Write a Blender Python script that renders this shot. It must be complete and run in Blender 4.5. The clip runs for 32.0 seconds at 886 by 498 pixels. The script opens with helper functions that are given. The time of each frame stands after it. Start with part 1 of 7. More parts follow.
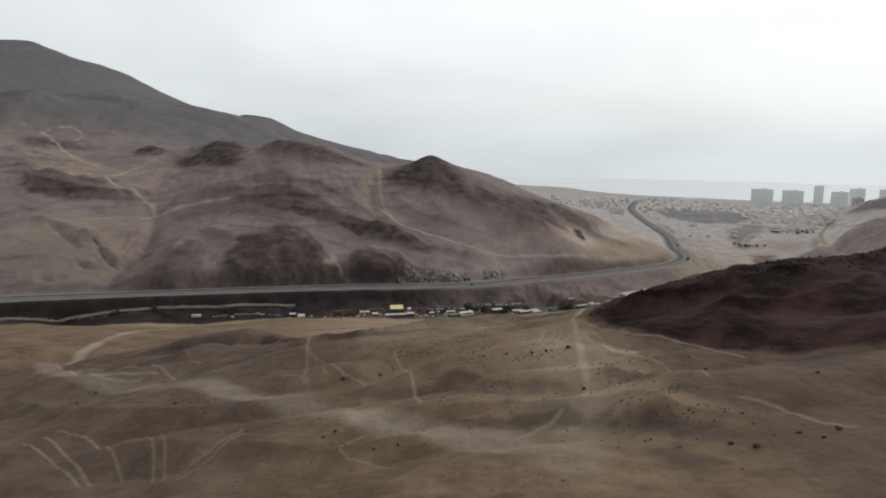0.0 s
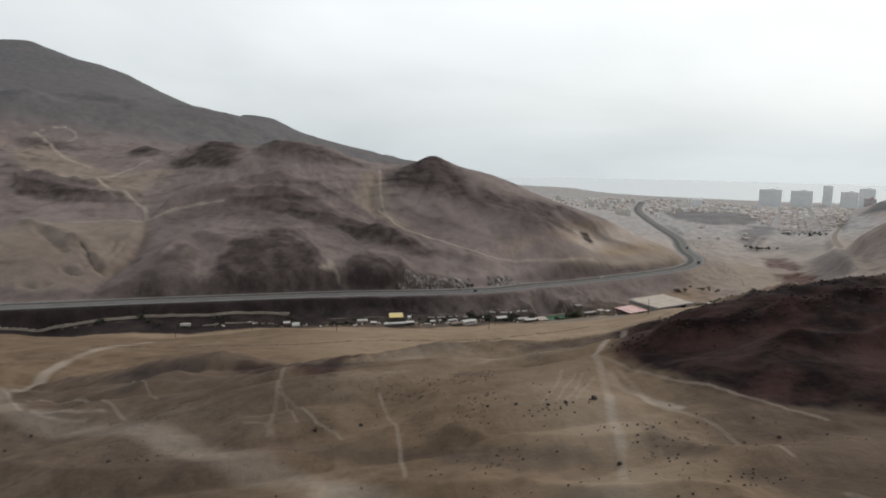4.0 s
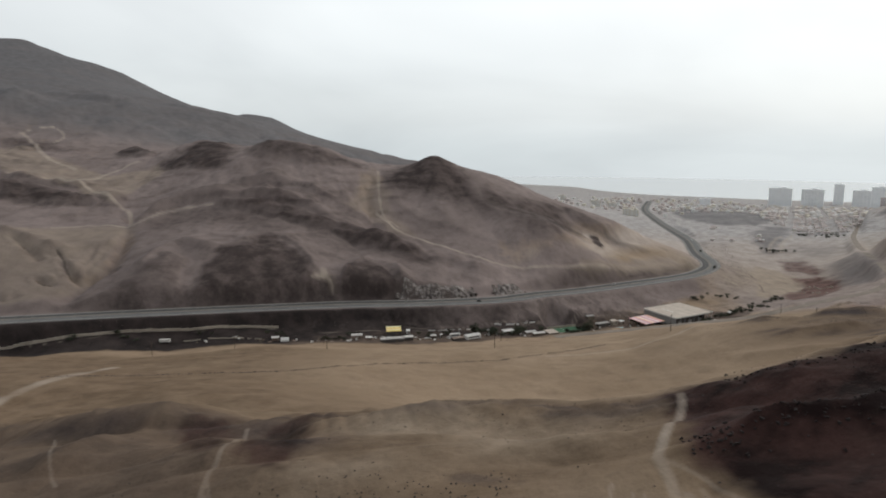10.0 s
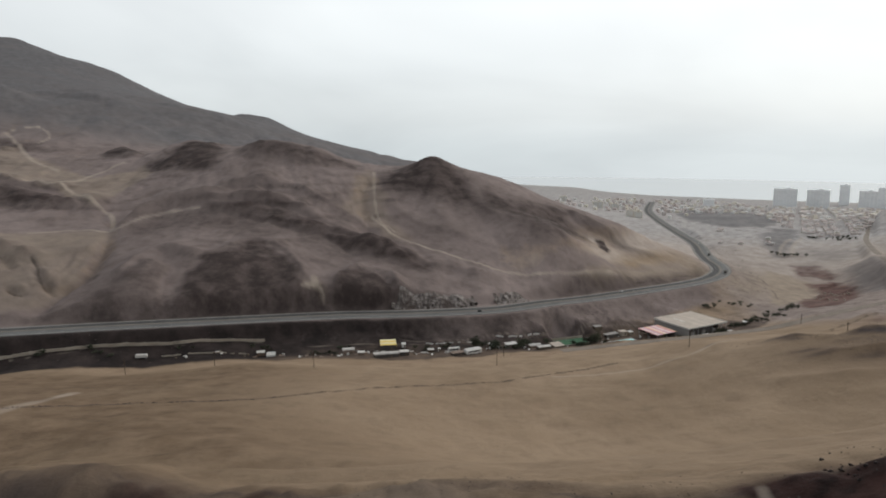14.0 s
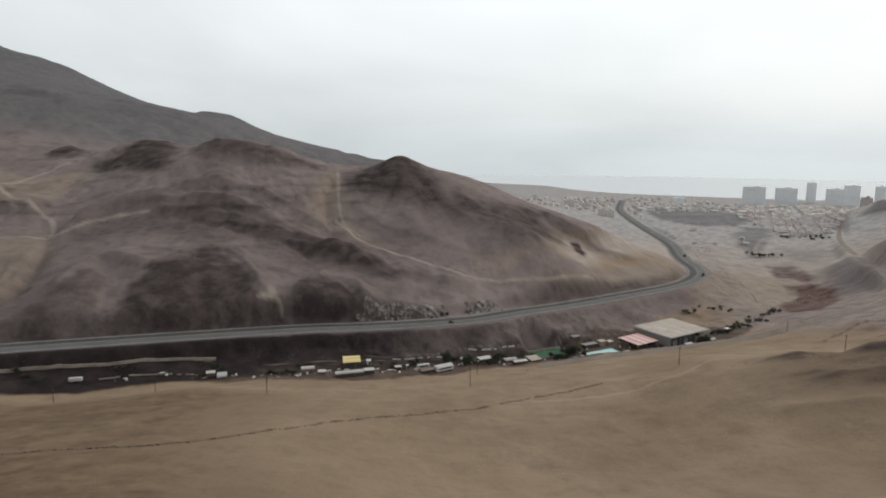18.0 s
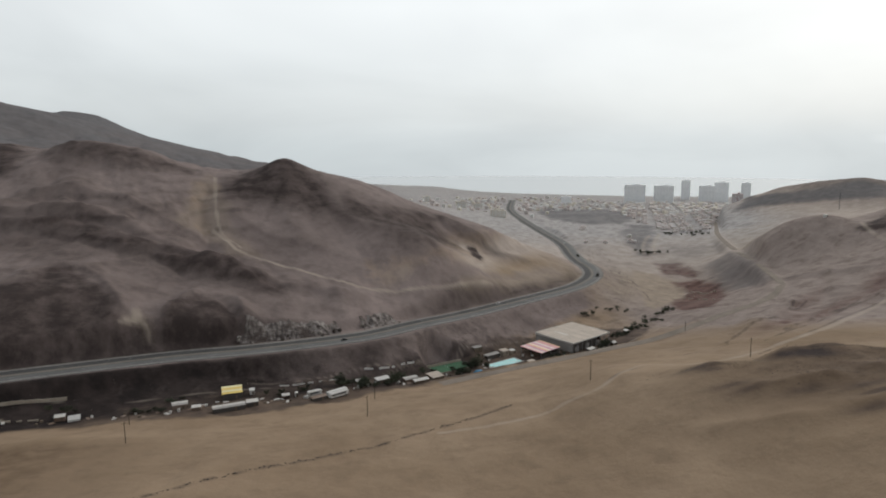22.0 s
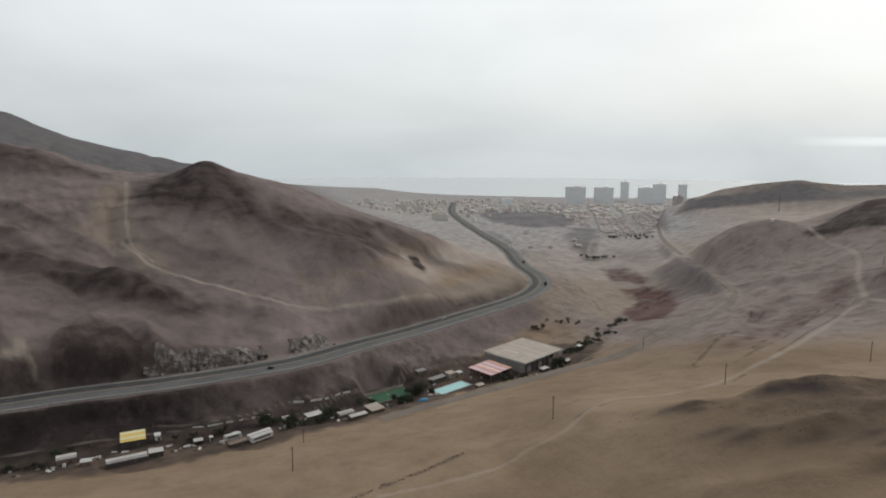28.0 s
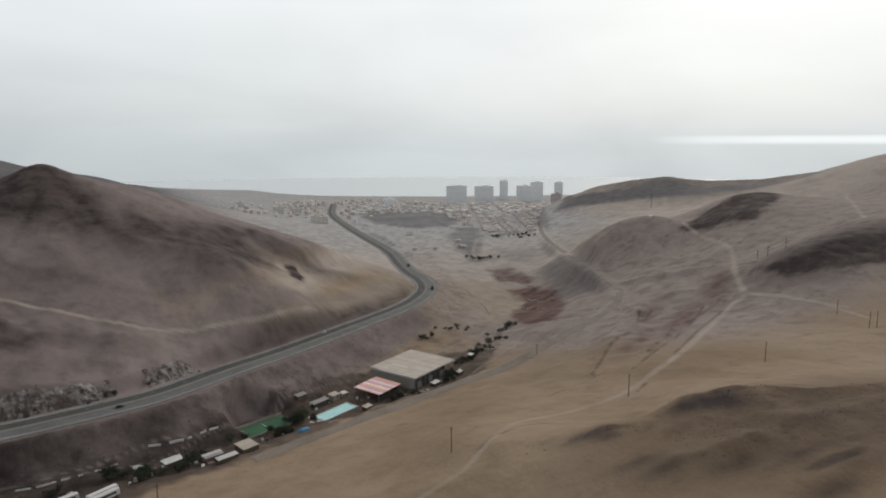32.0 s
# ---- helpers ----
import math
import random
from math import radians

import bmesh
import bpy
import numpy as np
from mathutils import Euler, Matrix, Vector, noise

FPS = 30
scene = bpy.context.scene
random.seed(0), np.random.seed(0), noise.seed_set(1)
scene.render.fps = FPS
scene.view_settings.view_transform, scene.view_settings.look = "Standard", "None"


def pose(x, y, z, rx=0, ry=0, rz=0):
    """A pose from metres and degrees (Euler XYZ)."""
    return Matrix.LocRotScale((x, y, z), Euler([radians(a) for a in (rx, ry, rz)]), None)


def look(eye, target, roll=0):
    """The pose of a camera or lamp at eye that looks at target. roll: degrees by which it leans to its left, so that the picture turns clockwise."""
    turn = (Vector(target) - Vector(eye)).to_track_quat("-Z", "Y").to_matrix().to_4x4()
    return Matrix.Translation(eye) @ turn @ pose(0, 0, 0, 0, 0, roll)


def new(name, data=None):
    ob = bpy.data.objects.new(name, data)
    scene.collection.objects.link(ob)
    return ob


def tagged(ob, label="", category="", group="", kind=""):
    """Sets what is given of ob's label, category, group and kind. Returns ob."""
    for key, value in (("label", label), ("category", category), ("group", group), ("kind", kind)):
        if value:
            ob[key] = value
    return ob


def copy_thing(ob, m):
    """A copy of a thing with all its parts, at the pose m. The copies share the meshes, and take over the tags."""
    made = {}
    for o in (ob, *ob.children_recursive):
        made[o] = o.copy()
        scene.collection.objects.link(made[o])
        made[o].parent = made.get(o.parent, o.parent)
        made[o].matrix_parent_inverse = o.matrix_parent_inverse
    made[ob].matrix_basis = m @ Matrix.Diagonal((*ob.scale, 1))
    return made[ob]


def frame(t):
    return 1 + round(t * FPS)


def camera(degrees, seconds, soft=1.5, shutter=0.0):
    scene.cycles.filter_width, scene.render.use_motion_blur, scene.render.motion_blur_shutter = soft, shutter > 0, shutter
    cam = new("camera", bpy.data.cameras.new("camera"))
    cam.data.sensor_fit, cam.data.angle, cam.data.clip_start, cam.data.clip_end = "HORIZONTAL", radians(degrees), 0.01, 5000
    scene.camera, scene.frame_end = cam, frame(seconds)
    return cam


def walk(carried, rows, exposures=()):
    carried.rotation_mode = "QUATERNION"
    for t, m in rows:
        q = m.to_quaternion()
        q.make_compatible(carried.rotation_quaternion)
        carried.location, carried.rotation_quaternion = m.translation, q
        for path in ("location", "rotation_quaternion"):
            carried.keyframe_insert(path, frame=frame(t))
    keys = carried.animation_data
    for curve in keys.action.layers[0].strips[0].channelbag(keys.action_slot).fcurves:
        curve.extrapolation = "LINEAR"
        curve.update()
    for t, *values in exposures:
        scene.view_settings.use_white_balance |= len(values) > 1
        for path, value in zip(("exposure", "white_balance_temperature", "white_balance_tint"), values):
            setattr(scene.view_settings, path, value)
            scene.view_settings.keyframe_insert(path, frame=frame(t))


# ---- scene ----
# ---- camera: a drone flying down the slope towards the sea; metres, sea level is z = 0 ----
cam = camera(66.41, 32.0, soft=1.9)
# seconds, x, y, z, heading to the right, tilt down, roll
PATH = (
    (0, -0.0, -0.0, 240.0, -0.00, 9.06, 0.36),
    (0.5, 0.4, 3.8, 239.8, -0.06, 9.02, 0.32),
    (1, 0.8, 7.6, 239.7, -0.10, 9.00, 0.30),
    (1.5, 1.1, 11.4, 239.6, -0.14, 9.00, 0.29),
    (2, 1.3, 15.1, 239.6, -0.21, 8.99, 0.27),
    (2.5, 1.5, 18.7, 239.5, -0.25, 9.01, 0.26),
    (3, 1.6, 22.2, 239.5, -0.29, 9.02, 0.28),
    (3.5, 1.7, 25.6, 239.5, -0.32, 9.03, 0.29),
    (5.5, 2.0, 38.6, 239.8, -0.39, 9.07, 0.16),
    (6, 2.2, 41.7, 239.7, -0.44, 9.09, 0.14),
    (6.5, 2.3, 44.9, 239.7, -0.47, 9.07, 0.13),
    (7, 2.5, 48.2, 239.6, -0.49, 9.07, 0.11),
    (7.5, 2.6, 51.9, 239.7, -0.51, 9.06, 0.09),
    (8, 2.8, 55.9, 239.7, -0.55, 9.06, 0.09),
    (8.5, 3.0, 60.0, 239.7, -0.58, 9.07, 0.07),
    (9, 3.1, 64.3, 239.7, -0.59, 9.09, 0.06),
    (9.5, 3.2, 68.6, 239.7, -0.60, 9.12, 0.04),
    (10, 3.3, 73.0, 239.6, -0.63, 9.12, 0.04),
    (10.5, 3.4, 77.3, 239.5, -0.62, 9.12, 0.03),
    (11, 3.5, 81.8, 239.3, -0.62, 9.09, -0.00),
    (11.5, 3.7, 86.3, 239.2, -0.61, 9.08, -0.02),
    (12, 3.8, 90.7, 239.1, -0.62, 9.08, -0.03),
    (12.5, 3.9, 95.2, 239.1, -0.62, 9.07, -0.01),
    (13, 4.1, 99.8, 239.2, -0.62, 9.07, -0.01),
    (13.5, 4.2, 104.4, 239.2, -0.63, 9.08, -0.01),
    (15.5, 4.8, 123.2, 239.4, -0.62, 9.20, -0.01),
    (16, 4.9, 128.0, 239.5, -0.30, 9.23, -0.03),
    (16.5, 5.1, 132.8, 239.6, 0.55, 9.24, -0.08),
    (17, 5.3, 137.6, 239.6, 1.01, 9.25, -0.08),
    (17.5, 5.5, 142.3, 239.8, 1.32, 9.26, -0.06),
    (18, 5.8, 147.1, 239.9, 1.90, 9.27, -0.01),
    (18.5, 6.0, 151.8, 240.0, 2.67, 9.27, -0.01),
    (19, 6.3, 156.6, 240.0, 3.80, 9.26, -0.04),
    (19.5, 6.5, 161.3, 240.0, 5.03, 9.26, -0.08),
    (20, 6.8, 166.0, 239.9, 6.25, 9.27, -0.12),
    (20.5, 7.0, 170.7, 239.7, 7.47, 9.25, -0.18),
    (21, 7.4, 175.4, 239.7, 8.70, 9.22, -0.24),
    (21.5, 7.9, 180.1, 239.6, 9.90, 9.20, -0.26),
    (22, 8.5, 184.6, 239.7, 11.09, 9.19, -0.24),
    (22.5, 9.1, 189.2, 239.8, 12.26, 9.18, -0.22),
    (23, 9.7, 193.6, 240.0, 13.24, 9.18, -0.19),
    (23.5, 10.4, 197.9, 240.2, 14.31, 9.17, -0.19),
    (24, 11.2, 202.1, 240.3, 14.90, 9.16, -0.16),
    (24.5, 11.9, 206.1, 240.3, 14.89, 9.14, -0.10),
    (25, 12.7, 209.9, 240.4, 14.88, 9.15, -0.04),
    (25.5, 13.6, 213.7, 240.3, 14.88, 9.16, 0.02),
    (27.5, 17.8, 228.9, 240.4, 15.46, 9.17, 0.10),
    (28, 19.1, 233.0, 240.5, 16.17, 9.14, 0.05),
    (28.5, 20.6, 237.4, 240.5, 17.03, 9.15, -0.01),
    (29, 22.1, 241.9, 240.5, 18.41, 9.17, -0.04),
    (29.5, 23.6, 246.5, 240.5, 20.10, 9.23, -0.08),
    (30, 25.1, 251.2, 240.4, 21.98, 9.22, -0.15),
    (30.5, 26.8, 255.8, 240.3, 23.53, 9.23, -0.20),
    (31, 28.5, 260.3, 240.1, 24.54, 9.23, -0.20),
    (31.5, 30.2, 264.8, 239.9, 25.42, 9.20, -0.18),
    (32, 31.9, 269.1, 239.6, 26.21, 9.18, -0.17),
)
walk(cam, [(t, pose(x, y, z, 90 - tilt, 0, -turn) @ pose(0, 0, 0, 0, 0, roll)) for t, x, y, z, turn, tilt, roll in PATH],
     exposures=((0.0, 0.0), (15.0, 0.0), (22.0, -0.1), (28.0, -0.18), (32.0, -0.2)))

# ---- light: an overcast coastal sky, brighter over the sea where the sun stands behind the cloud ----
SUN_TURN, SUN_HEIGHT = radians(52), radians(32)


def build_sky():
    world = bpy.data.worlds.new("overcast_sky")
    scene.world = world
    world.use_nodes = True
    nt = world.node_tree
    n, link = nt.nodes, nt.links
    out, back = n["World Output"], n["Background"]
    sky = n.new("ShaderNodeTexSky")
    sky.sky_type, sky.sun_disc, sky.sun_elevation, sky.sun_rotation = "NISHITA", False, SUN_HEIGHT, SUN_TURN
    sky.dust_density = 4.0
    coord = n.new("ShaderNodeTexCoord")
    part = n.new("ShaderNodeSeparateXYZ")
    link.new(coord.outputs["Generated"], part.inputs[0])
    # cloud deck: the direction is thrown on to a flat layer
    up = n.new("ShaderNodeMath")
    up.operation = "ADD"
    up.inputs[1].default_value = 0.32
    link.new(part.outputs["Z"], up.inputs[0])
    lift = n.new("ShaderNodeMath")
    lift.operation = "MAXIMUM"
    lift.inputs[1].default_value = 0.05
    link.new(up.outputs[0], lift.inputs[0])
    deck = n.new("ShaderNodeVectorMath")
    deck.operation = "DIVIDE"
    link.new(coord.outputs["Generated"], deck.inputs[0])
    link.new(lift.outputs[0], deck.inputs[1])
    flat = n.new("ShaderNodeVectorMath")
    flat.operation = "MULTIPLY"
    flat.inputs[1].default_value = (1.0, 1.0, 0.0)
    link.new(deck.outputs[0], flat.inputs[0])
    cloud = n.new("ShaderNodeTexNoise")
    cloud.inputs["Scale"].default_value, cloud.inputs["Detail"].default_value, cloud.inputs["Roughness"].default_value = 0.95, 4.0, 0.48
    cloud.inputs["Distortion"].default_value = 0.4
    link.new(flat.outputs[0], cloud.inputs["Vector"])
    shade = n.new("ShaderNodeValToRGB")
    shade.color_ramp.elements[0].position, shade.color_ramp.elements[1].position = 0.30, 0.62
    shade.color_ramp.elements[0].color, shade.color_ramp.elements[1].color = (0.85, 0.88, 0.90, 1), (1.0, 1.03, 1.045, 1)
    link.new(cloud.outputs[0], shade.inputs[0])
    # from sea haze at the skyline to the bright deck overhead
    rise = n.new("ShaderNodeValToRGB")
    ramp = rise.color_ramp
    ramp.elements[0].position, ramp.elements[0].color = 0.0, (0.40, 0.43, 0.44, 1)
    ramp.elements[1].position, ramp.elements[1].color = 1.0, (0.50, 0.51, 0.525, 1)
    for pos, col in ((0.46, (0.66, 0.70, 0.71, 1)), (0.495, (0.71, 0.75, 0.76, 1)), (0.515, (0.77, 0.80, 0.805, 1)), (0.55, (0.90, 0.925, 0.93, 1)), (0.59, (1.0, 1.015, 1.015, 1)),
                     (0.68, (0.84, 0.86, 0.87, 1)), (0.80, (0.60, 0.615, 0.63, 1))):
        e = ramp.elements.new(pos)
        e.color = col
    half = n.new("ShaderNodeMath")
    half.operation = "MULTIPLY_ADD"
    half.inputs[1].default_value, half.inputs[2].default_value = 0.5, 0.5
    link.new(part.outputs["Z"], half.inputs[0])
    link.new(half.outputs[0], rise.inputs[0])
    both = n.new("ShaderNodeMix")
    both.data_type, both.blend_type = "RGBA", "MULTIPLY"
    both.inputs["Factor"].default_value = 1.0
    link.new(rise.outputs[0], both.inputs[6])
    link.new(shade.outputs[0], both.inputs[7])
    # the glow of the hidden sun
    aim = n.new("ShaderNodeVectorMath")
    aim.operation = "DOT_PRODUCT"
    aim.inputs[1].default_value = (math.sin(SUN_TURN) * math.cos(SUN_HEIGHT), math.cos(SUN_TURN) * math.cos(SUN_HEIGHT), math.sin(SUN_HEIGHT))
    link.new(coord.outputs["Generated"], aim.inputs[0])
    glow = n.new("ShaderNodeMapRange")
    glow.inputs["From Min"].default_value, glow.inputs["From Max"].default_value = 0.35, 1.0
    glow.inputs["To Min"].default_value, glow.inputs["To Max"].default_value = 0.0, 0.15
    link.new(aim.outputs["Value"], glow.inputs["Value"])
    lit = n.new("ShaderNodeMix")
    lit.data_type, lit.blend_type = "RGBA", "ADD"
    lit.inputs["Factor"].default_value = 1.0
    link.new(both.outputs[2], lit.inputs[6])
    link.new(glow.outputs[0], lit.inputs[7])
    # the cloud is thinner over the sea and thicker inland
    way = n.new("ShaderNodeVectorMath")
    way.operation = "DOT_PRODUCT"
    way.inputs[1].default_value = (math.sin(SUN_TURN), math.cos(SUN_TURN), 0.0)
    link.new(coord.outputs["Generated"], way.inputs[0])
    thick = n.new("ShaderNodeMapRange")
    thick.inputs["From Min"].default_value, thick.inputs["From Max"].default_value = -1.0, 0.75
    thick.inputs["To Min"].default_value, thick.inputs["To Max"].default_value = 0.80, 1.0
    link.new(way.outputs["Value"], thick.inputs["Value"])
    inland = n.new("ShaderNodeVectorMath")
    inland.operation = "SCALE"
    link.new(lit.outputs[2], inland.inputs[0])
    link.new(thick.outputs[0], inland.inputs["Scale"])
    # a bright band painted along the backdrop's skyline for sun on the far sea
    low = n.new("ShaderNodeMath")
    low.operation = "MULTIPLY_ADD"
    low.inputs[1].default_value, low.inputs[2].default_value = 150.0, 0.2
    link.new(part.outputs["Z"], low.inputs[0])
    bell = n.new("ShaderNodeMath")
    bell.operation = "POWER"
    bell.inputs[1].default_value = 2.0
    link.new(low.outputs[0], bell.inputs[0])
    thin = n.new("ShaderNodeMapRange")
    thin.inputs["From Min"].default_value, thin.inputs["From Max"].default_value = 0.0, 1.0
    thin.inputs["To Min"].default_value, thin.inputs["To Max"].default_value = 0.30, 0.0
    link.new(bell.outputs[0], thin.inputs["Value"])
    reach = n.new("ShaderNodeVectorMath")
    reach.operation = "DOT_PRODUCT"
    reach.inputs[1].default_value = (math.sin(radians(60)), math.cos(radians(60)), 0.0)
    link.new(coord.outputs["Generated"], reach.inputs[0])
    wide = n.new("ShaderNodeMapRange")
    wide.inputs["From Min"].default_value, wide.inputs["From Max"].default_value = 0.955, 0.992
    link.new(reach.outputs["Value"], wide.inputs["Value"])
    gleam = n.new("ShaderNodeMath")
    gleam.operation = "MULTIPLY"
    link.new(thin.outputs[0], gleam.inputs[0])
    link.new(wide.outputs[0], gleam.inputs[1])
    shine = n.new("ShaderNodeMix")
    shine.data_type, shine.blend_type = "RGBA", "ADD"
    shine.inputs["Factor"].default_value = 1.0
    link.new(inland.outputs[0], shine.inputs[6])
    link.new(gleam.outputs[0], shine.inputs[7])
    # a little of the clear sky's own colour comes through
    dim = n.new("ShaderNodeVectorMath")
    dim.operation = "SCALE"
    dim.inputs["Scale"].default_value = 0.1
    link.new(sky.outputs[0], dim.inputs[0])
    mix = n.new("ShaderNodeMix")
    mix.data_type = "RGBA"
    mix.inputs["Factor"].default_value = 0.08
    link.new(shine.outputs[2], mix.inputs[6])
    link.new(dim.outputs[0], mix.inputs[7])
    link.new(mix.outputs[2], back.inputs["Color"])
    back.inputs["Strength"].default_value = 1.0
    link.new(back.outputs[0], out.inputs["Surface"])


build_sky()
sun = new("sun", bpy.data.lights.new("sun", "SUN"))
sun.data.energy, sun.data.angle, sun.data.color = 1.15, radians(30), (1.0, 0.945, 0.865)
sun.matrix_world = look((math.sin(SUN_TURN) * 60, math.cos(SUN_TURN) * 60, 60 * math.tan(SUN_HEIGHT)), (0, 0, 0))

# ---- materials ----
def simple(name, colour, rough=0.8, metal=0.0, vary=0.25, scale=1.0, bump=0.0, spec=0.4, tint=None):
    """A plain surface with stains at two scales and, for repeats, a little difference from one to the next."""
    m = bpy.data.materials.new(name)
    m.use_nodes = True
    nt = m.node_tree
    n, link = nt.nodes, nt.links
    b = n["Principled BSDF"]
    b.inputs["Roughness"].default_value, b.inputs["Metallic"].default_value = rough, metal
    b.inputs["Specular IOR Level"].default_value = spec
    geo = n.new("ShaderNodeNewGeometry")
    big, small = n.new("ShaderNodeTexNoise"), n.new("ShaderNodeTexNoise")
    big.inputs["Scale"].default_value, small.inputs["Scale"].default_value = 0.12 * scale, 1.9 * scale
    big.inputs["Detail"].default_value, small.inputs["Detail"].default_value = 4, 5
    link.new(geo.outputs["Position"], big.inputs["Vector"])
    link.new(geo.outputs["Position"], small.inputs["Vector"])
    add = n.new("ShaderNodeMath")
    add.operation = "ADD"
    link.new(big.outputs[0], add.inputs[0])
    link.new(small.outputs[0], add.inputs[1])
    info = n.new("ShaderNodeObjectInfo")
    more = n.new("ShaderNodeMath")
    more.operation = "MULTIPLY_ADD"
    more.inputs[1].default_value = 0.35
    link.new(info.outputs["Random"], more.inputs[0])
    link.new(add.outputs[0], more.inputs[2])
    r = n.new("ShaderNodeMapRange")
    r.inputs["From Min"].default_value, r.inputs["From Max"].default_value = 0.7, 1.6
    link.new(more.outputs[0], r.inputs["Value"])
    mix = n.new("ShaderNodeMix")
    mix.data_type = "RGBA"
    other = tint or tuple(c * (1 - vary * 1.6) for c in colour)
    mix.inputs[6].default_value = (*other, 1)
    mix.inputs[7].default_value = (*[min(1, c * (1 + vary * 0.6)) for c in colour], 1)
    link.new(r.outputs[0], mix.inputs[0])
    link.new(mix.outputs[2], b.inputs["Base Color"])
    if bump:
        k = n.new("ShaderNodeBump")
        k.inputs["Strength"].default_value, k.inputs["Distance"].default_value = 0.6, bump
        link.new(small.outputs[0], k.inputs["Height"])
        link.new(k.outputs[0], b.inputs["Normal"])
    return m


def ground_material():
    """Desert soil: sand, brown gravel, dark rock, red earth, pale tracks and hazy far tones, mixed by the soil maps of
    the ground sheet.
    """
    m = bpy.data.materials.new("desert_soil")
    m.use_nodes = True
    nt = m.node_tree
    n, link = nt.nodes, nt.links
    b = n["Principled BSDF"]
    b.inputs["Roughness"].default_value = 0.95
    b.inputs["Specular IOR Level"].default_value = 0.1
    geo = n.new("ShaderNodeNewGeometry")

    def noise_of(scale, detail, stretch=(1, 1, 1)):
        v = n.new("ShaderNodeVectorMath")
        v.operation = "MULTIPLY"
        v.inputs[1].default_value = stretch
        link.new(geo.outputs["Position"], v.inputs[0])
        t = n.new("ShaderNodeTexNoise")
        t.inputs["Scale"].default_value, t.inputs["Detail"].default_value, t.inputs["Roughness"].default_value = scale, detail, 0.64
        link.new(v.outputs[0], t.inputs["Vector"])
        return t.outputs[0]

    def blend(a, c, f):
        x = n.new("ShaderNodeMix")
        x.data_type = "RGBA"
        for sock, val in ((x.inputs[6], a), (x.inputs[7], c)):
            if isinstance(val, tuple):
                sock.default_value = (*val, 1)
            else:
                link.new(val, sock)
        link.new(f, x.inputs[0])
        return x.outputs[2]

    def remap(v, lo, hi, to=1.0, frm=0.0):
        r = n.new("ShaderNodeMapRange")
        r.inputs["From Min"].default_value, r.inputs["From Max"].default_value = lo, hi
        r.inputs["To Min"].default_value, r.inputs["To Max"].default_value = frm, to
        link.new(v, r.inputs["Value"])
        return r.outputs[0]

    def soil(name):
        a = n.new("ShaderNodeAttribute")
        a.attribute_name = name
        return a.outputs["Fac"]

    def soft(name, nz, strength=1.0):
        """A soil map that fades out gently, a little uneven."""
        x = n.new("ShaderNodeMath")
        x.operation = "MULTIPLY"
        x.use_clamp = True
        link.new(remap(nz, 0.25, 0.75, 1.3 * strength, 0.7 * strength), x.inputs[0])
        link.new(soil(name), x.inputs[1])
        return x.outputs[0]

    def wobble(name, nz, amount):
        """A soil map whose edge is broken up by noise."""
        x = n.new("ShaderNodeMath")
        x.operation = "MULTIPLY_ADD"
        x.inputs[1].default_value = amount
        link.new(nz, x.inputs[0])
        link.new(soil(name), x.inputs[2])
        return remap(x.outputs[0], 0.28 + amount * 0.5, 0.72 + amount * 0.5)

    wide, mid, fine, grain = noise_of(0.013, 9), noise_of(0.075, 9, (1, 0.9, 0.6)), noise_of(0.4, 6), noise_of(2.2, 4)
    crisp = noise_of(0.07, 14, (1, 1.2, 0.55))
    sand = blend((0.244, 0.174, 0.115), (0.348, 0.256, 0.176), remap(wide, 0.35, 0.65))
    sand = blend(sand, (0.180, 0.127, 0.086), remap(mid, 0.5, 0.75, 0.5))
    sand = blend(sand, (0.30, 0.236, 0.168), remap(fine, 0.55, 0.8, 0.35))
    brown = blend((0.202, 0.161, 0.148), (0.278, 0.224, 0.207), remap(wide, 0.35, 0.65))
    brown = blend(brown, (0.068, 0.050, 0.047), remap(mid, 0.45, 0.85, 0.45))
    dusk = blend((0.080, 0.060, 0.055), (0.053, 0.041, 0.038), remap(crisp, 0.36, 0.64))
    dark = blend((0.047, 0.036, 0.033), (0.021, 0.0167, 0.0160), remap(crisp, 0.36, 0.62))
    red = blend((0.100, 0.058, 0.050), (0.175, 0.105, 0.090), remap(mid, 0.35, 0.65))
    ruddy = blend((0.054, 0.0275, 0.0235), (0.0115, 0.0058, 0.0053), remap(crisp, 0.40, 0.58))
    pale = blend((0.27, 0.213, 0.158), (0.37, 0.300, 0.230), remap(mid, 0.35, 0.65))
    # far town plain: pale grey that carries the coastal haze in its colour
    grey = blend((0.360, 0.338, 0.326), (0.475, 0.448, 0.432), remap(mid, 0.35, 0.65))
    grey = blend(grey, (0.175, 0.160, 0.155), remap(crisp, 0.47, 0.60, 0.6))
    umber = blend((0.142, 0.097, 0.062), (0.214, 0.150, 0.099), remap(mid, 0.38, 0.62))
    umber = blend(umber, (0.25, 0.187, 0.127), remap(wide, 0.5, 0.75, 0.5))
    umber = blend(umber, (0.062, 0.041, 0.027), remap(fine, 0.58, 0.74, 0.4))
    mauve = blend((0.240, 0.194, 0.171), (0.325, 0.266, 0.237), remap(mid, 0.35, 0.65))
    # tan flank soil, lightened and greyed to stand in for haze on far slopes
    hazy_dust = blend((0.365, 0.305, 0.262), (0.475, 0.402, 0.350), remap(mid, 0.35, 0.65))
    hazy_dust = blend(hazy_dust, (0.225, 0.182, 0.156), remap(wide, 0.5, 0.75, 0.7))
    sand = blend(sand, (0.165, 0.117, 0.081), remap(crisp, 0.53, 0.66, 0.3))
    umber = blend(umber, (0.082, 0.056, 0.037), remap(crisp, 0.54, 0.62, 0.35))
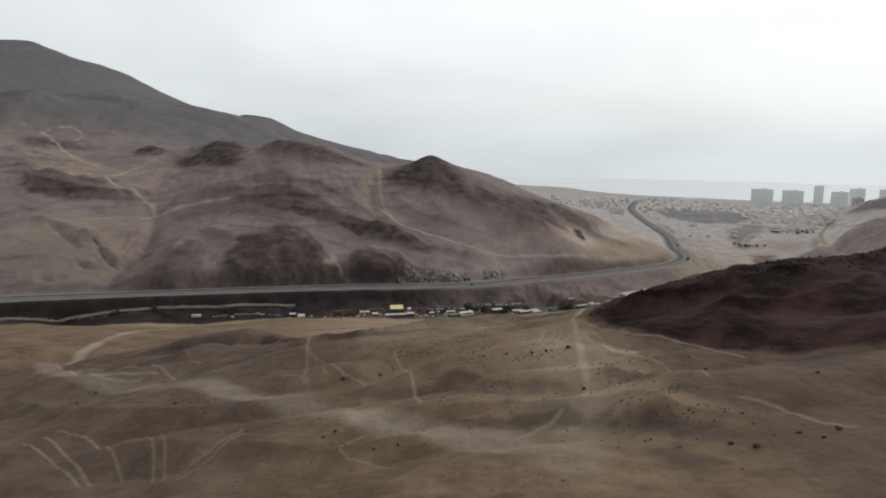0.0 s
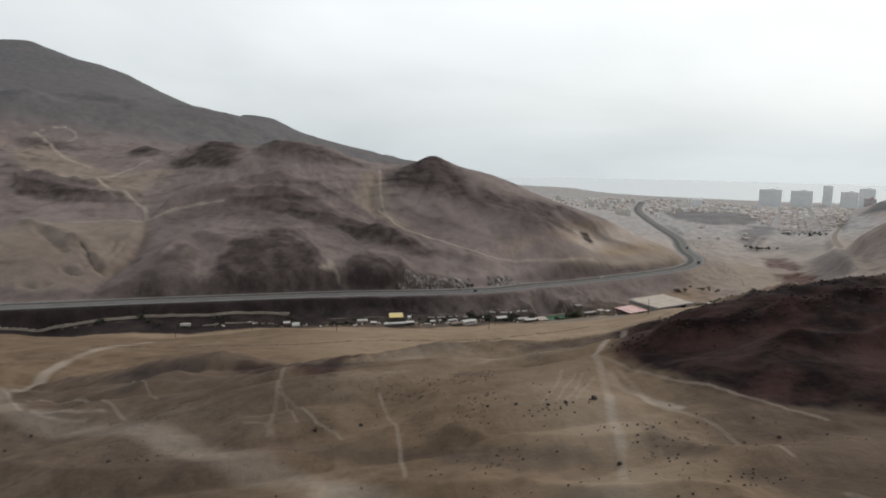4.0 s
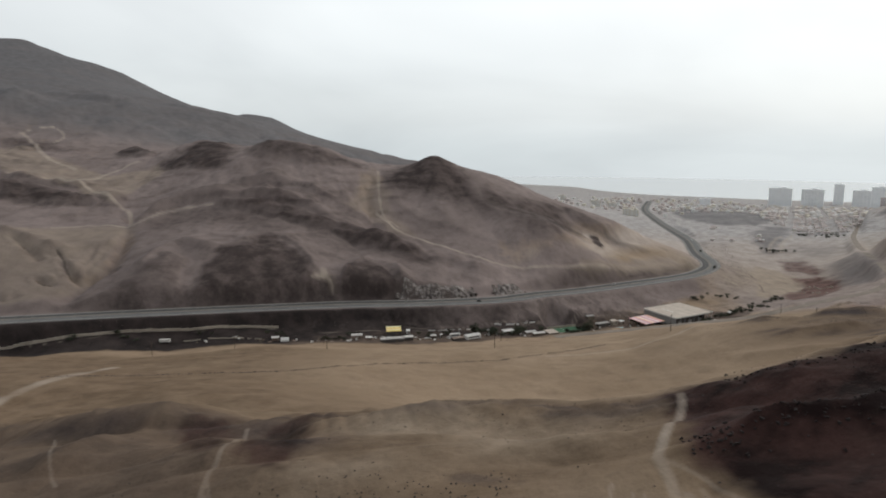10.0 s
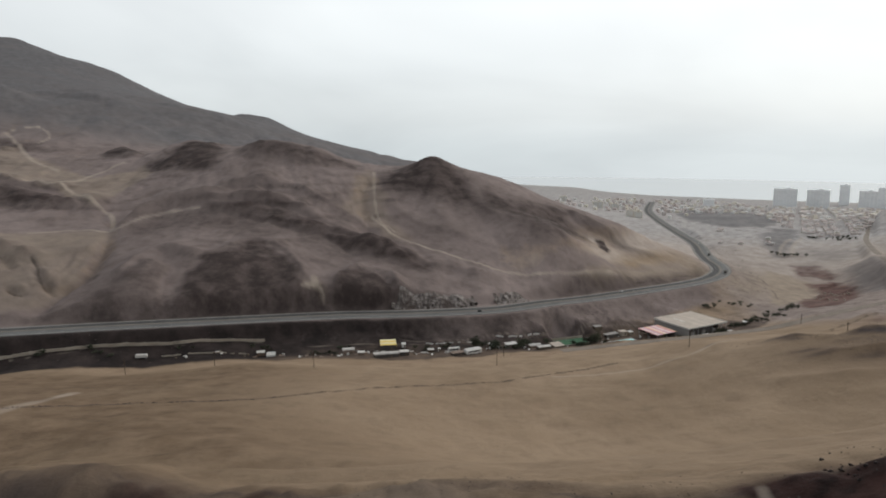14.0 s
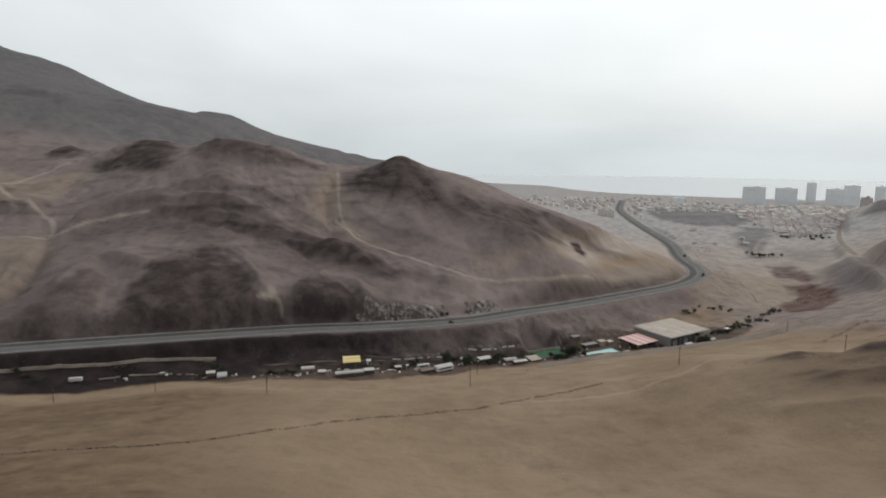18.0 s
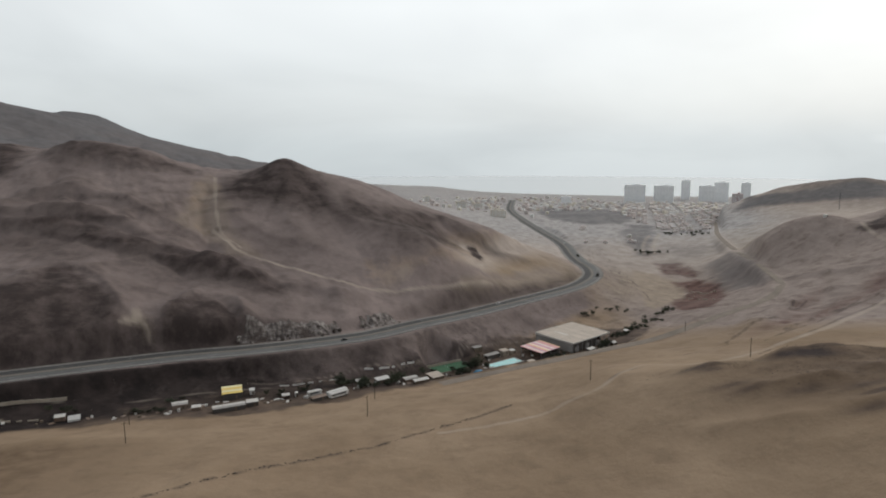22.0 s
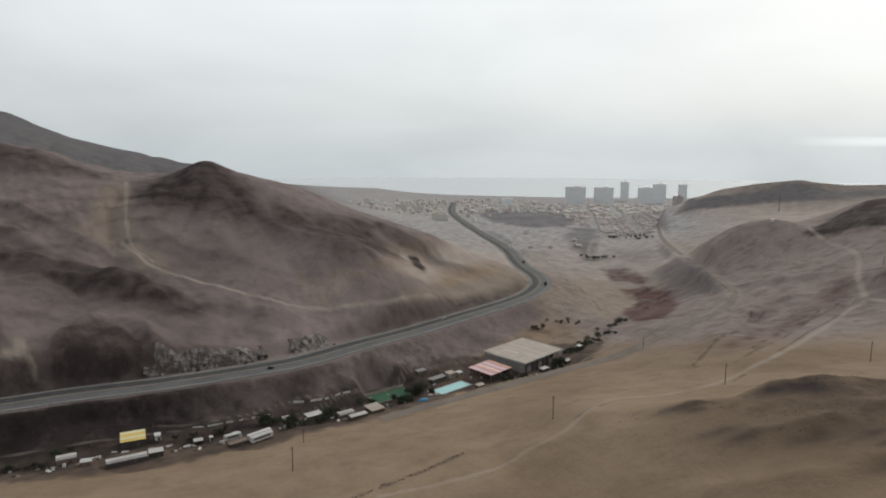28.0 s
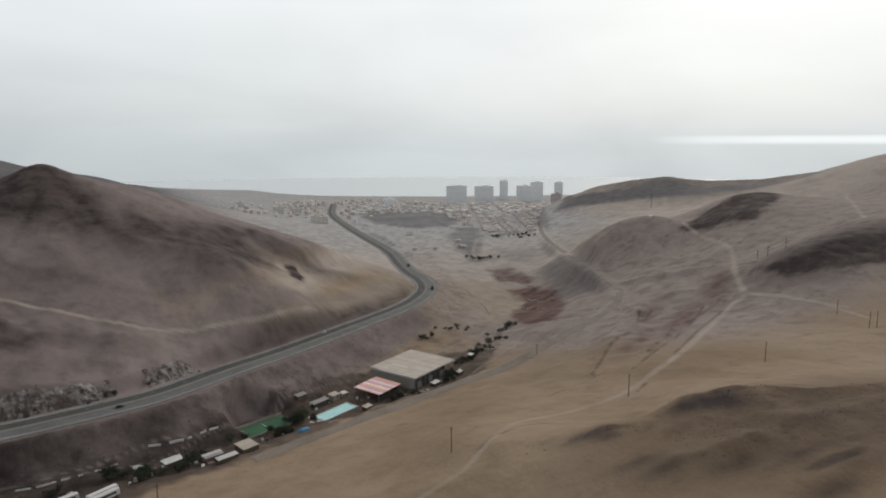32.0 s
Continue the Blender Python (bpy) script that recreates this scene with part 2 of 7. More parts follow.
    brown = blend(brown, (0.105, 0.082, 0.076), remap(crisp, 0.50, 0.64, 0.3))
    mauve = blend(mauve, (0.135, 0.098, 0.080), remap(crisp, 0.53, 0.62, 0.45))
    c = blend(sand, umber, wobble("umber", wide, 0.5))
    c = blend(c, mauve, wobble("mauve", wide, 0.5))
    c = blend(c, hazy_dust, wobble("hazy_dust", wide, 0.5))
    c = blend(c, brown, wobble("brown", mid, 0.7))
    # grey rock tone of the far ridges, with their haze mixed into the colour
    hazy_slate = blend((0.116, 0.111, 0.114), (0.156, 0.149, 0.152), remap(mid, 0.35, 0.65))
    c = blend(c, pale, soft("pale", mid))
    c = blend(c, red, soft("red", crisp))
    c = blend(c, dusk, soft("dusk", crisp))
    c = blend(c, ruddy, soft("ruddy", mid, 1.3))
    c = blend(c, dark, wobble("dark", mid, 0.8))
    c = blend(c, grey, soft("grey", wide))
    c = blend(c, hazy_slate, soft("hazy_slate", wide))
    c = blend(c, (0.440, 0.372, 0.308), remap(soil("track"), 0.05, 0.9, 0.8))
    wash = n.new("ShaderNodeVectorMath")
    wash.operation = "SCALE"
    link.new(c, wash.inputs[0])
    link.new(remap(soil("streak"), 0.0, 1.0, 1.16, 0.84), wash.inputs["Scale"])
    c = wash.outputs[0]
    speck = remap(grain, 0.62, 0.72, 0.4)
    c = blend(c, (0.06, 0.048, 0.041), speck)
    link.new(c, b.inputs["Base Color"])
    k = n.new("ShaderNodeBump")
    k.inputs["Strength"].default_value, k.inputs["Distance"].default_value = 0.7, 0.5
    link.new(fine, k.inputs["Height"])
    k2 = n.new("ShaderNodeBump")
    k2.inputs["Strength"].default_value, k2.inputs["Distance"].default_value = 0.5, 1.3
    link.new(crisp, k2.inputs["Height"])
    link.new(k2.outputs[0], k.inputs["Normal"])
    link.new(k.outputs[0], b.inputs["Normal"])
    return m


SOIL = ground_material()
ASPHALT = simple("worn_asphalt", (0.135, 0.134, 0.13), 0.9, vary=0.3, scale=0.5)
ROAD_PAINT = simple("road_paint", (0.30, 0.295, 0.285), 0.7, vary=0.4)
YELLOW_PAINT = simple("yellow_road_paint", (0.17, 0.15, 0.11), 0.7, vary=0.3)
CONCRETE = simple("concrete", (0.36, 0.345, 0.32), 0.9, vary=0.3, bump=0.02)
STEEL = simple("galvanised_steel", (0.42, 0.43, 0.43), 0.45, 0.8, vary=0.2)
WOOD = simple("weathered_pole_wood", (0.085, 0.062, 0.048), 0.9, vary=0.3, scale=2)
ROOF_SHEET = simple("dusty_roof_sheet", (0.54, 0.46, 0.385), 0.75, vary=0.2)
ROOF_TRIM = simple("pale_roof_trim", (0.60, 0.575, 0.535), 0.7, vary=0.15)
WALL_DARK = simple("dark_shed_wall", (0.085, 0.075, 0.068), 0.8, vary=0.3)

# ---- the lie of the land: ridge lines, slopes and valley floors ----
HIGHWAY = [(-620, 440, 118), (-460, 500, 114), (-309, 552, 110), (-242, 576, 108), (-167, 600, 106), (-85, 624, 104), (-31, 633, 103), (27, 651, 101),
           (54, 664, 100), (89, 691, 98), (133, 726, 94), (195, 776, 90), (264, 832, 86), (304, 876, 83), (332, 919, 82), (347, 966, 81), (354, 1012, 80),
           (374, 1090, 76), (408, 1217, 72), (445, 1430, 64), (490, 1680, 55), (560, 2010, 45), (700, 2450, 30)]
SIDE_ROAD = [(84, 579, 90), (139, 601, 89), (171, 613, 88), (214, 626, 89), (262, 638, 91), (329, 667, 96), (401, 703, 99), (436, 732, 101), (458, 760, 101),
             (484, 815, 100), (514, 876, 98), (562, 984, 93), (653, 1160, 85), (756, 1326, 76), (934, 1610, 62)]
NEAR_SLOPE = [(38, 83, 203), (26, 112, 198), (17, 133, 196), (3, 141, 191), (-20, 150, 186), (-60, 152, 180), (-60, 175, 179), (-93, 180, 171),
              (-86, 214, 170), (51, 121, 202), (72, 123, 204), (-19, 123, 187), (-151, 255, 153), (-40, 194, 183), (-10, 166, 189), (36, 157, 199), (60, 161, 205),
              (0, 0, 199), (0, -150, 205), (-150, 60, 172), (-300, 180, 142), (200, 20, 222), (200, -150, 230), (-300, -150, 165)]
NEAR_CREST = [(-136, 270, 152), (-97, 252, 165), (-74, 247, 169), (-52, 233, 170), (-36, 228, 174), (-21, 219, 179), (5, 213, 184), (16, 209, 186),
              (31, 201, 188), (41, 196, 192), (55, 195, 197), (66, 189, 202), (80, 189, 206), (99, 189, 207), (130, 190, 212), (220, 200, 218)]
PLAIN = [(-92, 301, 151), (-173, 355, 138), (-153, 367, 133), (-117, 378, 131), (-42, 402, 127), (117, 458, 120), (143, 487, 121), (159, 495, 123), (240, 500, 124), (60, 320, 134),
         (10, 320, 134), (140, 330, 138), (5, 547, 94), (-70, 541, 96), (45, 567, 92), (78, 577, 90), (55, 500, 108), (-120, 500, 106), (-300, 400, 128), (-300, 490, 104),
         (-500, 330, 128), (225, 436, 146), (175, 446, 140), (205, 438, 143), (215, 470, 127), (303, 598, 110)]
PLAIN += [(374, 576, 118), (460, 624, 123), (449, 539, 129), (300, 500, 128), (340, 420, 142)]
VALLEY = [(-600, 400, 100), (-430, 480, 92), (-300, 525, 91), (-200, 550, 91), (-126, 571, 90), (-80, 582, 91), (-40, 592, 92), (-20, 598, 90), (22, 584, 91), (37, 634, 84), (60, 600, 87),
          (99, 640, 77), (152, 661, 73), (238, 715, 71), (318, 776, 70), (385, 815, 68), (424, 832, 68), (462, 870, 67), (490, 941, 67), (507, 1020, 68), (205, 660, 74), (270, 690, 76)]
LEFT_HILLS = [(-569, 1025, 224), (-422, 862, 191), (-341, 795, 161), (-324, 657, 135), (-339, 989, 236), (-192, 859, 198), (-290, 815, 173), (-186, 676, 142),
              (-107, 652, 124), (-55, 794, 147), (-67, 860, 186), (61, 705, 106), (104, 797, 152), (148, 858, 133), (200, 880, 125), (-10, 655, 112), (-240, 620, 128), (-400, 640, 142)]
CONE = [(-17, 914, 221), (-60, 925, 206), (12, 930, 209), (61, 945, 196), (95, 950, 183), (124, 948, 169), (165, 940, 154), (207, 935, 139), (251, 925, 119), (290, 925, 104),
        (-10, 850, 178), (30, 800, 148), (100, 1060, 158), (200, 1080, 118), (0, 1200, 128), (310, 1040, 90)]
KNOLLS = [(-373, 947, 207), (-353, 971, 231), (-327, 992, 240), (-277, 970, 229), (-256, 940, 226), (-221, 942, 240), (-167, 941, 232), (-111, 927, 213), (-300, 1160, 196), (-160, 1120, 165),
          (-560, 880, 200), (-640, 700, 172)]
BACK_RIDGE = [(-1100, 1150, 290), (-887, 1224, 294), (-787, 1225, 304), (-757, 1280, 331), (-711, 1327, 308), (-649, 1380, 322), (-567, 1427, 300), (-503, 1479, 305), (-458, 1526, 287),
              (-341, 1623, 258), (-227, 1668, 222), (-92, 1714, 193), (21, 1710, 170), (107, 1706, 143), (200, 1700, 110), (-700, 1100, 255), (-900, 800, 215)]
MOUNTAIN = [(-2400, 1900, 420), (-1900, 2050, 480), (-1563, 2066, 494), (-1313, 2071, 525), (-1229, 2071, 527), (-1129, 2064, 485), (-1012, 2060, 456), (-911, 2053, 416), (-828, 2044, 358),
            (-769, 2039, 326), (-689, 2238, 305), (-653, 2241, 321), (-561, 2239, 309), (-478, 2233, 270), (-300, 2300, 190), (-100, 2400, 110), (-1500, 1500, 380), (-1700, 900, 300), (-900, 3000, 250)]
RIGHT_HILLS = [(879, 1518, 85), (907, 1453, 116), (941, 1385, 143), (960, 1322, 158), (994, 1250, 168), (1012, 1182, 153), (1018, 1124, 158), (1072, 1097, 158), (1090, 1035, 174), (1086, 984, 193),
               (1117, 916, 216), (1166, 839, 235), (1500, 700, 260), (760, 1040, 125), (880, 1120, 130), (900, 900, 145), (800, 765, 168), (1300, 1300, 140), (1150, 1600, 80)]
RIGHT_SPURS = [(648, 852, 146), (670, 844, 161), (703, 841, 173), (742, 834, 176), (781, 824, 168), (480, 632, 127), (507, 618, 154), (550, 610, 162), (596, 600, 168), (651, 574, 174),
               (575, 950, 116), (567, 902, 138), (596, 868, 151), (616, 834, 146), (581, 792, 130), (562, 724, 136), (534, 691, 131), (633, 777, 160), (560, 540, 150), (700, 450, 170)]
TOWN_SLOPE = [(760, 1260, 92), (450, 1150, 78), (567, 1219, 76), (617, 1249, 71), (670, 1225, 78), (773, 1454, 69), (800, 1777, 54), (917, 1503, 84), (1071, 2260, 27), (1338, 2410, 23), (846, 2313, 21),
              (1500, 2100, 25), (600, 1600, 52), (350, 1500, 82), (250, 2000, 70), (300, 2500, 40), (1800, 1800, 30), (200, 3200, 22), (640, 1000, 92), (520, 1350, 72)]
COAST = [(-700, 4300, 60), (-200, 4300, 40), (205, 4050, 4), (610, 3600, 4), (720, 3230, 3), (1100, 2920, 3), (1320, 2800, 3), (1800, 2640, 3), (2600, 2300, 3), (3400, 1500, 3)]
SEA_BED = [(2000, 3400, -60), (900, 4300, -60), (3600, 2600, -60), (400, 4600, -30)]


# spurs (rise above 0) and gullies (below): rise, half width, line
SPURS = [(7, 20, [(-290, 813), (-248, 821), (-210, 848), (-162, 833), (-120, 812), (-67, 785)]),
         (8, 18, [(-322, 769), (-286, 802), (-230, 804), (-168, 801), (-113, 769), (-63, 734), (-17, 717), (33, 711)]),
         (6, 14, [(-259, 627), (-257, 670), (-245, 692), (-202, 674), (-174, 708), (-145, 698), (-116, 656)]), (5, 10, [(-91, 656), (-74, 686), (-47, 681), (-39, 659)]),
         (7, 22, [(-558, 908), (-485, 856), (-434, 848), (-375, 819)]), (5, 12, [(-433, 711), (-389, 692), (-351, 671), (-317, 635)])]
SPURS += [(4, 14, [(-317, 698), (-320, 752), (-301, 792)]), (-6, 10, [(-334, 780), (-304, 697), (-292, 636), (-297, 588)]),
          (-5, 6, [(-352, 670), (-336, 653), (-318, 628), (-304, 620), (-297, 629)]), (-3, 5, [(-406, 695), (-374, 667), (-356, 649)]), (-3, 5, [(-351, 582), (-340, 578), (-336, 583)]), (-3, 4, [(-336, 614), (-326, 608), (-320, 606)]),
          (-2.0, 3.5, [(-322, 680), (-316, 655), (-312, 632)]), (-2.0, 3.5, [(-313, 682), (-309, 655), (-306, 632)]), (-6, 14, [(-90, 885), (-90, 825), (-58, 750), (5, 711)])]
CONE_SPURS = [(6, 16, [(35, 903), (67, 870), (117, 895), (166, 907), (215, 924)]), (5, 14, [(24, 852), (63, 820), (98, 799), (144, 808)]), (-5, 10, [(47, 888), (88, 852), (133, 875), (176, 864)]),
              (5, 18, [(-15, 890), (-19, 852), (-7, 819), (22, 780)]), (-4, 12, [(5, 885), (42, 810), (58, 763)]), (5, 14, [(-61, 833), (-33, 811), (11, 788)]), (4, 9, [(-50, 732), (-20, 723), (14, 718)])]
RIGHT_BERMS = [(2.6, 4, [(423, 865), (450, 877), (475, 882)]), (2.4, 4, [(415, 837), (445, 852), (470, 860)]), (2.6, 4, [(440, 907), (465, 917), (490, 917)]), (3, 8, [(471, 770), (490, 738), (516, 703)]), (1.8, 3.5, [(302, 555), (364, 594), (424, 620), (452, 634)]), (2.5, 8, [(319, 609), (410, 678), (454, 680)]), (1.5, 4, [(255, 545), (300, 585), (360, 630), (400, 668)])]
LEDGES = [(2.8, 4.5, [(34, 158), (46, 161), (58, 159), (72, 162), (90, 161), (115, 166)]), (1.8, 3.5, [(60, 146), (75, 143), (95, 148)]), (2, 9, [(-118, 194), (-93, 190), (-81, 200), (-74, 235)]), (1.2, 4, [(2, 135), (17, 122), (31, 118), (41, 107)]), (1.6, 4, [(1, 114), (12, 113), (19, 104), (27, 102), (33, 96)]),
          (1.4, 4, [(28, 95), (36, 93), (44, 88)]), (1.5, 6, [(-117, 178), (-78, 148), (-55, 139), (-32, 140), (-9, 141)]), (1.2, 5, [(-60, 120), (-30, 112), (-5, 104)])]
MOUNDS = [(4.0, 11, [(212, 439), (228, 435), (244, 431)]), (2.2, 6, [(172, 441), (188, 437)]), (2.4, 7, [(222, 402), (242, 398), (262, 394)]), (2, 6, [(180, 408), (207, 401)]), (2.2, 8, [(250, 420), (290, 405)]), (1.5, 7, [(150, 392), (185, 378), (230, 372)])]


# levelled yards: middle x, y, radius, height
YARDS = [(218, 696, 34, 73.6), (181, 672, 16, 73.2), (148, 656, 15, 73.0), (104, 648, 17, 75.6), (-41, 580, 9, 91.0), (-36, 556, 12, 92.6), (20, 568, 13, 91.4), (84, 603, 9, 84.0)]


def curve_through(points, step=8.0):
    """A smooth line through the given places, one point every few metres."""
    p = np.array(points, float)
    p = np.vstack([2 * p[0] - p[1], p, 2 * p[-1] - p[-2]])
    out = []
    for a, b, c, d in zip(p[:-3], p[1:-2], p[2:-1], p[3:]):
        n = max(1, int(np.linalg.norm((c - b)[:2]) / step))
        t = np.arange(n)[:, None] / n
        out.append(0.5 * (2 * b + (c - a) * t + (2 * a - 5 * b + 4 * c - d) * t ** 2 + (3 * b - a - 3 * c + d) * t ** 3))
    return np.vstack(out + [p[-2:-1]])


HIGHWAY_LINE = curve_through(HIGHWAY)
SIDE_LINE = curve_through(SIDE_ROAD)


def lay_of_land():
    """Weights of a smooth surface that is laid over all the lines."""
    k = np.array(NEAR_SLOPE + NEAR_CREST + PLAIN + VALLEY + LEFT_HILLS + CONE + KNOLLS + BACK_RIDGE + MOUNTAIN + RIGHT_HILLS + RIGHT_SPURS
                 + TOWN_SLOPE + COAST + SEA_BED + HIGHWAY[::2] + SIDE_ROAD[::2], float)
    r = np.hypot(k[:, None, 0] - k[None, :, 0], k[:, None, 1] - k[None, :, 1])
    n = len(k)
    a = np.zeros((n + 3, n + 3))
    a[:n, :n] = -np.sqrt(r * r + 11.0 ** 2)
    a[:n, :n] += np.eye(n) * 1.2
    a[:n, n:], a[n:, :n] = np.c_[np.ones(n), k[:, :2] / 1000], np.c_[np.ones(n), k[:, :2] / 1000].T
    return k, np.linalg.solve(a, np.r_[k[:, 2], 0, 0, 0])


KNOTS, WEIGHTS = lay_of_land()


def hash_grid(i, j, seed):
    h = np.sin(i * 127.1 + j * 311.7 + seed * 74.7) * 43758.5453
    return h - np.floor(h)


def soft_noise(x, y, scale, seed=0):
    """Smooth noise from 0 to 1."""
    x, y = x / scale, y / scale
    i, j = np.floor(x), np.floor(y)
    u, v = x - i, y - j
    u, v = u * u * u * (u * (u * 6 - 15) + 10), v * v * v * (v * (v * 6 - 15) + 10)
    return ((hash_grid(i, j, seed) * (1 - u) + hash_grid(i + 1, j, seed) * u) * (1 - v)
            + (hash_grid(i, j + 1, seed) * (1 - u) + hash_grid(i + 1, j + 1, seed) * u) * v)


def smooth_step(a, b, x):
    t = np.clip((x - a) / (b - a), 0, 1)
    return t * t * (3 - 2 * t)


def near_line(x, y, line, reach):
    """The distance from each place to a line, and the line's height there; far places keep a large distance."""
    d, z = np.full(x.shape, 1e6), np.zeros(x.shape)
    inside = np.where((x > line[:, 0].min() - reach) & (x < line[:, 0].max() + reach) & (y > line[:, 1].min() - reach) & (y < line[:, 1].max() + reach))[0]
    px, py = x[inside], y[inside]
    if not len(inside):
        return d, z
    if len(inside) <= 64:
        a, e = line[:-1], line[1:, :2] - line[:-1, :2]
        t = np.clip(((px[:, None] - a[:, 0]) * e[:, 0] + (py[:, None] - a[:, 1]) * e[:, 1]) / np.maximum((e * e).sum(1), 1e-9), 0, 1)
        dd = np.hypot(px[:, None] - a[:, 0] - t * e[:, 0], py[:, None] - a[:, 1] - t * e[:, 1])
        k, row = dd.argmin(1), np.arange(len(px))
        d[inside] = dd[row, k]
        if line.shape[1] > 2:
            z[inside] = line[k, 2] + t[row, k] * (line[k + 1, 2] - line[k, 2])
        return d, z
    best, height = np.full(px.shape, 1e6), np.zeros(px.shape)
    for a, b in zip(line[:-1], line[1:]):
        e = b[:2] - a[:2]
        t = np.clip(((px - a[0]) * e[0] + (py - a[1]) * e[1]) / max(e @ e, 1e-9), 0, 1)
        dd = np.hypot(px - a[0] - t * e[0], py - a[1] - t * e[1])
        m = dd < best
        best[m] = dd[m]
        if len(a) > 2:
            height[m] = (a[2] + t * (b[2] - a[2]))[m]
    d[inside], z[inside] = best, height
    return d, z


# patches of other ground, as outlines on the plan: strength, corners
DUSK_ROCK = [(0.8, [(-369, 948), (-348, 952), (-339, 978), (-329, 990), (-310, 990), (-299, 996), (-277, 961), (-267, 908), (-276, 890), (-317, 905), (-352, 922)]),
             (0.7, [(-466, 1018), (-467, 1063), (-456, 1077), (-420, 1033), (-396, 998), (-407, 983), (-443, 1003)]),
             (0.6, [(-259, 952), (-250, 962), (-218, 945), (-190, 945), (-169, 935), (-144, 930), (-120, 927), (-99, 907), (-133, 898), (-159, 888), (-188, 895), (-216, 897), (-239, 906)])]
DUSK_ROCK += [(0.5, [(-224, 806), (-206, 830), (-191, 823), (-162, 807), (-133, 782), (-120, 776), (-137, 772), (-163, 783), (-190, 794), (-216, 797)]),
              (0.65, [(-243, 795), (-222, 797), (-196, 794), (-164, 787), (-132, 773), (-99, 754), (-87, 750), (-110, 748), (-133, 746), (-163, 755), (-190, 769), (-216, 777), (-237, 785)]),
              (0.35, [(-310, 756), (-285, 784), (-238, 787), (-210, 775), (-169, 756), (-143, 740), (-173, 724), (-224, 744), (-262, 737), (-295, 734)])]
DUSK_ROCK += [(0.75, [(-113, 746), (-99, 749), (-75, 745), (-60, 752), (-39, 722), (-25, 712), (-17, 705), (-33, 705), (-50, 712), (-72, 717), (-84, 726), (-102, 733)]),
              (0.7, [(-528, 861), (-497, 843), (-460, 835), (-423, 826), (-393, 817), (-375, 806), (-395, 796), (-422, 790), (-460, 796), (-489, 799)]),
              (0.4, [(-671, 1085), (-641, 1092), (-587, 1071), (-536, 1037), (-565, 1032), (-600, 1024), (-646, 1045)])]
CONE_ROCK = [(0.7, [(-65, 913), (-45, 935), (-28, 925), (-12, 920), (5, 910), (26, 890), (38, 849), (56, 823), (31, 834), (5, 844), (-21, 844), (-47, 855), (-67, 858), (-76, 876)]),
             (0.7, [(40, 872), (75, 865), (103, 880), (137, 921), (167, 921), (137, 888), (155, 865), (120, 796), (91, 792), (74, 809), (57, 825), (39, 841)]),
             (0.45, [(143, 920), (177, 912), (199, 903), (223, 901), (253, 899), (229, 883), (197, 875), (170, 884), (149, 892)])]
EAST_ROCK = [(0.9, [(495, 635), (500, 612), (518, 602), (543, 600), (595, 604), (660, 585), (640, 555), (528, 557), (504, 570), (483, 589), (479, 609)]),
             (0.95, [(602, 822), (652, 840), (675, 840), (720, 838), (760, 820), (700, 780), (628, 752), (613, 782), (605, 809)]), (0.5, [(940, 1480), (882, 1395), (899, 1301), (933, 1268), (990, 1240), (1005, 1180), (959, 1119), (911, 1176), (864, 1229), (813, 1350)])]
FOOT_ROCK = [(0.9, [(-212, 645), (-199, 666), (-184, 683), (-172, 701), (-160, 704), (-150, 696), (-135, 678), (-118, 654), (-107, 646), (-101, 640), (-96, 636), (-97, 629), (-137, 616), (-179, 604), (-212, 601), (-213, 619)]),
             (0.95, [(-95, 644), (-94, 655), (-87, 671), (-73, 679), (-57, 676), (-46, 660), (-39, 654), (-39, 645), (-68, 636), (-92, 634)]),
             (0.6, [(-258, 625), (-255, 642), (-245, 665), (-225, 652), (-222, 631), (-216, 600), (-264, 584), (-295, 575), (-280, 591), (-268, 614)])]
PALE_SAND = [(0.5, [(-430, 706), (-388, 728), (-336, 749), (-317, 746), (-306, 696), (-298, 637), (-302, 597), (-316, 575), (-339, 570), (-420, 590), (-450, 650)]),
             (0.5, [(-635, 1027), (-591, 1036), (-506, 967), (-413, 898), (-377, 948), (-350, 917), (-359, 841), (-370, 809), (-436, 839), (-540, 881)]),
             (0.35, [(-101, 889), (-89, 908), (-66, 843), (-57, 802), (-31, 776), (-60, 772), (-88, 806), (-119, 808), (-104, 833)]),
             (0.9, [(-116, 642), (-108, 653), (-102, 650), (-99, 643), (-103, 642), (-111, 643)])]
PALE_SAND += [(0.75, [(427, 1013), (452, 986), (460, 944), (437, 885), (356, 800), (334, 784), (361, 853), (391, 933)]), (0.5, [(655, 1186), (733, 1216), (744, 1154), (640, 1000), (575, 930), (560, 950), (565, 990), (593, 1067)]), (0.6, [(606, 1268), (722, 1383), (701, 1273), (640, 1210), (590, 1200)]), (0.6, [(188, 822), (242, 865), (297, 894), (287, 879), (237, 836), (191, 798), (152, 767), (130, 754)])]
RED_EARTH = [(0.9, [(478, 1044), (508, 1036), (496, 963), (488, 955), (464, 985)]), (0.95, [(451, 944), (482, 942), (471, 880), (449, 829), (414, 782), (364, 738), (357, 755), (362, 794), (395, 842), (433, 869)])]
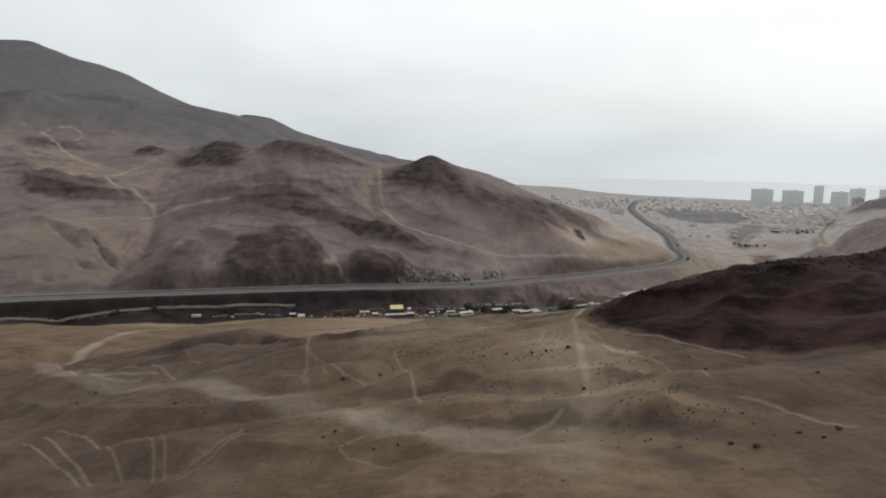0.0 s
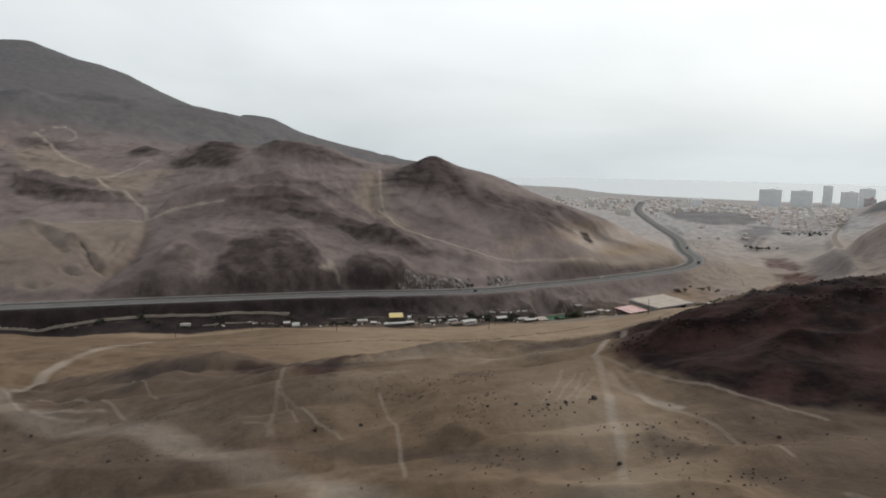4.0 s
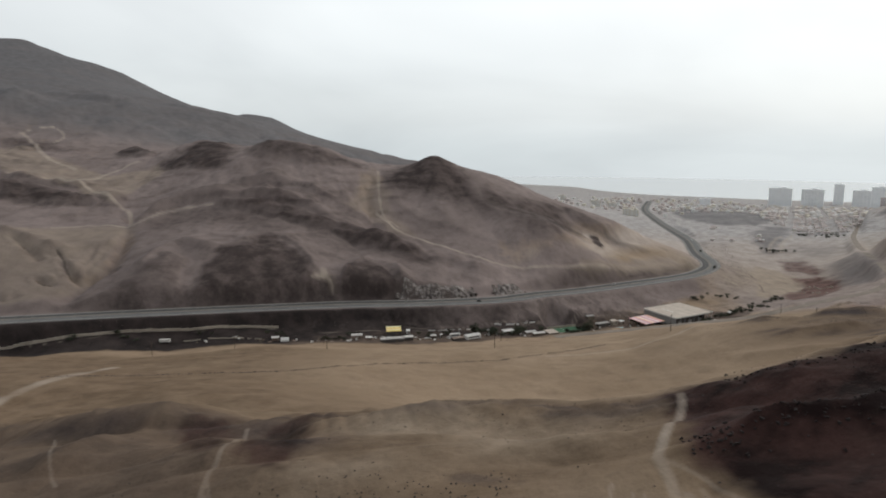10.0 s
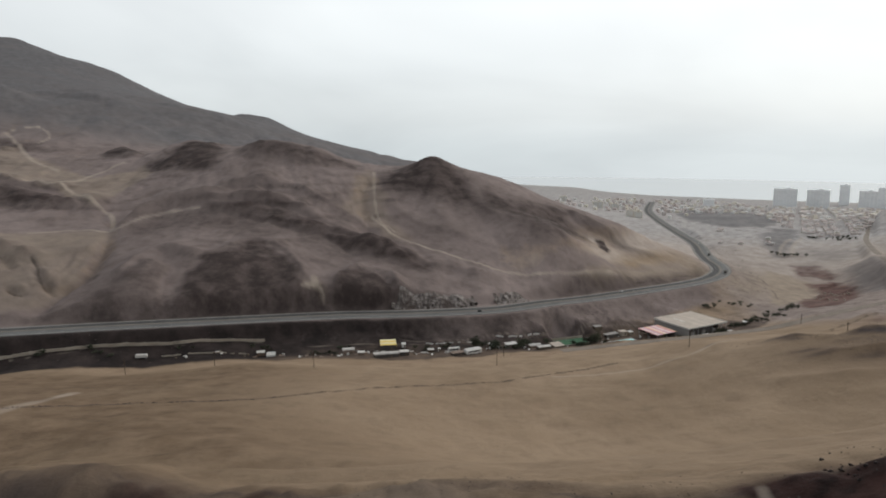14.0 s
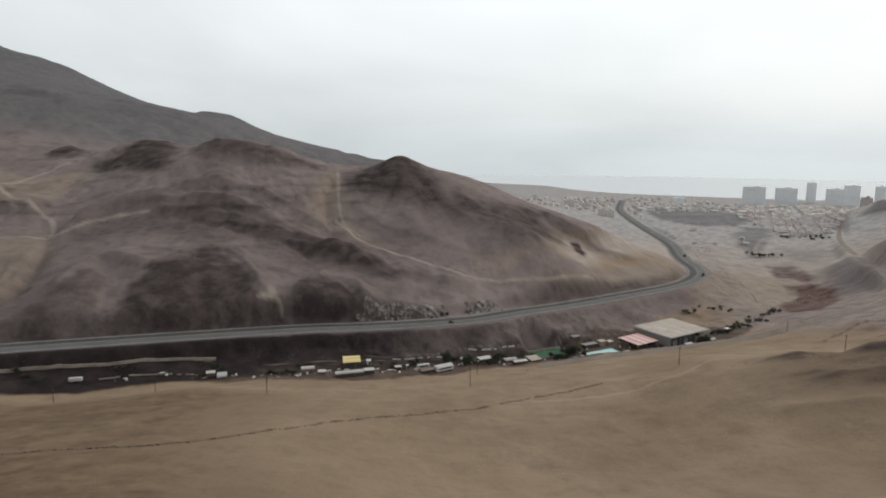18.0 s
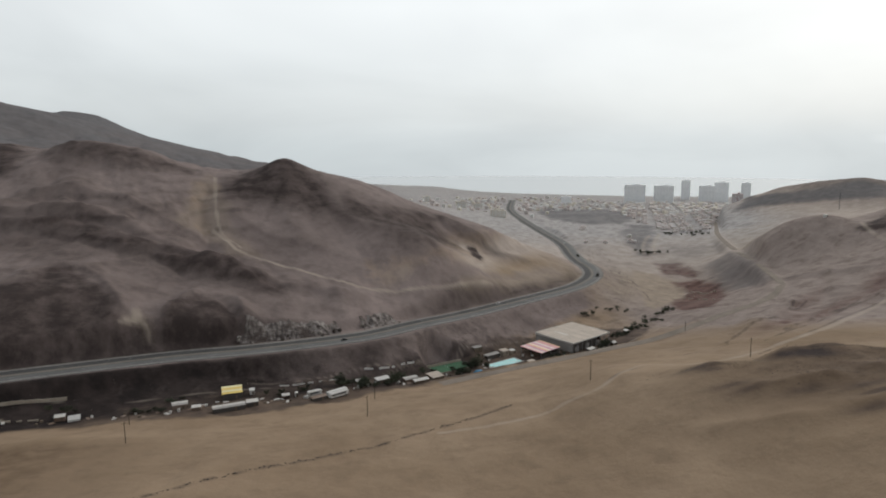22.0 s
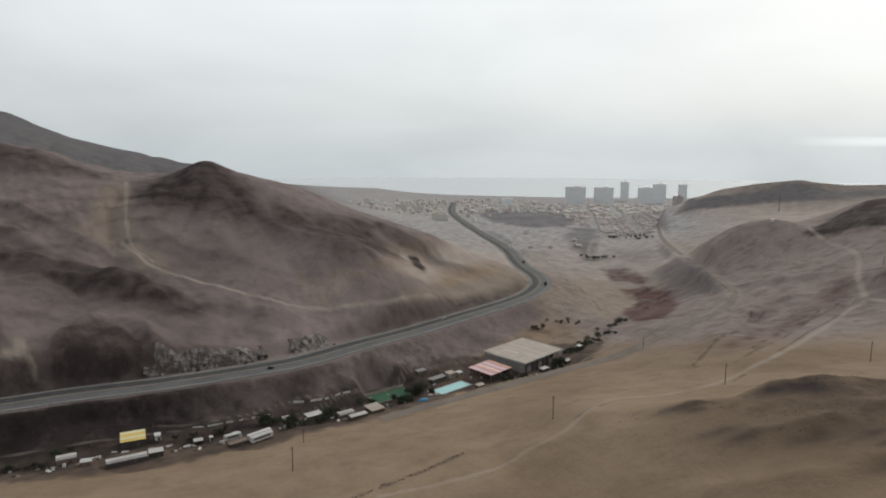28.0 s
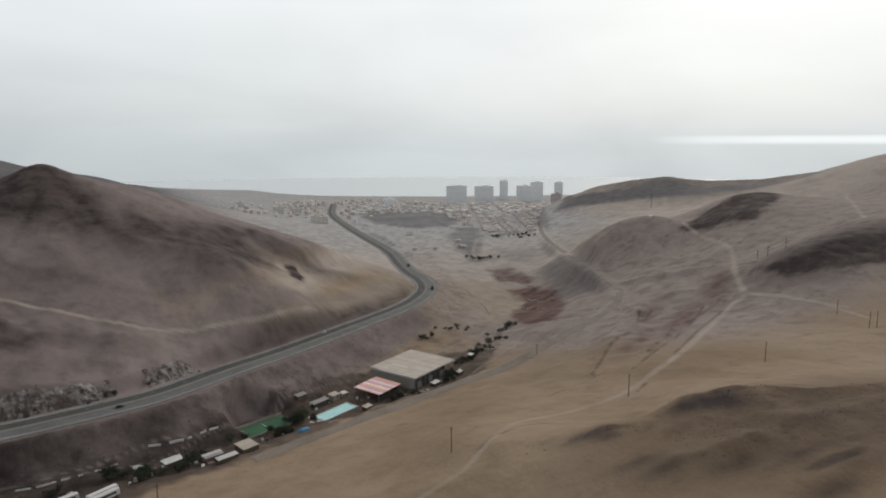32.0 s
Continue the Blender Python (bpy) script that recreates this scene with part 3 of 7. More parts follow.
STAIN = [(0.82, [(33, 157), (37, 148), (40, 141), (43, 134), (50, 127), (70, 118), (140, 108), (140, 192), (100, 190), (80, 190), (66, 190), (51, 195), (45, 197), (41, 180), (38, 168)]), (1.0, [(34, 156), (39, 158), (44, 159), (49, 159), (52, 156), (57, 154), (64, 155), (76, 150), (130, 150), (130, 128), (66, 134), (58, 135), (51, 137), (46, 141), (42, 143), (39, 150), (35, 155)]),
         (0.5, [(-65, 234), (-60, 237), (-53, 238), (-48, 225), (-40, 192), (-47, 193)]), (0.55, [(-34, 189), (-37, 221), (-32, 224), (-29, 222), (-24, 188), (-24, 174), (-28, 174), (-33, 186)]),
         (0.95, [(45, 197), (51, 195), (60, 192), (66, 190), (80, 190), (100, 190), (140, 192), (140, 165), (76, 155), (67, 158), (53, 160), (44, 162), (40, 169)])]
SETTLED = [(0.75, [(-330, 528), (-240, 545), (-160, 552), (-89, 548), (-46, 538), (-13, 546), (9, 553), (37, 564), (61, 575), (94, 588), (130, 600), (173, 620), (214, 632), (262, 668), (300, 715), (285, 735), (240, 730), (180, 712), (110, 667), (54, 625),
                   (3, 606), (-39, 597), (-100, 590), (-180, 577), (-300, 540)])]
SCAR = [(0.62, [(-117, 641), (-112, 648), (-107, 655), (-102, 651), (-98, 641), (-103, 644), (-110, 643)])]
HOLLOW = [(0.95, [(170, 870), (179, 872), (183, 856), (177, 843), (169, 845)])]
# near ledges: shade of their faces put into soil colour; also a shrub strip
NEAR_LEDGES = [(0.5, [(1, 132), (10, 123), (21, 118), (22, 115), (12, 115), (1, 123)]), (0.55, [(1, 111), (8, 110), (13, 105), (19, 102), (22, 99), (26, 98), (26, 93), (22, 96), (17, 99), (9, 103), (2, 106)]),
               (0.6, [(27, 95), (31, 93), (34, 91), (37, 88), (39, 85), (37, 84), (32, 88), (28, 91)]), (0.55, [(36, 105), (40, 103), (44, 99), (46, 96), (43, 95), (39, 98), (36, 102)]),
               (0.55, [(27, 84), (31, 85), (34, 81), (36, 78), (32, 77), (28, 79)]), (0.4, [(-42, 153), (-21, 145), (-9, 136), (1, 131), (-8, 130), (-20, 138), (-33, 142)])]
NEAR_LEDGES += [(0.6, [(-62, 173), (-60, 174), (-51, 169), (-53, 166), (-58, 166)]), (0.5, [(1, 168), (7, 165), (12, 160), (7, 159)]), (0.45, [(30, 129), (34, 122), (37, 110), (34, 110), (29, 116)])]
NEAR_PALE = [(0.55, [(27, 130), (29, 130), (27, 117), (25, 115), (23, 117)]), (0.4, [(-60, 160), (-48, 156), (-43, 144), (-51, 143)]), (0.5, [(-24, 134), (-12, 119), (-2, 105), (1, 102), (1, 98), (-7, 110), (-17, 118)])]
SHRUB_STRIP = [(0.3, [(-65, 178), (-63, 179), (-50, 171), (-53, 168), (-59, 170)])]


def patches(x, y, shapes, soft, bend):
    """Where the ground lies inside the outlines: a soft, ragged edge, from 0 to the strength."""
    out = np.zeros(x.shape)
    for strength, corners in shapes:
        ring = curve_through(corners + corners[:1], 1e6)
        lo, hi = ring.min(0) - 3 * soft, ring.max(0) + 3 * soft
        at = np.where((x > lo[0]) & (x < hi[0]) & (y > lo[1]) & (y < hi[1]))[0]
        px, py = x[at], y[at]
        inside = np.zeros(px.shape, bool)
        for a, b in zip(ring[:-1], ring[1:]):
            if a[1] != b[1]:
                inside ^= ((a[1] > py) != (b[1] > py)) & (px < (b[0] - a[0]) * (py - a[1]) / (b[1] - a[1]) + a[0])
        d = np.minimum(near_line(px, py, ring, 3 * soft)[0], 1e4)
        ragged = 0.6 * soft_noise(px, py, 3.2 * bend, 96) + 0.4 * soft_noise(px, py, bend, 99) - 0.5
        out[at] = np.maximum(out[at], strength * smooth_step(-soft, soft, np.where(inside, d, -d) + 2.4 * bend * ragged))
    return out


# hills that rise within an outline: rise, how far the edge is rounded, outline
HUMPS = [(6.0, 17.0, FOOT_ROCK[1]), (5.0, 30.0, FOOT_ROCK[0]), (5.0, 16.0, FOOT_ROCK[2]), (2.5, 24.0, DUSK_ROCK[0]), (6.0, 20.0, DUSK_ROCK[1]), (2.0, 22.0, DUSK_ROCK[2]), (4.0, 12.0, DUSK_ROCK[3]),
         (5.0, 11.0, DUSK_ROCK[4]), (5.0, 11.0, DUSK_ROCK[6]), (6.0, 16.0, DUSK_ROCK[7]), (4.0, 12.0, CONE_ROCK[2])]


def hump(x, y, rise, round_off, corners):
    """A rounded rise inside an outline."""
    ring = curve_through(corners + corners[:1], 6.0)
    lo, hi = ring.min(0), ring.max(0)
    out = np.zeros(x.shape)
    at = np.where((x > lo[0]) & (x < hi[0]) & (y > lo[1]) & (y < hi[1]))[0]
    px, py = x[at], y[at]
    inside = np.zeros(px.shape, bool)
    for a, b in zip(ring[:-1], ring[1:]):
        if a[1] != b[1]:
            inside ^= ((a[1] > py) != (b[1] > py)) & (px < (b[0] - a[0]) * (py - a[1]) / (b[1] - a[1]) + a[0])
    d = np.minimum(near_line(px, py, ring, 60)[0] + 5 * (soft_noise(px, py, 14, 101) - 0.5), round_off)
    out[at] = np.where(inside, rise * (1 - (1 - np.maximum(d, 0) / round_off) ** 2), 0.0)
    return out


def blot_mask(x, y):
    """Where the slope between the two right-hand roads has been dug over."""
    u = (x - 370) * 0.8 + (y - 640) * 0.6
    v = -(x - 370) * 0.6 + (y - 640) * 0.8
    return (1 - smooth_step(0.6, 1.2, np.hypot(u / 120, v / 40)))


def relief(x, y):
    """Spurs, gullies and hummocks: how far the ground lies above or below the smooth lie of the land."""
    # gullies and hummocks, stronger on the hills than on the plain
    rough = np.maximum(smooth_step(600, 760, y + 0.15 * x), 0.22)
    rough = rough * (1 - 0.85 * smooth_step(1500, 2300, y + 0.7 * x - 200) * smooth_step(-300, 200, x))
    far = smooth_step(900, 1600, np.hypot(x, y))
    rough = rough * (1 - 0.7 * smooth_step(1500, 1900, y - 0.2 * x))
    wx, wy = x + 40 * (soft_noise(x, y, 90, 5) - 0.5), y + 40 * (soft_noise(x, y, 90, 6) - 0.5)
    gully = np.abs(soft_noise(wx * 1.5, wy * 0.8, 75, 1) - 0.5) * 2
    fine = np.abs(soft_noise(wx * 1.4, wy * 0.9, 27, 2) - 0.5) * 2
    small = np.abs(soft_noise(wx * 1.5 + 0.2 * wy, wy * 0.8, 11.5, 7) - 0.5) * 2
    detail = (small - 0.45) * 0.8 + (gully - 0.45) * (3.4 + 5 * far) + (fine - 0.45) * 1.9 + (soft_noise(x, y, 9, 3) - 0.5) * 0.5
    rough = rough * (1 - 0.72 * smooth_step(380, 460, x) * smooth_step(540, 620, y) * (1 - smooth_step(1300, 1500, y)))
    smooth_cone = 1 - 0.85 * smooth_step(-90, -30, x) * smooth_step(740, 800, y) * (1 - smooth_step(420, 480, x))
    h = detail * rough * smooth_cone
    for rise, half, line in SPURS + [(0.45 * a, b, c) for a, b, c in CONE_SPURS] + RIGHT_BERMS + LEDGES + MOUNDS:
        d = near_line(x, y, curve_through(line, 10.0), 3 * half)[0]
        d = np.minimum(d, 1e4)
        h = h + rise * (0.55 * np.exp(-(d / half) ** 2) + 0.6 * np.exp(-1.6 * d / half)) * (0.6 + 0.8 * soft_noise(x, y, half * 1.3, 41))
    for rise, round_off, (_, corners) in HUMPS:
        h = h + hump(x, y, rise, round_off, corners)
    return h


def land_height(x, y, bumps=None):
    """The ground's height at places x, y (arrays)."""
    x, y = np.asarray(x, float), np.asarray(y, float)
    h = np.zeros(x.shape)
    for s in range(0, len(x), 40000):
        e = slice(s, s + 40000)
        r = np.sqrt((x[e, None] - KNOTS[None, :, 0]) ** 2 + (y[e, None] - KNOTS[None, :, 1]) ** 2 + 11.0 ** 2)
        h[e] = -r @ WEIGHTS[:len(KNOTS)] + WEIGHTS[-3] + WEIGHTS[-2] * x[e] / 1000 + WEIGHTS[-1] * y[e] / 1000
    near = (1 - smooth_step(230, 300, y + 0.3 * x)) * smooth_step(40, 80, y)
    h = h + near * ((np.abs(soft_noise(x * 0.7 + 0.3 * y, y * 1.5, 26, 11) - 0.5) * 2 - 0.45) * 2.6 + (soft_noise(x, y, 7, 12) - 0.5) * 0.7)
    # a worn lip along the near crest, with a hollow before it and runnels down its face
    lip = near_line(x, y, np.array(NEAR_CREST, float), 60)[0]
    front = smooth_step(2, -2, y - np.interp(x, [c[0] for c in NEAR_CREST], [c[1] for c in NEAR_CREST]))
    h = h - front * 3.4 * np.exp(-((lip - 15) / 8.5) ** 2) - (1 - front) * 3.0 * smooth_step(3, 26, lip) * (1 - smooth_step(26, 55, lip))
    runnel = np.abs(soft_noise(x * 1.0 + 0.2 * y, y * 0.3, 4.2, 21) - 0.5) * 2
    h = h + (runnel - 0.5) * 0.8 * soft_noise(x, y, 34, 23) ** 2 * np.exp(-((lip - 6) / 9) ** 2) + (soft_noise(x, y, 3.0, 22) - 0.5) * 0.9 * np.exp(-(lip / 7) ** 2)
    h = h + near * ((soft_noise(x, y, 3.1, 13) - 0.5) * 0.34 + (np.abs(soft_noise(x, y, 1.7, 14) - 0.5) - 0.25) * 0.3)
    h = h + (relief(x, y) if bumps is None else bumps) + (soft_noise(x, y, 16, 8) - 0.5) * 0.7 + (soft_noise(x, y, 5, 9) - 0.5) * 0.22
    dug = blot_mask(x, y)
    h = h + dug * (np.abs(soft_noise(x, y, 24, 51) - 0.5) * 2 - 0.4) * 3.2 + dug * (soft_noise(x, y, 8, 52) - 0.5) * 1.2
    # the made bank below the highway and the low cut above it
    d, z = near_line(x, y, HIGHWAY_LINE, 150)
    above = y - np.interp(x, HIGHWAY_LINE[:280:4, 0], HIGHWAY_LINE[:280:4, 1])
    uneven = 2.4 * (soft_noise(x, y, 17, 53) - 0.5) + 1.0 * (soft_noise(x, y, 6, 54) - 0.5)
    bank = z - (0.55 + 0.9 * smooth_step(20, -70, x)) * np.maximum(d - 13, 0) + uneven * smooth_step(14, 26, d)
    h = np.where((above < 0) & (x < 300) & (d < 60), np.maximum(h, bank), h)
    brow = z + 6.5 + 0.40 * (d - 22) + uneven + 60 * (1 - smooth_step(40, 210, x)) + 50 * smooth_step(80, 140, d)
    h = np.where((above > 0) & (d < 140), np.minimum(h, brow), h)
    for cx, cy, r, z in YARDS:
        w = smooth_step(r, r * 1.5, np.hypot(x - cx, y - cy))
        h = h * w + (z + (soft_noise(x, y, 3, 4) - 0.5) * 0.15) * (1 - w)
    for line, flat, slope in ((HIGHWAY_LINE, 13.0, 24.0), (SIDE_LINE, 3.5, 16.0)):
        d, z = near_line(x, y, line, 40)
        w = smooth_step(flat, slope, d)
        if flat > 10:
            cliff = smooth_step(-52, -44, x) * (1 - smooth_step(84, 92, x))
            w = w * (1 - cliff) + smooth_step(18.5, 24.0, d) * cliff
        h = np.where(d < slope, h * w + (z - 0.12) * (1 - w), h)
    return h


# ---- the ground sheet, with maps of its soils ----
def blot(x, y, patches):
    """Soft oval patches: middle x, y, half length, half width, turn in degrees, strength."""
    out = np.zeros(x.shape)
    for cx, cy, a, c, turn, s in patches:
        t = radians(turn)
        u, v = (x - cx) * math.cos(t) + (y - cy) * math.sin(t), -(x - cx) * math.sin(t) + (y - cy) * math.cos(t)
        out = np.maximum(out, s * (1 - smooth_step(0.45, 1.25, np.hypot(u / a, v / c))))
    return out


def fade(x, y, patches):
    """Like blot, but with edges that fade out over a long way."""
    out = np.zeros(x.shape)
    for cx, cy, a, c, turn, s in patches:
        t = radians(turn)
        u, v = (x - cx) * math.cos(t) + (y - cy) * math.sin(t), -(x - cx) * math.sin(t) + (y - cy) * math.cos(t)
        out = 1 - (1 - out) * (1 - s * np.exp(-1.1 * ((u / a) ** 2 + (v / c) ** 2)))
    return out


# on the low knolls: dark rock tops, plus shade painted on their near sides
DUSK = [(575, 600, 100, 36, -12, 0.95), (208, 433, 9, 4, -15, 0.8), (217, 431, 10, 4.5, -15, 0.95), (220, 426, 9, 4, -15, 0.8),
        (168, 443, 6, 3, -15, 0.7), (172, 440, 6, 3, -15, 0.95), (174, 435, 6, 3, -15, 0.7)]
DUSK += [(171, 417, 9, 3, -15, 0.6), (174, 409, 8, 3, -15, 0.6), (189, 397, 9, 3, -15, 0.55), (207, 388, 9, 3, -15, 0.6), (207, 378, 9, 3.5, -15, 0.7), (194, 371, 9, 3, -15, 0.7),
         (-600, 930, 90, 25, 10, 0.5)]
# fronts of the near crest: reddish-brown soil with their shadows toned in
DUSK += [(-84, 238, 18, 9, -12, 0.8), (-58, 232, 12, 11, -20, 0.95), (-40, 220, 14, 10, -35, 0.9), (-26, 192, 10, 10, -30, 0.8), (-105, 240, 16, 8, 0, 0.7),
         (-70, 205, 30, 9, -15, 0.5), (5, 212, 30, 4, -12, 0.5), (45, 196, 14, 4, -5, 0.6)]
DUSK += [(245, 400, 80, 36, -15, 0.45)]
DUSK += [(-70, 155, 60, 45, -20, 0.32), (535, 590, 55, 24, -10, 0.8)]
# the knoll entries deepen the same rock tops and painted shade
DARK = [(548, 592, 50, 22, -10, 0.6), (228, 433, 12, 4, -15, 0.5), (181, 437, 7, 2.5, -20, 0.5), (207, 379, 14, 4, -15, 0.45)]
RED = [(470, 655, 50, 10, 40, 0.75), (390, 612, 70, 9, 33, 0.7), (330, 590, 50, 8, 35, 0.65), (400, 655, 60, 8, 38, 0.5)]
# greyer slopes; on the distant ones the tone is painted haze
HAZY_SLATE = [(560, 1080, 40, 60, 0, 0.4)]
HAZY_SLATE_ROCK = [(0.8, [(940, 1480), (882, 1395), (899, 1301), (933, 1268), (990, 1240), (1005, 1180), (1060, 1110), (1100, 1000), (1060, 980), (959, 1100), (911, 1176), (864, 1229), (813, 1350)]), (0.75, [(748, 2206), (835, 2237), (855, 2029), (797, 1771), (706, 1565), (644, 1579), (597, 1655), (574, 1701), (600, 1900)]), (0.7, [(685, 1526), (696, 1449), (537, 1157), (494, 1097), (474, 1086), (503, 1176), (560, 1330)]),
              (0.5, [(514, 977), (555, 975), (505, 850), (462, 772), (450, 775), (460, 845), (479, 892), (502, 948)])]
PALE = [(-5, 203, 16, 12, -10, 0.6), (18, 185, 16, 16, 0, 0.55), (-16, 172, 14, 8, 0, 0.35), (24, 130, 9, 22, 10, 0.5), (20, 98, 6, 14, -20, 0.55), (-70, 176, 40, 7, -22, 0.35), (240, 860, 80, 26, 38, 0.5), (310, 905, 34, 50, 30, 0.6), (400, 940, 30, 60, -10, 0.6), (353, 878, 24, 70, -30, 0.5), (440, 930, 30, 50, 20, 0.6)]
HILL_TRACKS = [(3.2, [(-651, 1115), (-617, 1079), (-564, 1016), (-519, 964), (-468, 924)]), (2.8, [(-522, 874), (-478, 868), (-431, 843), (-424, 866), (-419, 911), (-413, 945), (-406, 964)]),
               (2.8, [(-419, 844), (-381, 820), (-360, 807), (-342, 795), (-321, 752)]), (2.0, [(-388, 728), (-367, 742), (-347, 749), (-318, 749), (-303, 768), (-286, 785), (-251, 792)]),
               (2.2, [(-654, 1114), (-643, 1139), (-624, 1153), (-590, 1120), (-581, 1075)]), (1.5, [(-85, 905), (-79, 850), (-70, 810), (-52, 785)]),
               (2.0, [(-78, 815), (-63, 793), (-56, 781), (-40, 773), (-15, 756), (9, 744), (33, 732), (57, 731), (83, 737), (111, 747), (148, 769), (174, 790)])]
NEAR_TRACKS = [(0.85, [(26, 117), (27, 124), (28, 132), (30, 144), (31, 153), (31, 158), (34, 165), (37, 171), (45, 189), (47, 196)]), (0.66, [(30, 144), (28, 132), (26, 117), (24, 108)]),
               (0.9, [(32, 149), (32, 143), (34, 138), (35, 134), (38, 129)]), (0.45, [(32, 156), (35, 152), (38, 143), (42, 135), (46, 131), (48, 128), (53, 122), (55, 119)]),
               (0.6, [(-32, 150), (-35, 169), (-38, 184), (-39, 195), (-44, 222)]), (0.4, [(-35, 170), (-29, 163), (-23, 152), (-19, 149), (-17, 145)]), (0.3, [(-36, 175), (-32, 165), (-27, 153)]),
               (0.35, [(24, 154), (21, 143), (18, 137)]), (0.3, [(29, 148), (26, 142), (23, 135)]), (0.3, [(27, 150), (24, 140), (21, 134)]), (0.3, [(26, 151), (22, 141), (20, 135)]),
               (0.45, [(-99, 237), (-78, 201), (-71, 191)]), (0.6, [(-127, 226), (-113, 217), (-98, 205), (-82, 190), (-75, 182)]), (0.9, [(-103, 191), (-95, 190), (-83, 187)]),
               (0.5, [(-39, 158), (-34, 156), (-31, 150)])]
PLAIN_TRACKS = [(0.66, [(-100, 582), (-76, 584), (-39, 590), (3, 599), (54, 617), (111, 661), (178, 704)]),
                (0.66, [(-34, 598), (2, 603), (41, 621), (75, 631), (110, 663), (167, 705), (194, 720), (268, 744), (316, 774), (371, 808)]),
                (1.2, [(136, 630), (201, 660), (262, 677), (326, 716)]), (3.0, [(-169, 405), (-166, 337), (-162, 294), (-151, 248)]),
                (4.5, [(-164, 268), (-135, 225), (-103, 190), (-75, 174), (-47, 150), (-29, 135), (-13, 118), (-1, 106), (9, 97), (18, 84)])]
PLAIN_TRACKS += [(0.36, [(-92, 140), (-82, 130), (-74, 122), (-67, 114), (-62, 108)]), (0.36, [(-87, 140), (-75, 127), (-64, 113), (-60, 108)]), (0.36, [(-86, 143), (-71, 131), (-59, 115), (-55, 109)]),
                 (0.36, [(-61, 132), (-52, 115), (-49, 107)]), (0.36, [(-58, 132), (-50, 115), (-47, 107)]), (0.4, [(-38, 122), (-41, 113), (-44, 110), (-47, 106)]), (0.4, [(-37, 120), (-40, 112), (-42, 109), (-44, 105)]),
                 (0.36, [(-13, 112), (-16, 111), (-17, 106), (-15, 102), (-11, 99), (-7, 95)])]
PLAIN_TRACKS += [(0.8, [(-159, 263), (-118, 208), (-98, 188), (-86, 184)]), (0.4, [(-12, 162), (-7, 142), (-4, 120)]), (0.5, [(19, 102), (17, 100), (13, 99), (8, 98)]), (0.5, [(34, 150), (35, 134), (40, 121), (43, 105)]),
                 (0.5, [(45, 97), (49, 93), (51, 87), (54, 84)])]
RIGHT_TRACKS = [(2.4, [(616, 836), (605, 817), (576, 745), (549, 708), (501, 664), (457, 617), (431, 607), (363, 568), (304, 533), (268, 514)]), (1.5, [(268, 514), (238, 500), (210, 498), (179, 492), (154, 478), (136, 466), (120, 464), (105, 457), (60, 455)]),
                (1.6, [(458, 619), (456, 582), (455, 547), (443, 515)]), (0.3, [(-297, 532), (-264, 541), (-215, 562), (-160, 576), (-129, 585)]), (2.0, [(940, 858), (800, 765), (707, 699), (635, 642)]), (1.5, [(457, 618), (454, 585), (456, 556), (457, 537)]), (3.0, [(630, 1306), (538, 1156), (505, 1090)]), (3.0, [(592, 1273), (515, 1147), (488, 1094)])]
# dark soil lines: painted shade below berms and in gullies, and lane ruts
SHADE_AND_RUTS = [[(423, 861), (450, 873), (475, 878)], [(415, 833), (445, 848), (470, 856)], [(440, 903), (465, 913), (490, 913)], [(395, 812), (425, 822), (448, 836)],
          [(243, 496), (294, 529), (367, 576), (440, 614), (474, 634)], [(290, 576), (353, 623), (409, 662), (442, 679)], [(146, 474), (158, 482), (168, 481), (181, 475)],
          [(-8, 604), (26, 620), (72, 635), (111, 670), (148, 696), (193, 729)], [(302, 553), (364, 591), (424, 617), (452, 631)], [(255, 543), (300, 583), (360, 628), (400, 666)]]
SHADE_AND_RUTS += [[(-100, 587), (-76, 589), (-39, 595), (3, 604), (54, 623), (111, 668), (178, 711)], [(247, 690), (302, 734), (373, 805)]]
SHADE_AND_RUTS += [[(-352, 670), (-336, 653), (-318, 628), (-304, 620), (-297, 629)], [(-406, 695), (-374, 667), (-356, 649)], [(-351, 582), (-340, 578), (-336, 583)], [(-336, 614), (-326, 608), (-320, 606)]]
SHADE_AND_RUTS += [[(338, 610), (386, 644), (416, 654)], [(356, 580), (392, 603), (426, 627)], [(273, 532), (319, 559), (356, 580)], [(471, 722), (491, 711), (513, 685), (507, 648)], [(396, 987), (393, 935), (379, 882), (363, 836)], [(269, 749), (321, 776), (373, 803)], [(129, 748), (177, 785), (236, 834), (295, 888)]]
SHADE_AND_RUTS += [[(471, 770), (490, 738), (516, 703)], [(160, 500), (185, 518), (225, 533), (262, 541)]]
CREEK = np.array([(-330, 530), (-200, 555), (-126, 572), (-20, 588), (60, 600), (100, 640), (152, 668), (238, 730), (318, 782), (385, 815)], float)


FURROW = [(-173, 352), (-159, 365), (-124, 377), (-93, 379), (-48, 401), (-18, 427), (20, 444), (60, 462), (100, 480)]


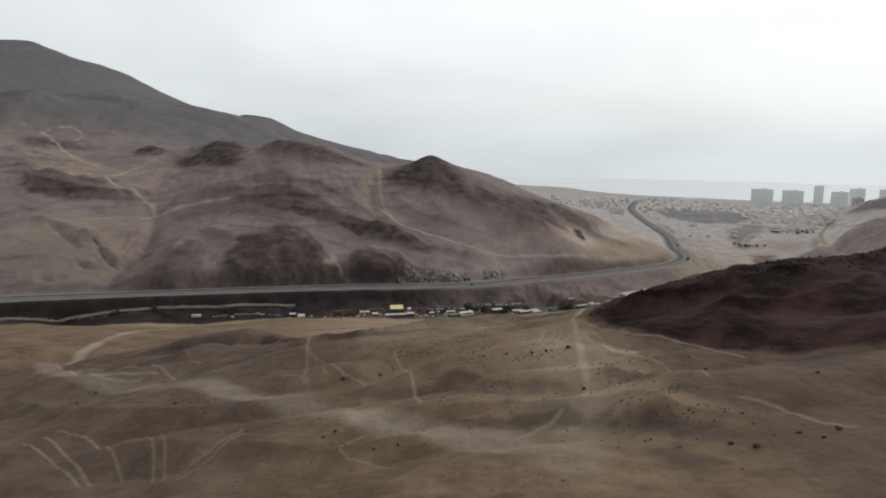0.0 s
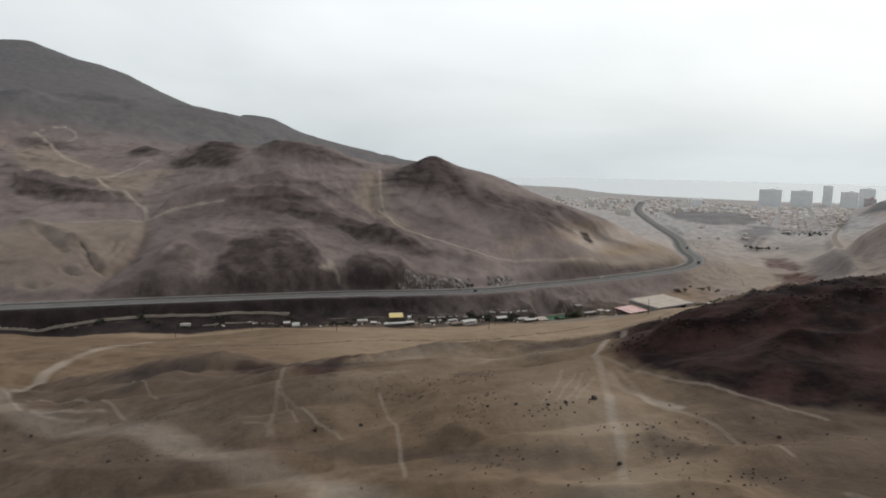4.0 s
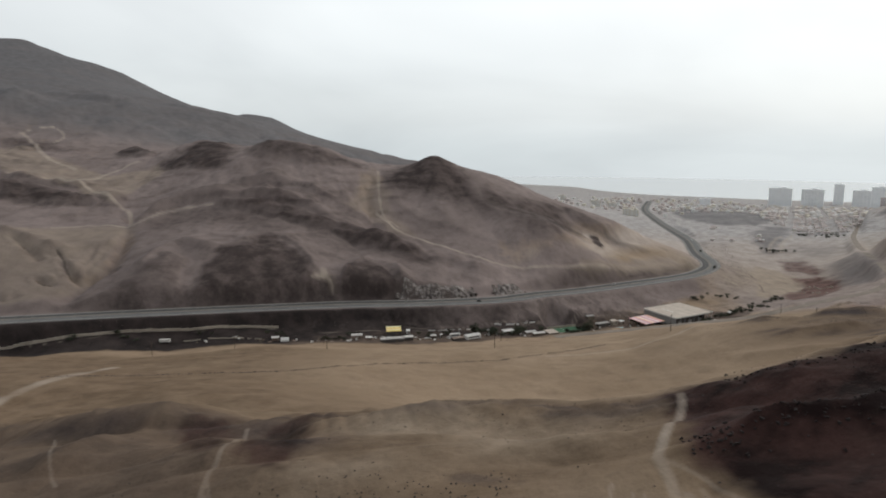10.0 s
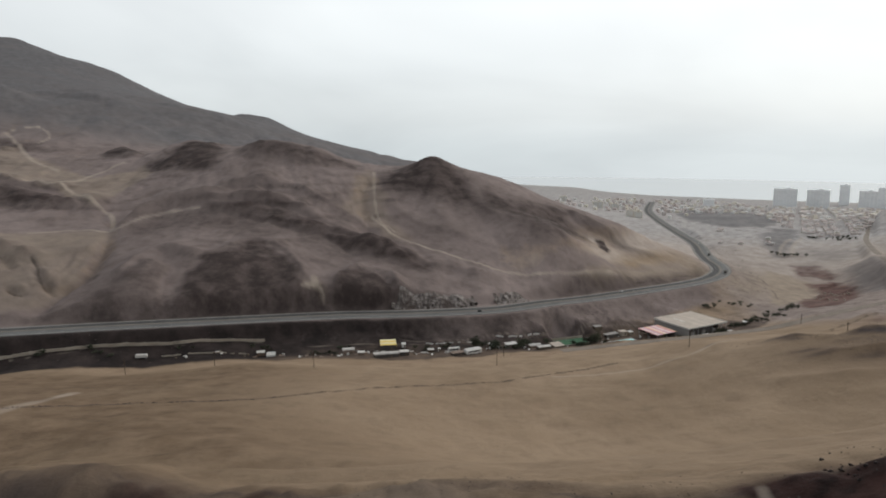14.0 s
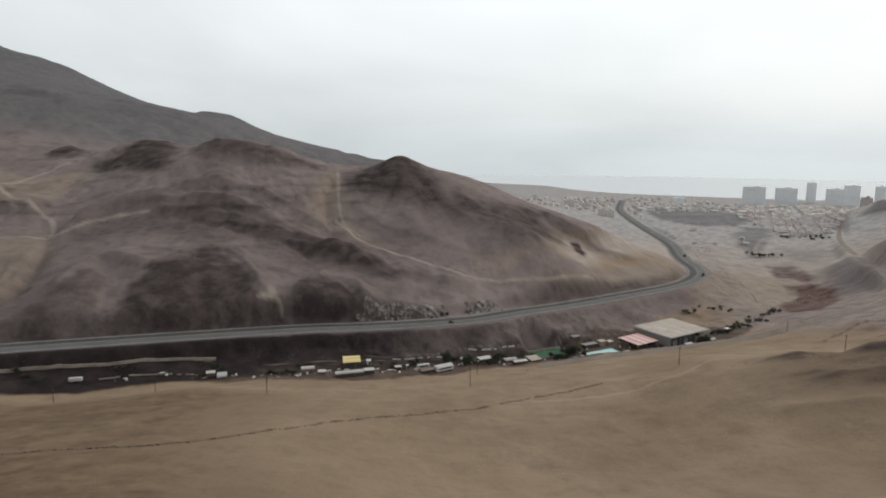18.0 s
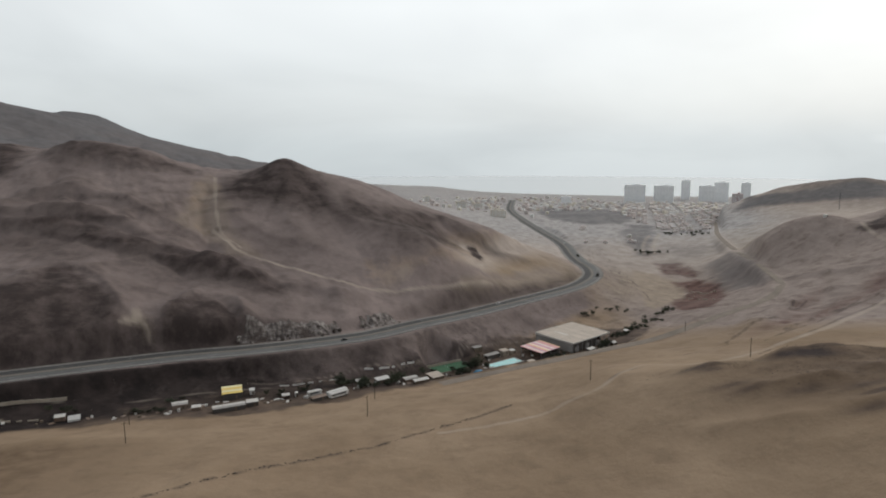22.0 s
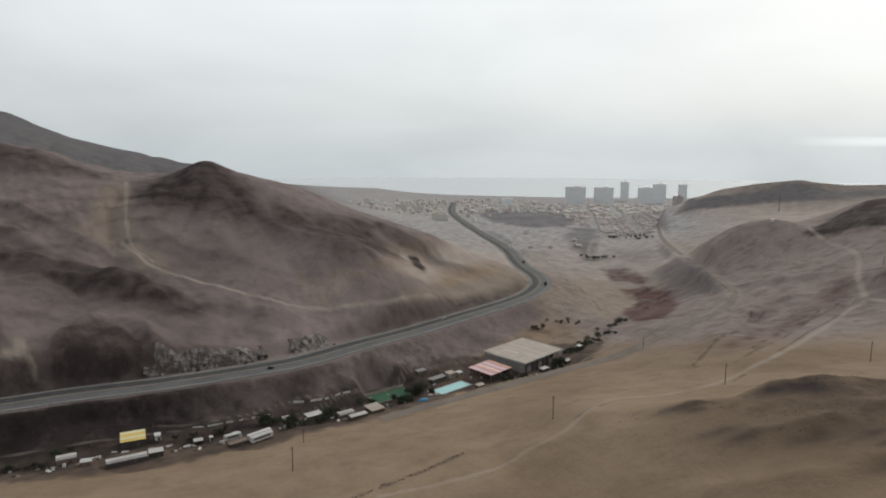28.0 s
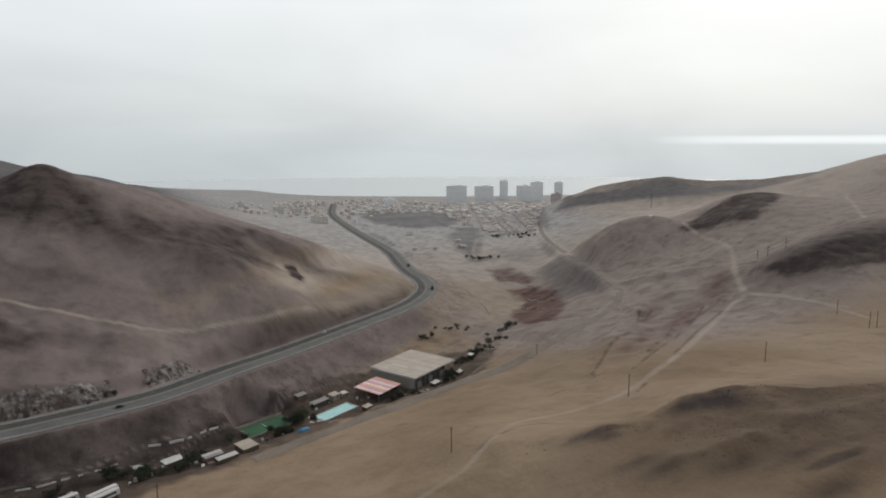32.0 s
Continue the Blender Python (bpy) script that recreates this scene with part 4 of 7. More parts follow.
def soil_maps(x, y, z, bump):
    past = y - np.interp(x, HIGHWAY_LINE[:280:4, 0], HIGHWAY_LINE[:280:4, 1])
    hill = smooth_step(0, 14, past) * (1 - smooth_step(300, 380, x)) * smooth_step(0, 22, z - 96)
    east = smooth_step(135, 165, z) * smooth_step(330, 420, x)
    bank, creek = near_line(x, y, HIGHWAY_LINE, 60)[0], near_line(x, y, CREEK, 60)[0]
    rim = np.interp(x, [c[0] for c in NEAR_CREST], [c[1] for c in NEAR_CREST])
    fore = 1 - smooth_step(-2, 7, y - rim)
    foot = (1 - smooth_step(14, 52, past + 16 * (soft_noise(x, y, 30, 63) - 0.5))) * smooth_step(-330, -240, x) * (1 - smooth_step(-50, 0, x)) * smooth_step(4, 10, past) * 0.8
    cut = smooth_step(12, 14, bank) * (1 - smooth_step(15, 34, bank + 6 * (soft_noise(x, y, 20, 64) - 0.5) + 5 * smooth_step(200, 300, x))) * smooth_step(0, 6, past) * smooth_step(80, 110, x) * (1 - smooth_step(300, 335, x)) * 0.7
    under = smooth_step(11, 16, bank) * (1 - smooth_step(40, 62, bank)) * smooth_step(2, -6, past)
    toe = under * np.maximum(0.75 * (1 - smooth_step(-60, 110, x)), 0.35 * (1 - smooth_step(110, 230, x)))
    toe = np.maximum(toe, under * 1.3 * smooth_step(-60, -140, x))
    tan = smooth_step(160, 112, z) * smooth_step(0, 130, x)
    shade_and_ruts = np.zeros(x.shape)
    for line in SHADE_AND_RUTS:
        shade_and_ruts = np.maximum(shade_and_ruts, 0.5 * (1 - smooth_step(0.5, 2.8, near_line(x, y, curve_through(line, 8.0), 15)[0])) * smooth_step(0.1, 0.5, soft_noise(x, y, 30, 71)))
    crown = hill * smooth_step(0.8, 5.0, bump) * 0.3 + east * smooth_step(1.0, 5.0, bump) * 0.35
    hollow = hill * smooth_step(0.5, 3.5, -bump)
    low = 0.3 * hill * smooth_step(175, 125, z) * smooth_step(60, -40, x)
    faces = 1.25 * np.maximum(np.maximum(patches(x, y, DUSK_ROCK, 15.0, 6.0), patches(x, y, CONE_ROCK, 17.0, 4.0)), np.maximum(patches(x, y, EAST_ROCK, 9.0, 6.0), patches(x, y, HOLLOW, 2.5, 2.5)))
    faces = np.maximum(faces, patches(x, y, SETTLED, 3.5, 4.0))
    footing = patches(x, y, FOOT_ROCK, 8.0, 6.0)
    maps = {
        # grows with distance, as painted haze, beside the tan flank and hollows
        "hazy_dust": np.clip(smooth_step(820, 1150, y + 0.2 * x - 60) * smooth_step(120, 330, x + 0.2 * (y - 800)), 0, 1) * 0.95 + 0.4 * hollow * smooth_step(-100, 200, x) + 0.7 * hill * tan,
        # left-hand soil is browner, and toned darker still for side light
        "umber": 0.95 * fade(x, y, [(260, 400, 110, 60, -10, 1.0)]) + fore * 0.95 * (1 - 0.6 * np.exp(-((x - 26) / 20) ** 2 - ((y - 120) / 50) ** 2)) + 0.75 * smooth_step(20, -140, x) * smooth_step(540, 480, y) * (1 - fore) + 0.35 * (1 - smooth_step(300, 420, y + 0.3 * np.abs(x))) * (1 - fore),
        "mauve": np.clip(smooth_step(240, 420, x) * smooth_step(500, 640, y) + 0.3 * smooth_step(150, 240, x) * smooth_step(370, 420, y), 0, 1),
        "brown": np.clip(0.95 * hill * (1 - 0.85 * tan) * (1 - 0.35 * hollow) + 0.3 * east + 0.9 * (1 - smooth_step(28, 58, bank)) * (1 - smooth_step(250, 330, x)), 0, 1),
        # the left foreground term also puts lens falloff into the soil colour
        "dusk": np.clip(np.maximum(np.maximum(np.maximum(np.maximum(faces + low, footing), patches(x, y, NEAR_LEDGES, 1.6, 1.5)), np.maximum(0.5 * fore * smooth_step(-8, -48, x), 0.5 * fore * smooth_step(32, 48, x))), np.maximum(np.maximum(np.maximum(fade(x, y, DUSK), np.maximum(0.4 * smooth_step(1080, 1300, y) * smooth_step(1850, 1700, y) * smooth_step(215, 260, z + 0.05 * x) * smooth_step(150, -50, x), 0.6 * smooth_step(115, 160, z) * smooth_step(980, 1120, y) * smooth_step(760, 880, x))), foot), np.maximum(np.maximum(cut, crown), under * (0.3 + 0.4 * soft_noise(x, y, 22, 65)) * (1 - 0.7 * smooth_step(40, 160, x))))), 0, 1),
        "dark": np.maximum(np.maximum(0.55 * foot, np.maximum(0.34 * footing, patches(x, y, SHRUB_STRIP, 1.0, 1.5))), np.maximum(np.maximum(np.maximum(blot(x, y, DARK), toe), shade_and_ruts), 0.6 * (1 - smooth_step(11, 30, creek + 8 * (soft_noise(x, y, 15, 66) - 0.5))) * (1 - smooth_step(60, 200, x) * 0.5))),
        "hazy_slate": np.maximum(np.maximum(np.maximum(fade(x, y, HAZY_SLATE), patches(x, y, HAZY_SLATE_ROCK, 12.0, 6.0)), 0.85 * smooth_step(1050, 1250, y) * (1 - smooth_step(100, 300, x))), smooth_step(1680, 1850, y - 0.1 * x) * (1 - smooth_step(150, 420, x))),
        "ruddy": np.clip(patches(x, y, STAIN, 2.2, 2.2), 0, 1),
        "red": np.maximum(fade(x, y, RED), patches(x, y, RED_EARTH, 6.0, 5.0)),
        "pale": np.maximum(fade(x, y, PALE), np.maximum(patches(x, y, PALE_SAND, 6.0, 5.0), patches(x, y, NEAR_PALE, 2.0, 1.5))),
        # haze tone of the low plain, stronger with distance
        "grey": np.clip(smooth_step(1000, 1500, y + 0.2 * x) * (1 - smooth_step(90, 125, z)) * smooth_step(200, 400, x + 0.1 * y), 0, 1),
    }
    track = np.zeros(x.shape)
    pale_on_hill = [w * 1.001 for w, t in HILL_TRACKS[4:]]
    worn = 0.4 + 0.65 * soft_noise(x, y, 11, 31)
    for width, line in [(w * 1.001, t) for w, t in HILL_TRACKS] + NEAR_TRACKS + PLAIN_TRACKS + RIGHT_TRACKS:
        d = near_line(x, y, curve_through(line, 6.0), 12)[0]
        track = np.maximum(track, (1 - smooth_step(0.3 * width, 1.5 * width, d)) * worn * (0.45 if width < 0.7 or width == 4.5 else 0.8 if width in pale_on_hill else 0.75))
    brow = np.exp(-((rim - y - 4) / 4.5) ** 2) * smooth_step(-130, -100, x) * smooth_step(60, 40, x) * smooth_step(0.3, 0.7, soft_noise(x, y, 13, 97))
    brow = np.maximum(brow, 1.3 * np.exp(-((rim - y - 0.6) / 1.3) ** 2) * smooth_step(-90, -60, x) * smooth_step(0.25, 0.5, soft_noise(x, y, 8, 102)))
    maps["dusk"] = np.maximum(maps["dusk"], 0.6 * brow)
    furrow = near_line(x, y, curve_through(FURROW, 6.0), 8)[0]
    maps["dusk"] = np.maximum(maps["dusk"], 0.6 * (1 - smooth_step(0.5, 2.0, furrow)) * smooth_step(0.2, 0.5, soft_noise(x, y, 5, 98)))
    maps["track"] = np.clip(np.maximum(track, patches(x, y, SCAR, 2.5, 2.5)), 0, 1)
    return maps


def rain_wash(x, y, z, a, r):
    """Streaks and runnels that follow the fall of the slopes: a map from 0 to 1, and heights."""
    zz = z.reshape(a.shape)
    fall_r, fall_a = np.zeros(a.shape), np.zeros(a.shape)
    fall_r[5:-5] = (zz[10:] - zz[:-10]) / (r[10:] - r[:-10])
    fall_a[:, 6:-6] = (zz[:, 12:] - zz[:, :-12]) / ((a[:, 12:] - a[:, :-12]) * r[:, 6:-6])
    gx, gy = (fall_r * np.sin(a) + fall_a * np.cos(a)).ravel(), (fall_r * np.cos(a) - fall_a * np.sin(a)).ravel()
    steep = np.hypot(gx, gy)
    ux, uy = gx / np.maximum(steep, 1e-4), gy / np.maximum(steep, 1e-4)
    far = r.ravel()
    bank = near_line(x, y, HIGHWAY_LINE, 60)[0]
    calm = (1 - 0.6 * smooth_step(-110, -40, x) * smooth_step(720, 800, y)) * smooth_step(40, 59, bank) * (1 - smooth_step(1300, 2000, far))
    streak, rise = np.full(x.shape, 0.5), np.zeros(x.shape)
    for scale, reach, amp, seed, lo, hi in ((30.0, 2.2, 6.0, 85, 420, 560), (11.0, 3.0, 0.5, 81, 250, 420), (1.3, 5.0, 0.14, 83, 40, 60)):
        if scale < 2:
            band = 1 - smooth_step(200, 330, far)
        else:
            band = smooth_step(lo, hi, far)
        s = np.zeros(x.shape)
        for k in np.linspace(-reach * scale, reach * scale, 9):
            s = s + soft_noise(x + k * ux, y + k * uy, scale, seed) / 9
        s = np.clip((s - 0.5) * 1.9, -0.5, 0.5) * band
        streak = streak + (1.5 if scale < 2 else 0.22) * s * smooth_step(0.06, 0.28, steep) * smooth_step(34, 60, bank) * smooth_step(0.25, 0.7, soft_noise(x, y, 70, 84))
        rise = rise + 0.5 * amp * s * smooth_step(0.14, 0.42, steep) * calm
    return np.clip(streak, 0, 1), rise


def strata(x, y, z):
    """Harder beds that stand out as broken ledges along the contours of the hills."""
    past = y - np.interp(x, HIGHWAY_LINE[:280:4, 0], HIGHWAY_LINE[:280:4, 1])
    where = smooth_step(45, 75, past) * (1 - smooth_step(150, 260, x)) * (1 - smooth_step(1200, 1500, y))
    where = np.maximum(where, smooth_step(440, 520, x) * smooth_step(560, 620, y) * (1 - smooth_step(1200, 1400, y)) * smooth_step(112, 125, z) * 0.35)
    where = where * smooth_step(0.42, 0.7, soft_noise(x, y, 85, 91)) * (1 - 0.6 * smooth_step(-60, 0, x) * (1 - smooth_step(300, 400, x)))
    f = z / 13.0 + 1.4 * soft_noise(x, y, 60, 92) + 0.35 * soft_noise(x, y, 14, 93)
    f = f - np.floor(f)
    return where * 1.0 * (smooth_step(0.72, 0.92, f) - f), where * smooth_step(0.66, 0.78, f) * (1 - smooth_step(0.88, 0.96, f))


def build_ground():
    fine = np.radians(np.linspace(-46, 66, 860))
    rest = np.radians(np.linspace(66, 314, 50)[1:-1])
    turn = np.r_[fine, rest]
    ring = np.r_[np.linspace(4, 90, 12), np.geomspace(93, 1250, 800), np.geomspace(1260, 4750, 160)]
    a, r = np.meshgrid(turn, ring)
    x, y = (r * np.sin(a)).ravel(), (r * np.cos(a) - 40).ravel()
    bumps = relief(x, y)
    z = land_height(x, y, bumps)
    nt, nr = len(turn), len(ring)
    streak, runnels = rain_wash(x, y, z, a, r)
    ledge, riser = strata(x, y, z)
    z = z + runnels + ledge
    i, j = np.meshgrid(np.arange(nr - 1), np.arange(nt), indexing="ij")
    k = (j + 1) % nt
    quads = np.stack([i * nt + j, i * nt + k, (i + 1) * nt + k, (i + 1) * nt + j], -1).reshape(-1, 4)[:, ::-1]
    hub = len(x)
    fan = np.stack([np.full(nt, hub), (np.arange(nt) + 1) % nt, np.arange(nt)], -1)
    x, y = np.r_[x, 0.0], np.r_[y, -40.0]
    z = np.r_[z, land_height(np.array([0.0]), np.array([-40.0]))]
    me = bpy.data.meshes.new("ground")
    me.vertices.add(len(x))
    me.vertices.foreach_set("co", np.stack([x, y, z], -1).astype(np.float32).ravel())
    loops = np.r_[quads.ravel(), fan.ravel()].astype(np.int32)
    me.loops.add(len(loops))
    me.loops.foreach_set("vertex_index", loops)
    me.polygons.add(len(quads) + nt)
    me.polygons.foreach_set("loop_start", np.r_[np.arange(len(quads)) * 4, len(quads) * 4 + np.arange(nt) * 3].astype(np.int32))
    me.polygons.foreach_set("use_smooth", np.ones(len(quads) + nt, bool))
    me.update(calc_edges=True)
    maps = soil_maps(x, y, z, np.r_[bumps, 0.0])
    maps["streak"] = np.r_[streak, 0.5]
    # risers of the ledges are coloured darker to reinforce their faint shading
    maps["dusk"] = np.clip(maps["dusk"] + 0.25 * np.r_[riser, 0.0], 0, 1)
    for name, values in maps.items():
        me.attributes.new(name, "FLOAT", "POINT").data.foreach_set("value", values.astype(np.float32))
    me.materials.append(SOIL)
    return tagged(new("ground", me), "dry brown desert hills and sandy plain crossed by tracks", "ground", kind="structure")


build_ground()


def build_sea():
    m = bpy.data.materials.new("grey_sea")
    m.use_nodes = True
    n, link = m.node_tree.nodes, m.node_tree.links
    b = n["Principled BSDF"]
    # base colour far paler than water, to carry the haze over the sea
    b.inputs["Base Color"].default_value, b.inputs["Roughness"].default_value = (0.44, 0.48, 0.49, 1), 0.2
    geo, wave, k = n.new("ShaderNodeNewGeometry"), n.new("ShaderNodeTexNoise"), n.new("ShaderNodeBump")
    wave.inputs["Scale"].default_value, wave.inputs["Detail"].default_value = 0.05, 6
    k.inputs["Strength"].default_value, k.inputs["Distance"].default_value = 0.3, 1.0
    link.new(geo.outputs["Position"], wave.inputs["Vector"])
    link.new(wave.outputs[0], k.inputs["Height"])
    link.new(k.outputs[0], b.inputs["Normal"])
    bm = bmesh.new()
    near, away = [], []
    for s in range(61):
        a = radians(-30 + 2.1 * s)
        near.append(bm.verts.new((1900 * math.sin(a), 1900 * math.cos(a), 0)))
        away.append(bm.verts.new((4700 * math.sin(a), 4700 * math.cos(a) - 40, 0)))
    for s in range(60):
        bm.faces.new((near[s], near[s + 1], away[s + 1], away[s]))
    bmesh.ops.recalc_face_normals(bm, faces=bm.faces)
    me = bpy.data.meshes.new("water")
    bm.to_mesh(me)
    bm.free()
    me.materials.append(m)
    return tagged(new("water", me), "calm grey sea under an overcast sky", "sea", kind="structure")


build_sea()


# ---- roads ----
def side_ways(line):
    d = np.gradient(line[:, :2], axis=0)
    d /= np.maximum(np.linalg.norm(d, axis=1, keepdims=True), 1e-9)
    return np.c_[d[:, 1], -d[:, 0]]


def strip(line, profile, closed=False):
    """A mesh swept along a line: profile gives (offset to the right, height) of each edge."""
    s = side_ways(line)
    bm = bmesh.new()
    rows = [[bm.verts.new((p[0] + o * q[0], p[1] + o * q[1], p[2] + h)) for o, h in profile] for p, q in zip(line, s)]
    m = len(profile)
    for a, b in zip(rows[:-1], rows[1:]):
        for i in range(m if closed else m - 1):
            bm.faces.new((a[i], b[i], b[(i + 1) % m], a[(i + 1) % m]))
    if closed:
        bm.faces.new(rows[0][::-1])
        bm.faces.new(rows[-1])
        bmesh.ops.recalc_face_normals(bm, faces=bm.faces)
    return bm


def part(name, bm, material, parent=None, label=""):
    me = bpy.data.meshes.new(name)
    bm.to_mesh(me)
    bm.free()
    me.materials.append(material)
    ob = new(name, me)
    ob.parent = parent
    if label:
        ob["label"] = label
    return ob


HIGHWAY_FINE = curve_through(HIGHWAY, 4.0)
road = tagged(part("road", strip(HIGHWAY_FINE, [(-12.2, -0.3), (-12, 0.05), (0, 0.12), (12, 0.05), (12.2, -0.3)]), ASPHALT),
              "grey asphalt dual carriageway curving down the valley", "road", kind="structure")
def road_band(name, a, b, lift, mat, label=""):
    """A band of the carriageway between two offsets, just above the crown of the road."""
    edge = [(o, 0.05 + 0.07 * (1 - abs(o) / 12) + lift) for o in (a, b)]
    return part(name, strip(HIGHWAY_FINE, edge), mat, road, label)


DARK_LANE = simple("dark_resurfaced_asphalt", (0.062, 0.061, 0.060), 0.9, vary=0.3, scale=0.5)
SHOULDER = simple("pale_shoulder", (0.25, 0.235, 0.215), 0.95, vary=0.35, scale=0.6)
road_band("carriageway", -9.2, -1.9, 0.012, DARK_LANE, "dark resurfaced carriageway")
road_band("carriageway", 1.9, 8.8, 0.012, ASPHALT, "worn grey carriageway")
for a, b in ((-11.9, -9.3), (8.9, 11.4)):
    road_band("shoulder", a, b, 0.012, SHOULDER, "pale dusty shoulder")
for off, mat in ((-8.8, ROAD_PAINT), (-2.3, YELLOW_PAINT), (2.3, YELLOW_PAINT), (8.4, ROAD_PAINT)):
    road_band("edge_line", off - 0.1, off + 0.1, 0.024, mat)
for off in (-5.5, 5.3):
    for run in range(0, len(HIGHWAY_FINE) - 2, 3):
        piece = HIGHWAY_FINE[run:run + 2]
        if -330 < piece[0][0] < 380 and piece[0][1] < 1000:
            part("lane_mark", strip(piece, [(off - 0.08, 0.117 - abs(off) * 0.0058 + 0.024), (off + 0.08, 0.117 - abs(off) * 0.0058 + 0.024)]), ROAD_PAINT, road)
part("median", strip(HIGHWAY_FINE, [(-1.3, 0.0), (-0.9, 0.3), (0.9, 0.3), (1.3, 0.0)]), simple("dusty_median", (0.21, 0.185, 0.16), 0.95), road, "raised dusty median")
tagged(part("side_road", strip(curve_through(SIDE_ROAD, 4.0), [(-3.9, -0.25), (-3.6, 0.02), (0, 0.06), (3.6, 0.02), (3.9, -0.25)]),
            simple("packed_gravel", (0.240, 0.198, 0.160), 0.95, vary=0.3, scale=0.6)), "packed gravel road winding up the slope", "road", kind="structure")

# ---- helpers for things ----
def ground_at(x, y):
    return float(land_height(np.array([float(x)]), np.array([float(y)]))[0])


def thing(name, label, category, x, y, z=None, turn=0.0, group="", kind=""):
    ob = new(name)
    ob.empty_display_size = 0.5
    ob.matrix_basis = pose(x, y, ground_at(x, y) if z is None else z, 0, 0, turn)
    return tagged(ob, label, category, group, kind)


def add_box(bm, cx, cy, z0, sx, sy, sz, turn=0.0, tilt=0.0):
    """A block that stands on z0."""
    bmesh.ops.create_cube(bm, size=1.0, matrix=pose(cx, cy, z0 + sz / 2, tilt, 0, turn) @ Matrix.Diagonal((sx, sy, sz, 1)))
    return bm


def block(cx, cy, z0, sx, sy, sz, turn=0.0, bevel=0.0, tilt=0.0):
    bm = add_box(bmesh.new(), cx, cy, z0, sx, sy, sz, turn, tilt)
    if bevel:
        bmesh.ops.bevel(bm, geom=bm.edges[:], offset=bevel, segments=2, affect="EDGES", profile=0.5)
    return bm


def rod(x, y, z0, height, r0, r1, sides=8):
    bm = bmesh.new()
    bmesh.ops.create_cone(bm, cap_ends=True, segments=sides, radius1=r0, radius2=r1, depth=height, matrix=Matrix.Translation((x, y, z0 + height / 2)))
    return bm


def slab(corners, z, thick):
    """A plate over four corners with their own heights."""
    bm = bmesh.new()
    top = [bm.verts.new((x, y, h)) for x, y, h in corners]
    low = [bm.verts.new((x, y, h - thick)) for x, y, h in corners]
    bm.faces.new(top)
    bm.faces.new(low[::-1])
    n = len(top)
    for i in range(n):
        bm.faces.new((low[i], low[(i + 1) % n], top[(i + 1) % n], top[i]))
    bmesh.ops.recalc_face_normals(bm, faces=bm.faces)
    return bm


def ribbed_sheet(x0, x1, y0, y1, za, zb, rib=1.0, deep=0.06):
    """A roof sheet from y0 (height za) to y1 (height zb), ribbed along its fall."""
    bm = bmesh.new()
    n = max(2, int((x1 - x0) / rib) * 2)
    rows = []
    for y, z, low in ((y0, za, 0), (y1, zb, 0), (y1, zb, 0.06), (y0, za, 0.06)):
        rows.append([bm.verts.new((x0 + (x1 - x0) * i / n, y, z - low + (deep if i % 2 else 0))) for i in range(n + 1)])
    for a in range(4):
        for i in range(n):
            bm.faces.new((rows[a][i], rows[a][i + 1], rows[(a + 1) % 4][i + 1], rows[(a + 1) % 4][i]))
    bm.faces.new([r[0] for r in rows])
    bm.faces.new([r[n] for r in rows][::-1])
    bmesh.ops.recalc_face_normals(bm, faces=bm.faces)
    return bm


def stone_mesh(rng, size, flat=0.7, points=14):
    bm = bmesh.new()
    for _ in range(points):
        v = Vector((rng.gauss(0, 1), rng.gauss(0, 1), rng.gauss(0, 1))).normalized() * size * rng.uniform(0.75, 1.1)
        bm.verts.new((v.x, v.y, v.z * flat))
    bmesh.ops.convex_hull(bm, input=bm.verts[:])
    loose = [v for v in bm.verts if not v.link_faces]
    bmesh.ops.delete(bm, geom=loose, context="VERTS")
    return bm


# ---- more materials ----
def water_material():
    m = simple("pool_water", (0.42, 0.80, 0.78), 0.12, vary=0.12, scale=1.5, spec=0.5)
    return m


PINK = simple("faded_pink_sheet", (0.80, 0.42, 0.43), 0.7, vary=0.2)
CREAM = simple("cream_sheet", (0.86, 0.76, 0.66), 0.7, vary=0.15)
ORANGE = simple("faded_orange_sheet", (0.80, 0.50, 0.30), 0.7, vary=0.2)
MAUVE = simple("faded_mauve_sheet", (0.70, 0.44, 0.54), 0.7, vary=0.2)
YELLOW = simple("yellow_sheet", (0.80, 0.60, 0.18), 0.65, vary=0.15)
PALE_YELLOW = simple("pale_yellow_sheet", (0.86, 0.76, 0.44), 0.65, vary=0.15)
WHITE = simple("dusty_white_paint", (0.68, 0.66, 0.625), 0.6, vary=0.15)
GREY_SHEET = simple("grey_roof_sheet", (0.33, 0.31, 0.29), 0.8, vary=0.25)
TIN = simple("rusty_tin", (0.24, 0.19, 0.155), 0.75, 0.1, vary=0.35, tint=(0.13, 0.075, 0.05))
PLANK = simple("old_planks", (0.15, 0.115, 0.085), 0.9, vary=0.3)
TURF = simple("green_turf", (0.060, 0.150, 0.082), 0.95, vary=0.3, scale=0.7, bump=0.02)
WATER = water_material()
BLUE_TARP = simple("blue_tarpaulin", (0.05, 0.20, 0.34), 0.5, vary=0.25, bump=0.1)
LEAF = simple("dusty_leaves", (0.050, 0.056, 0.032), 0.9, vary=0.45, scale=1.2, tint=(0.022, 0.026, 0.018))
BARK = simple("bark", (0.085, 0.065, 0.05), 0.95, vary=0.3)
GLASS_DARK = simple("dark_glass", (0.02, 0.024, 0.028), 0.15, vary=0.1)
RUBBER = simple("rubber", (0.02, 0.02, 0.02), 0.9)
DARK_CAR = simple("dark_car_paint", (0.02, 0.022, 0.026), 0.3)
WHITE_CAR = simple("white_car_paint", (0.72, 0.72, 0.70), 0.3)
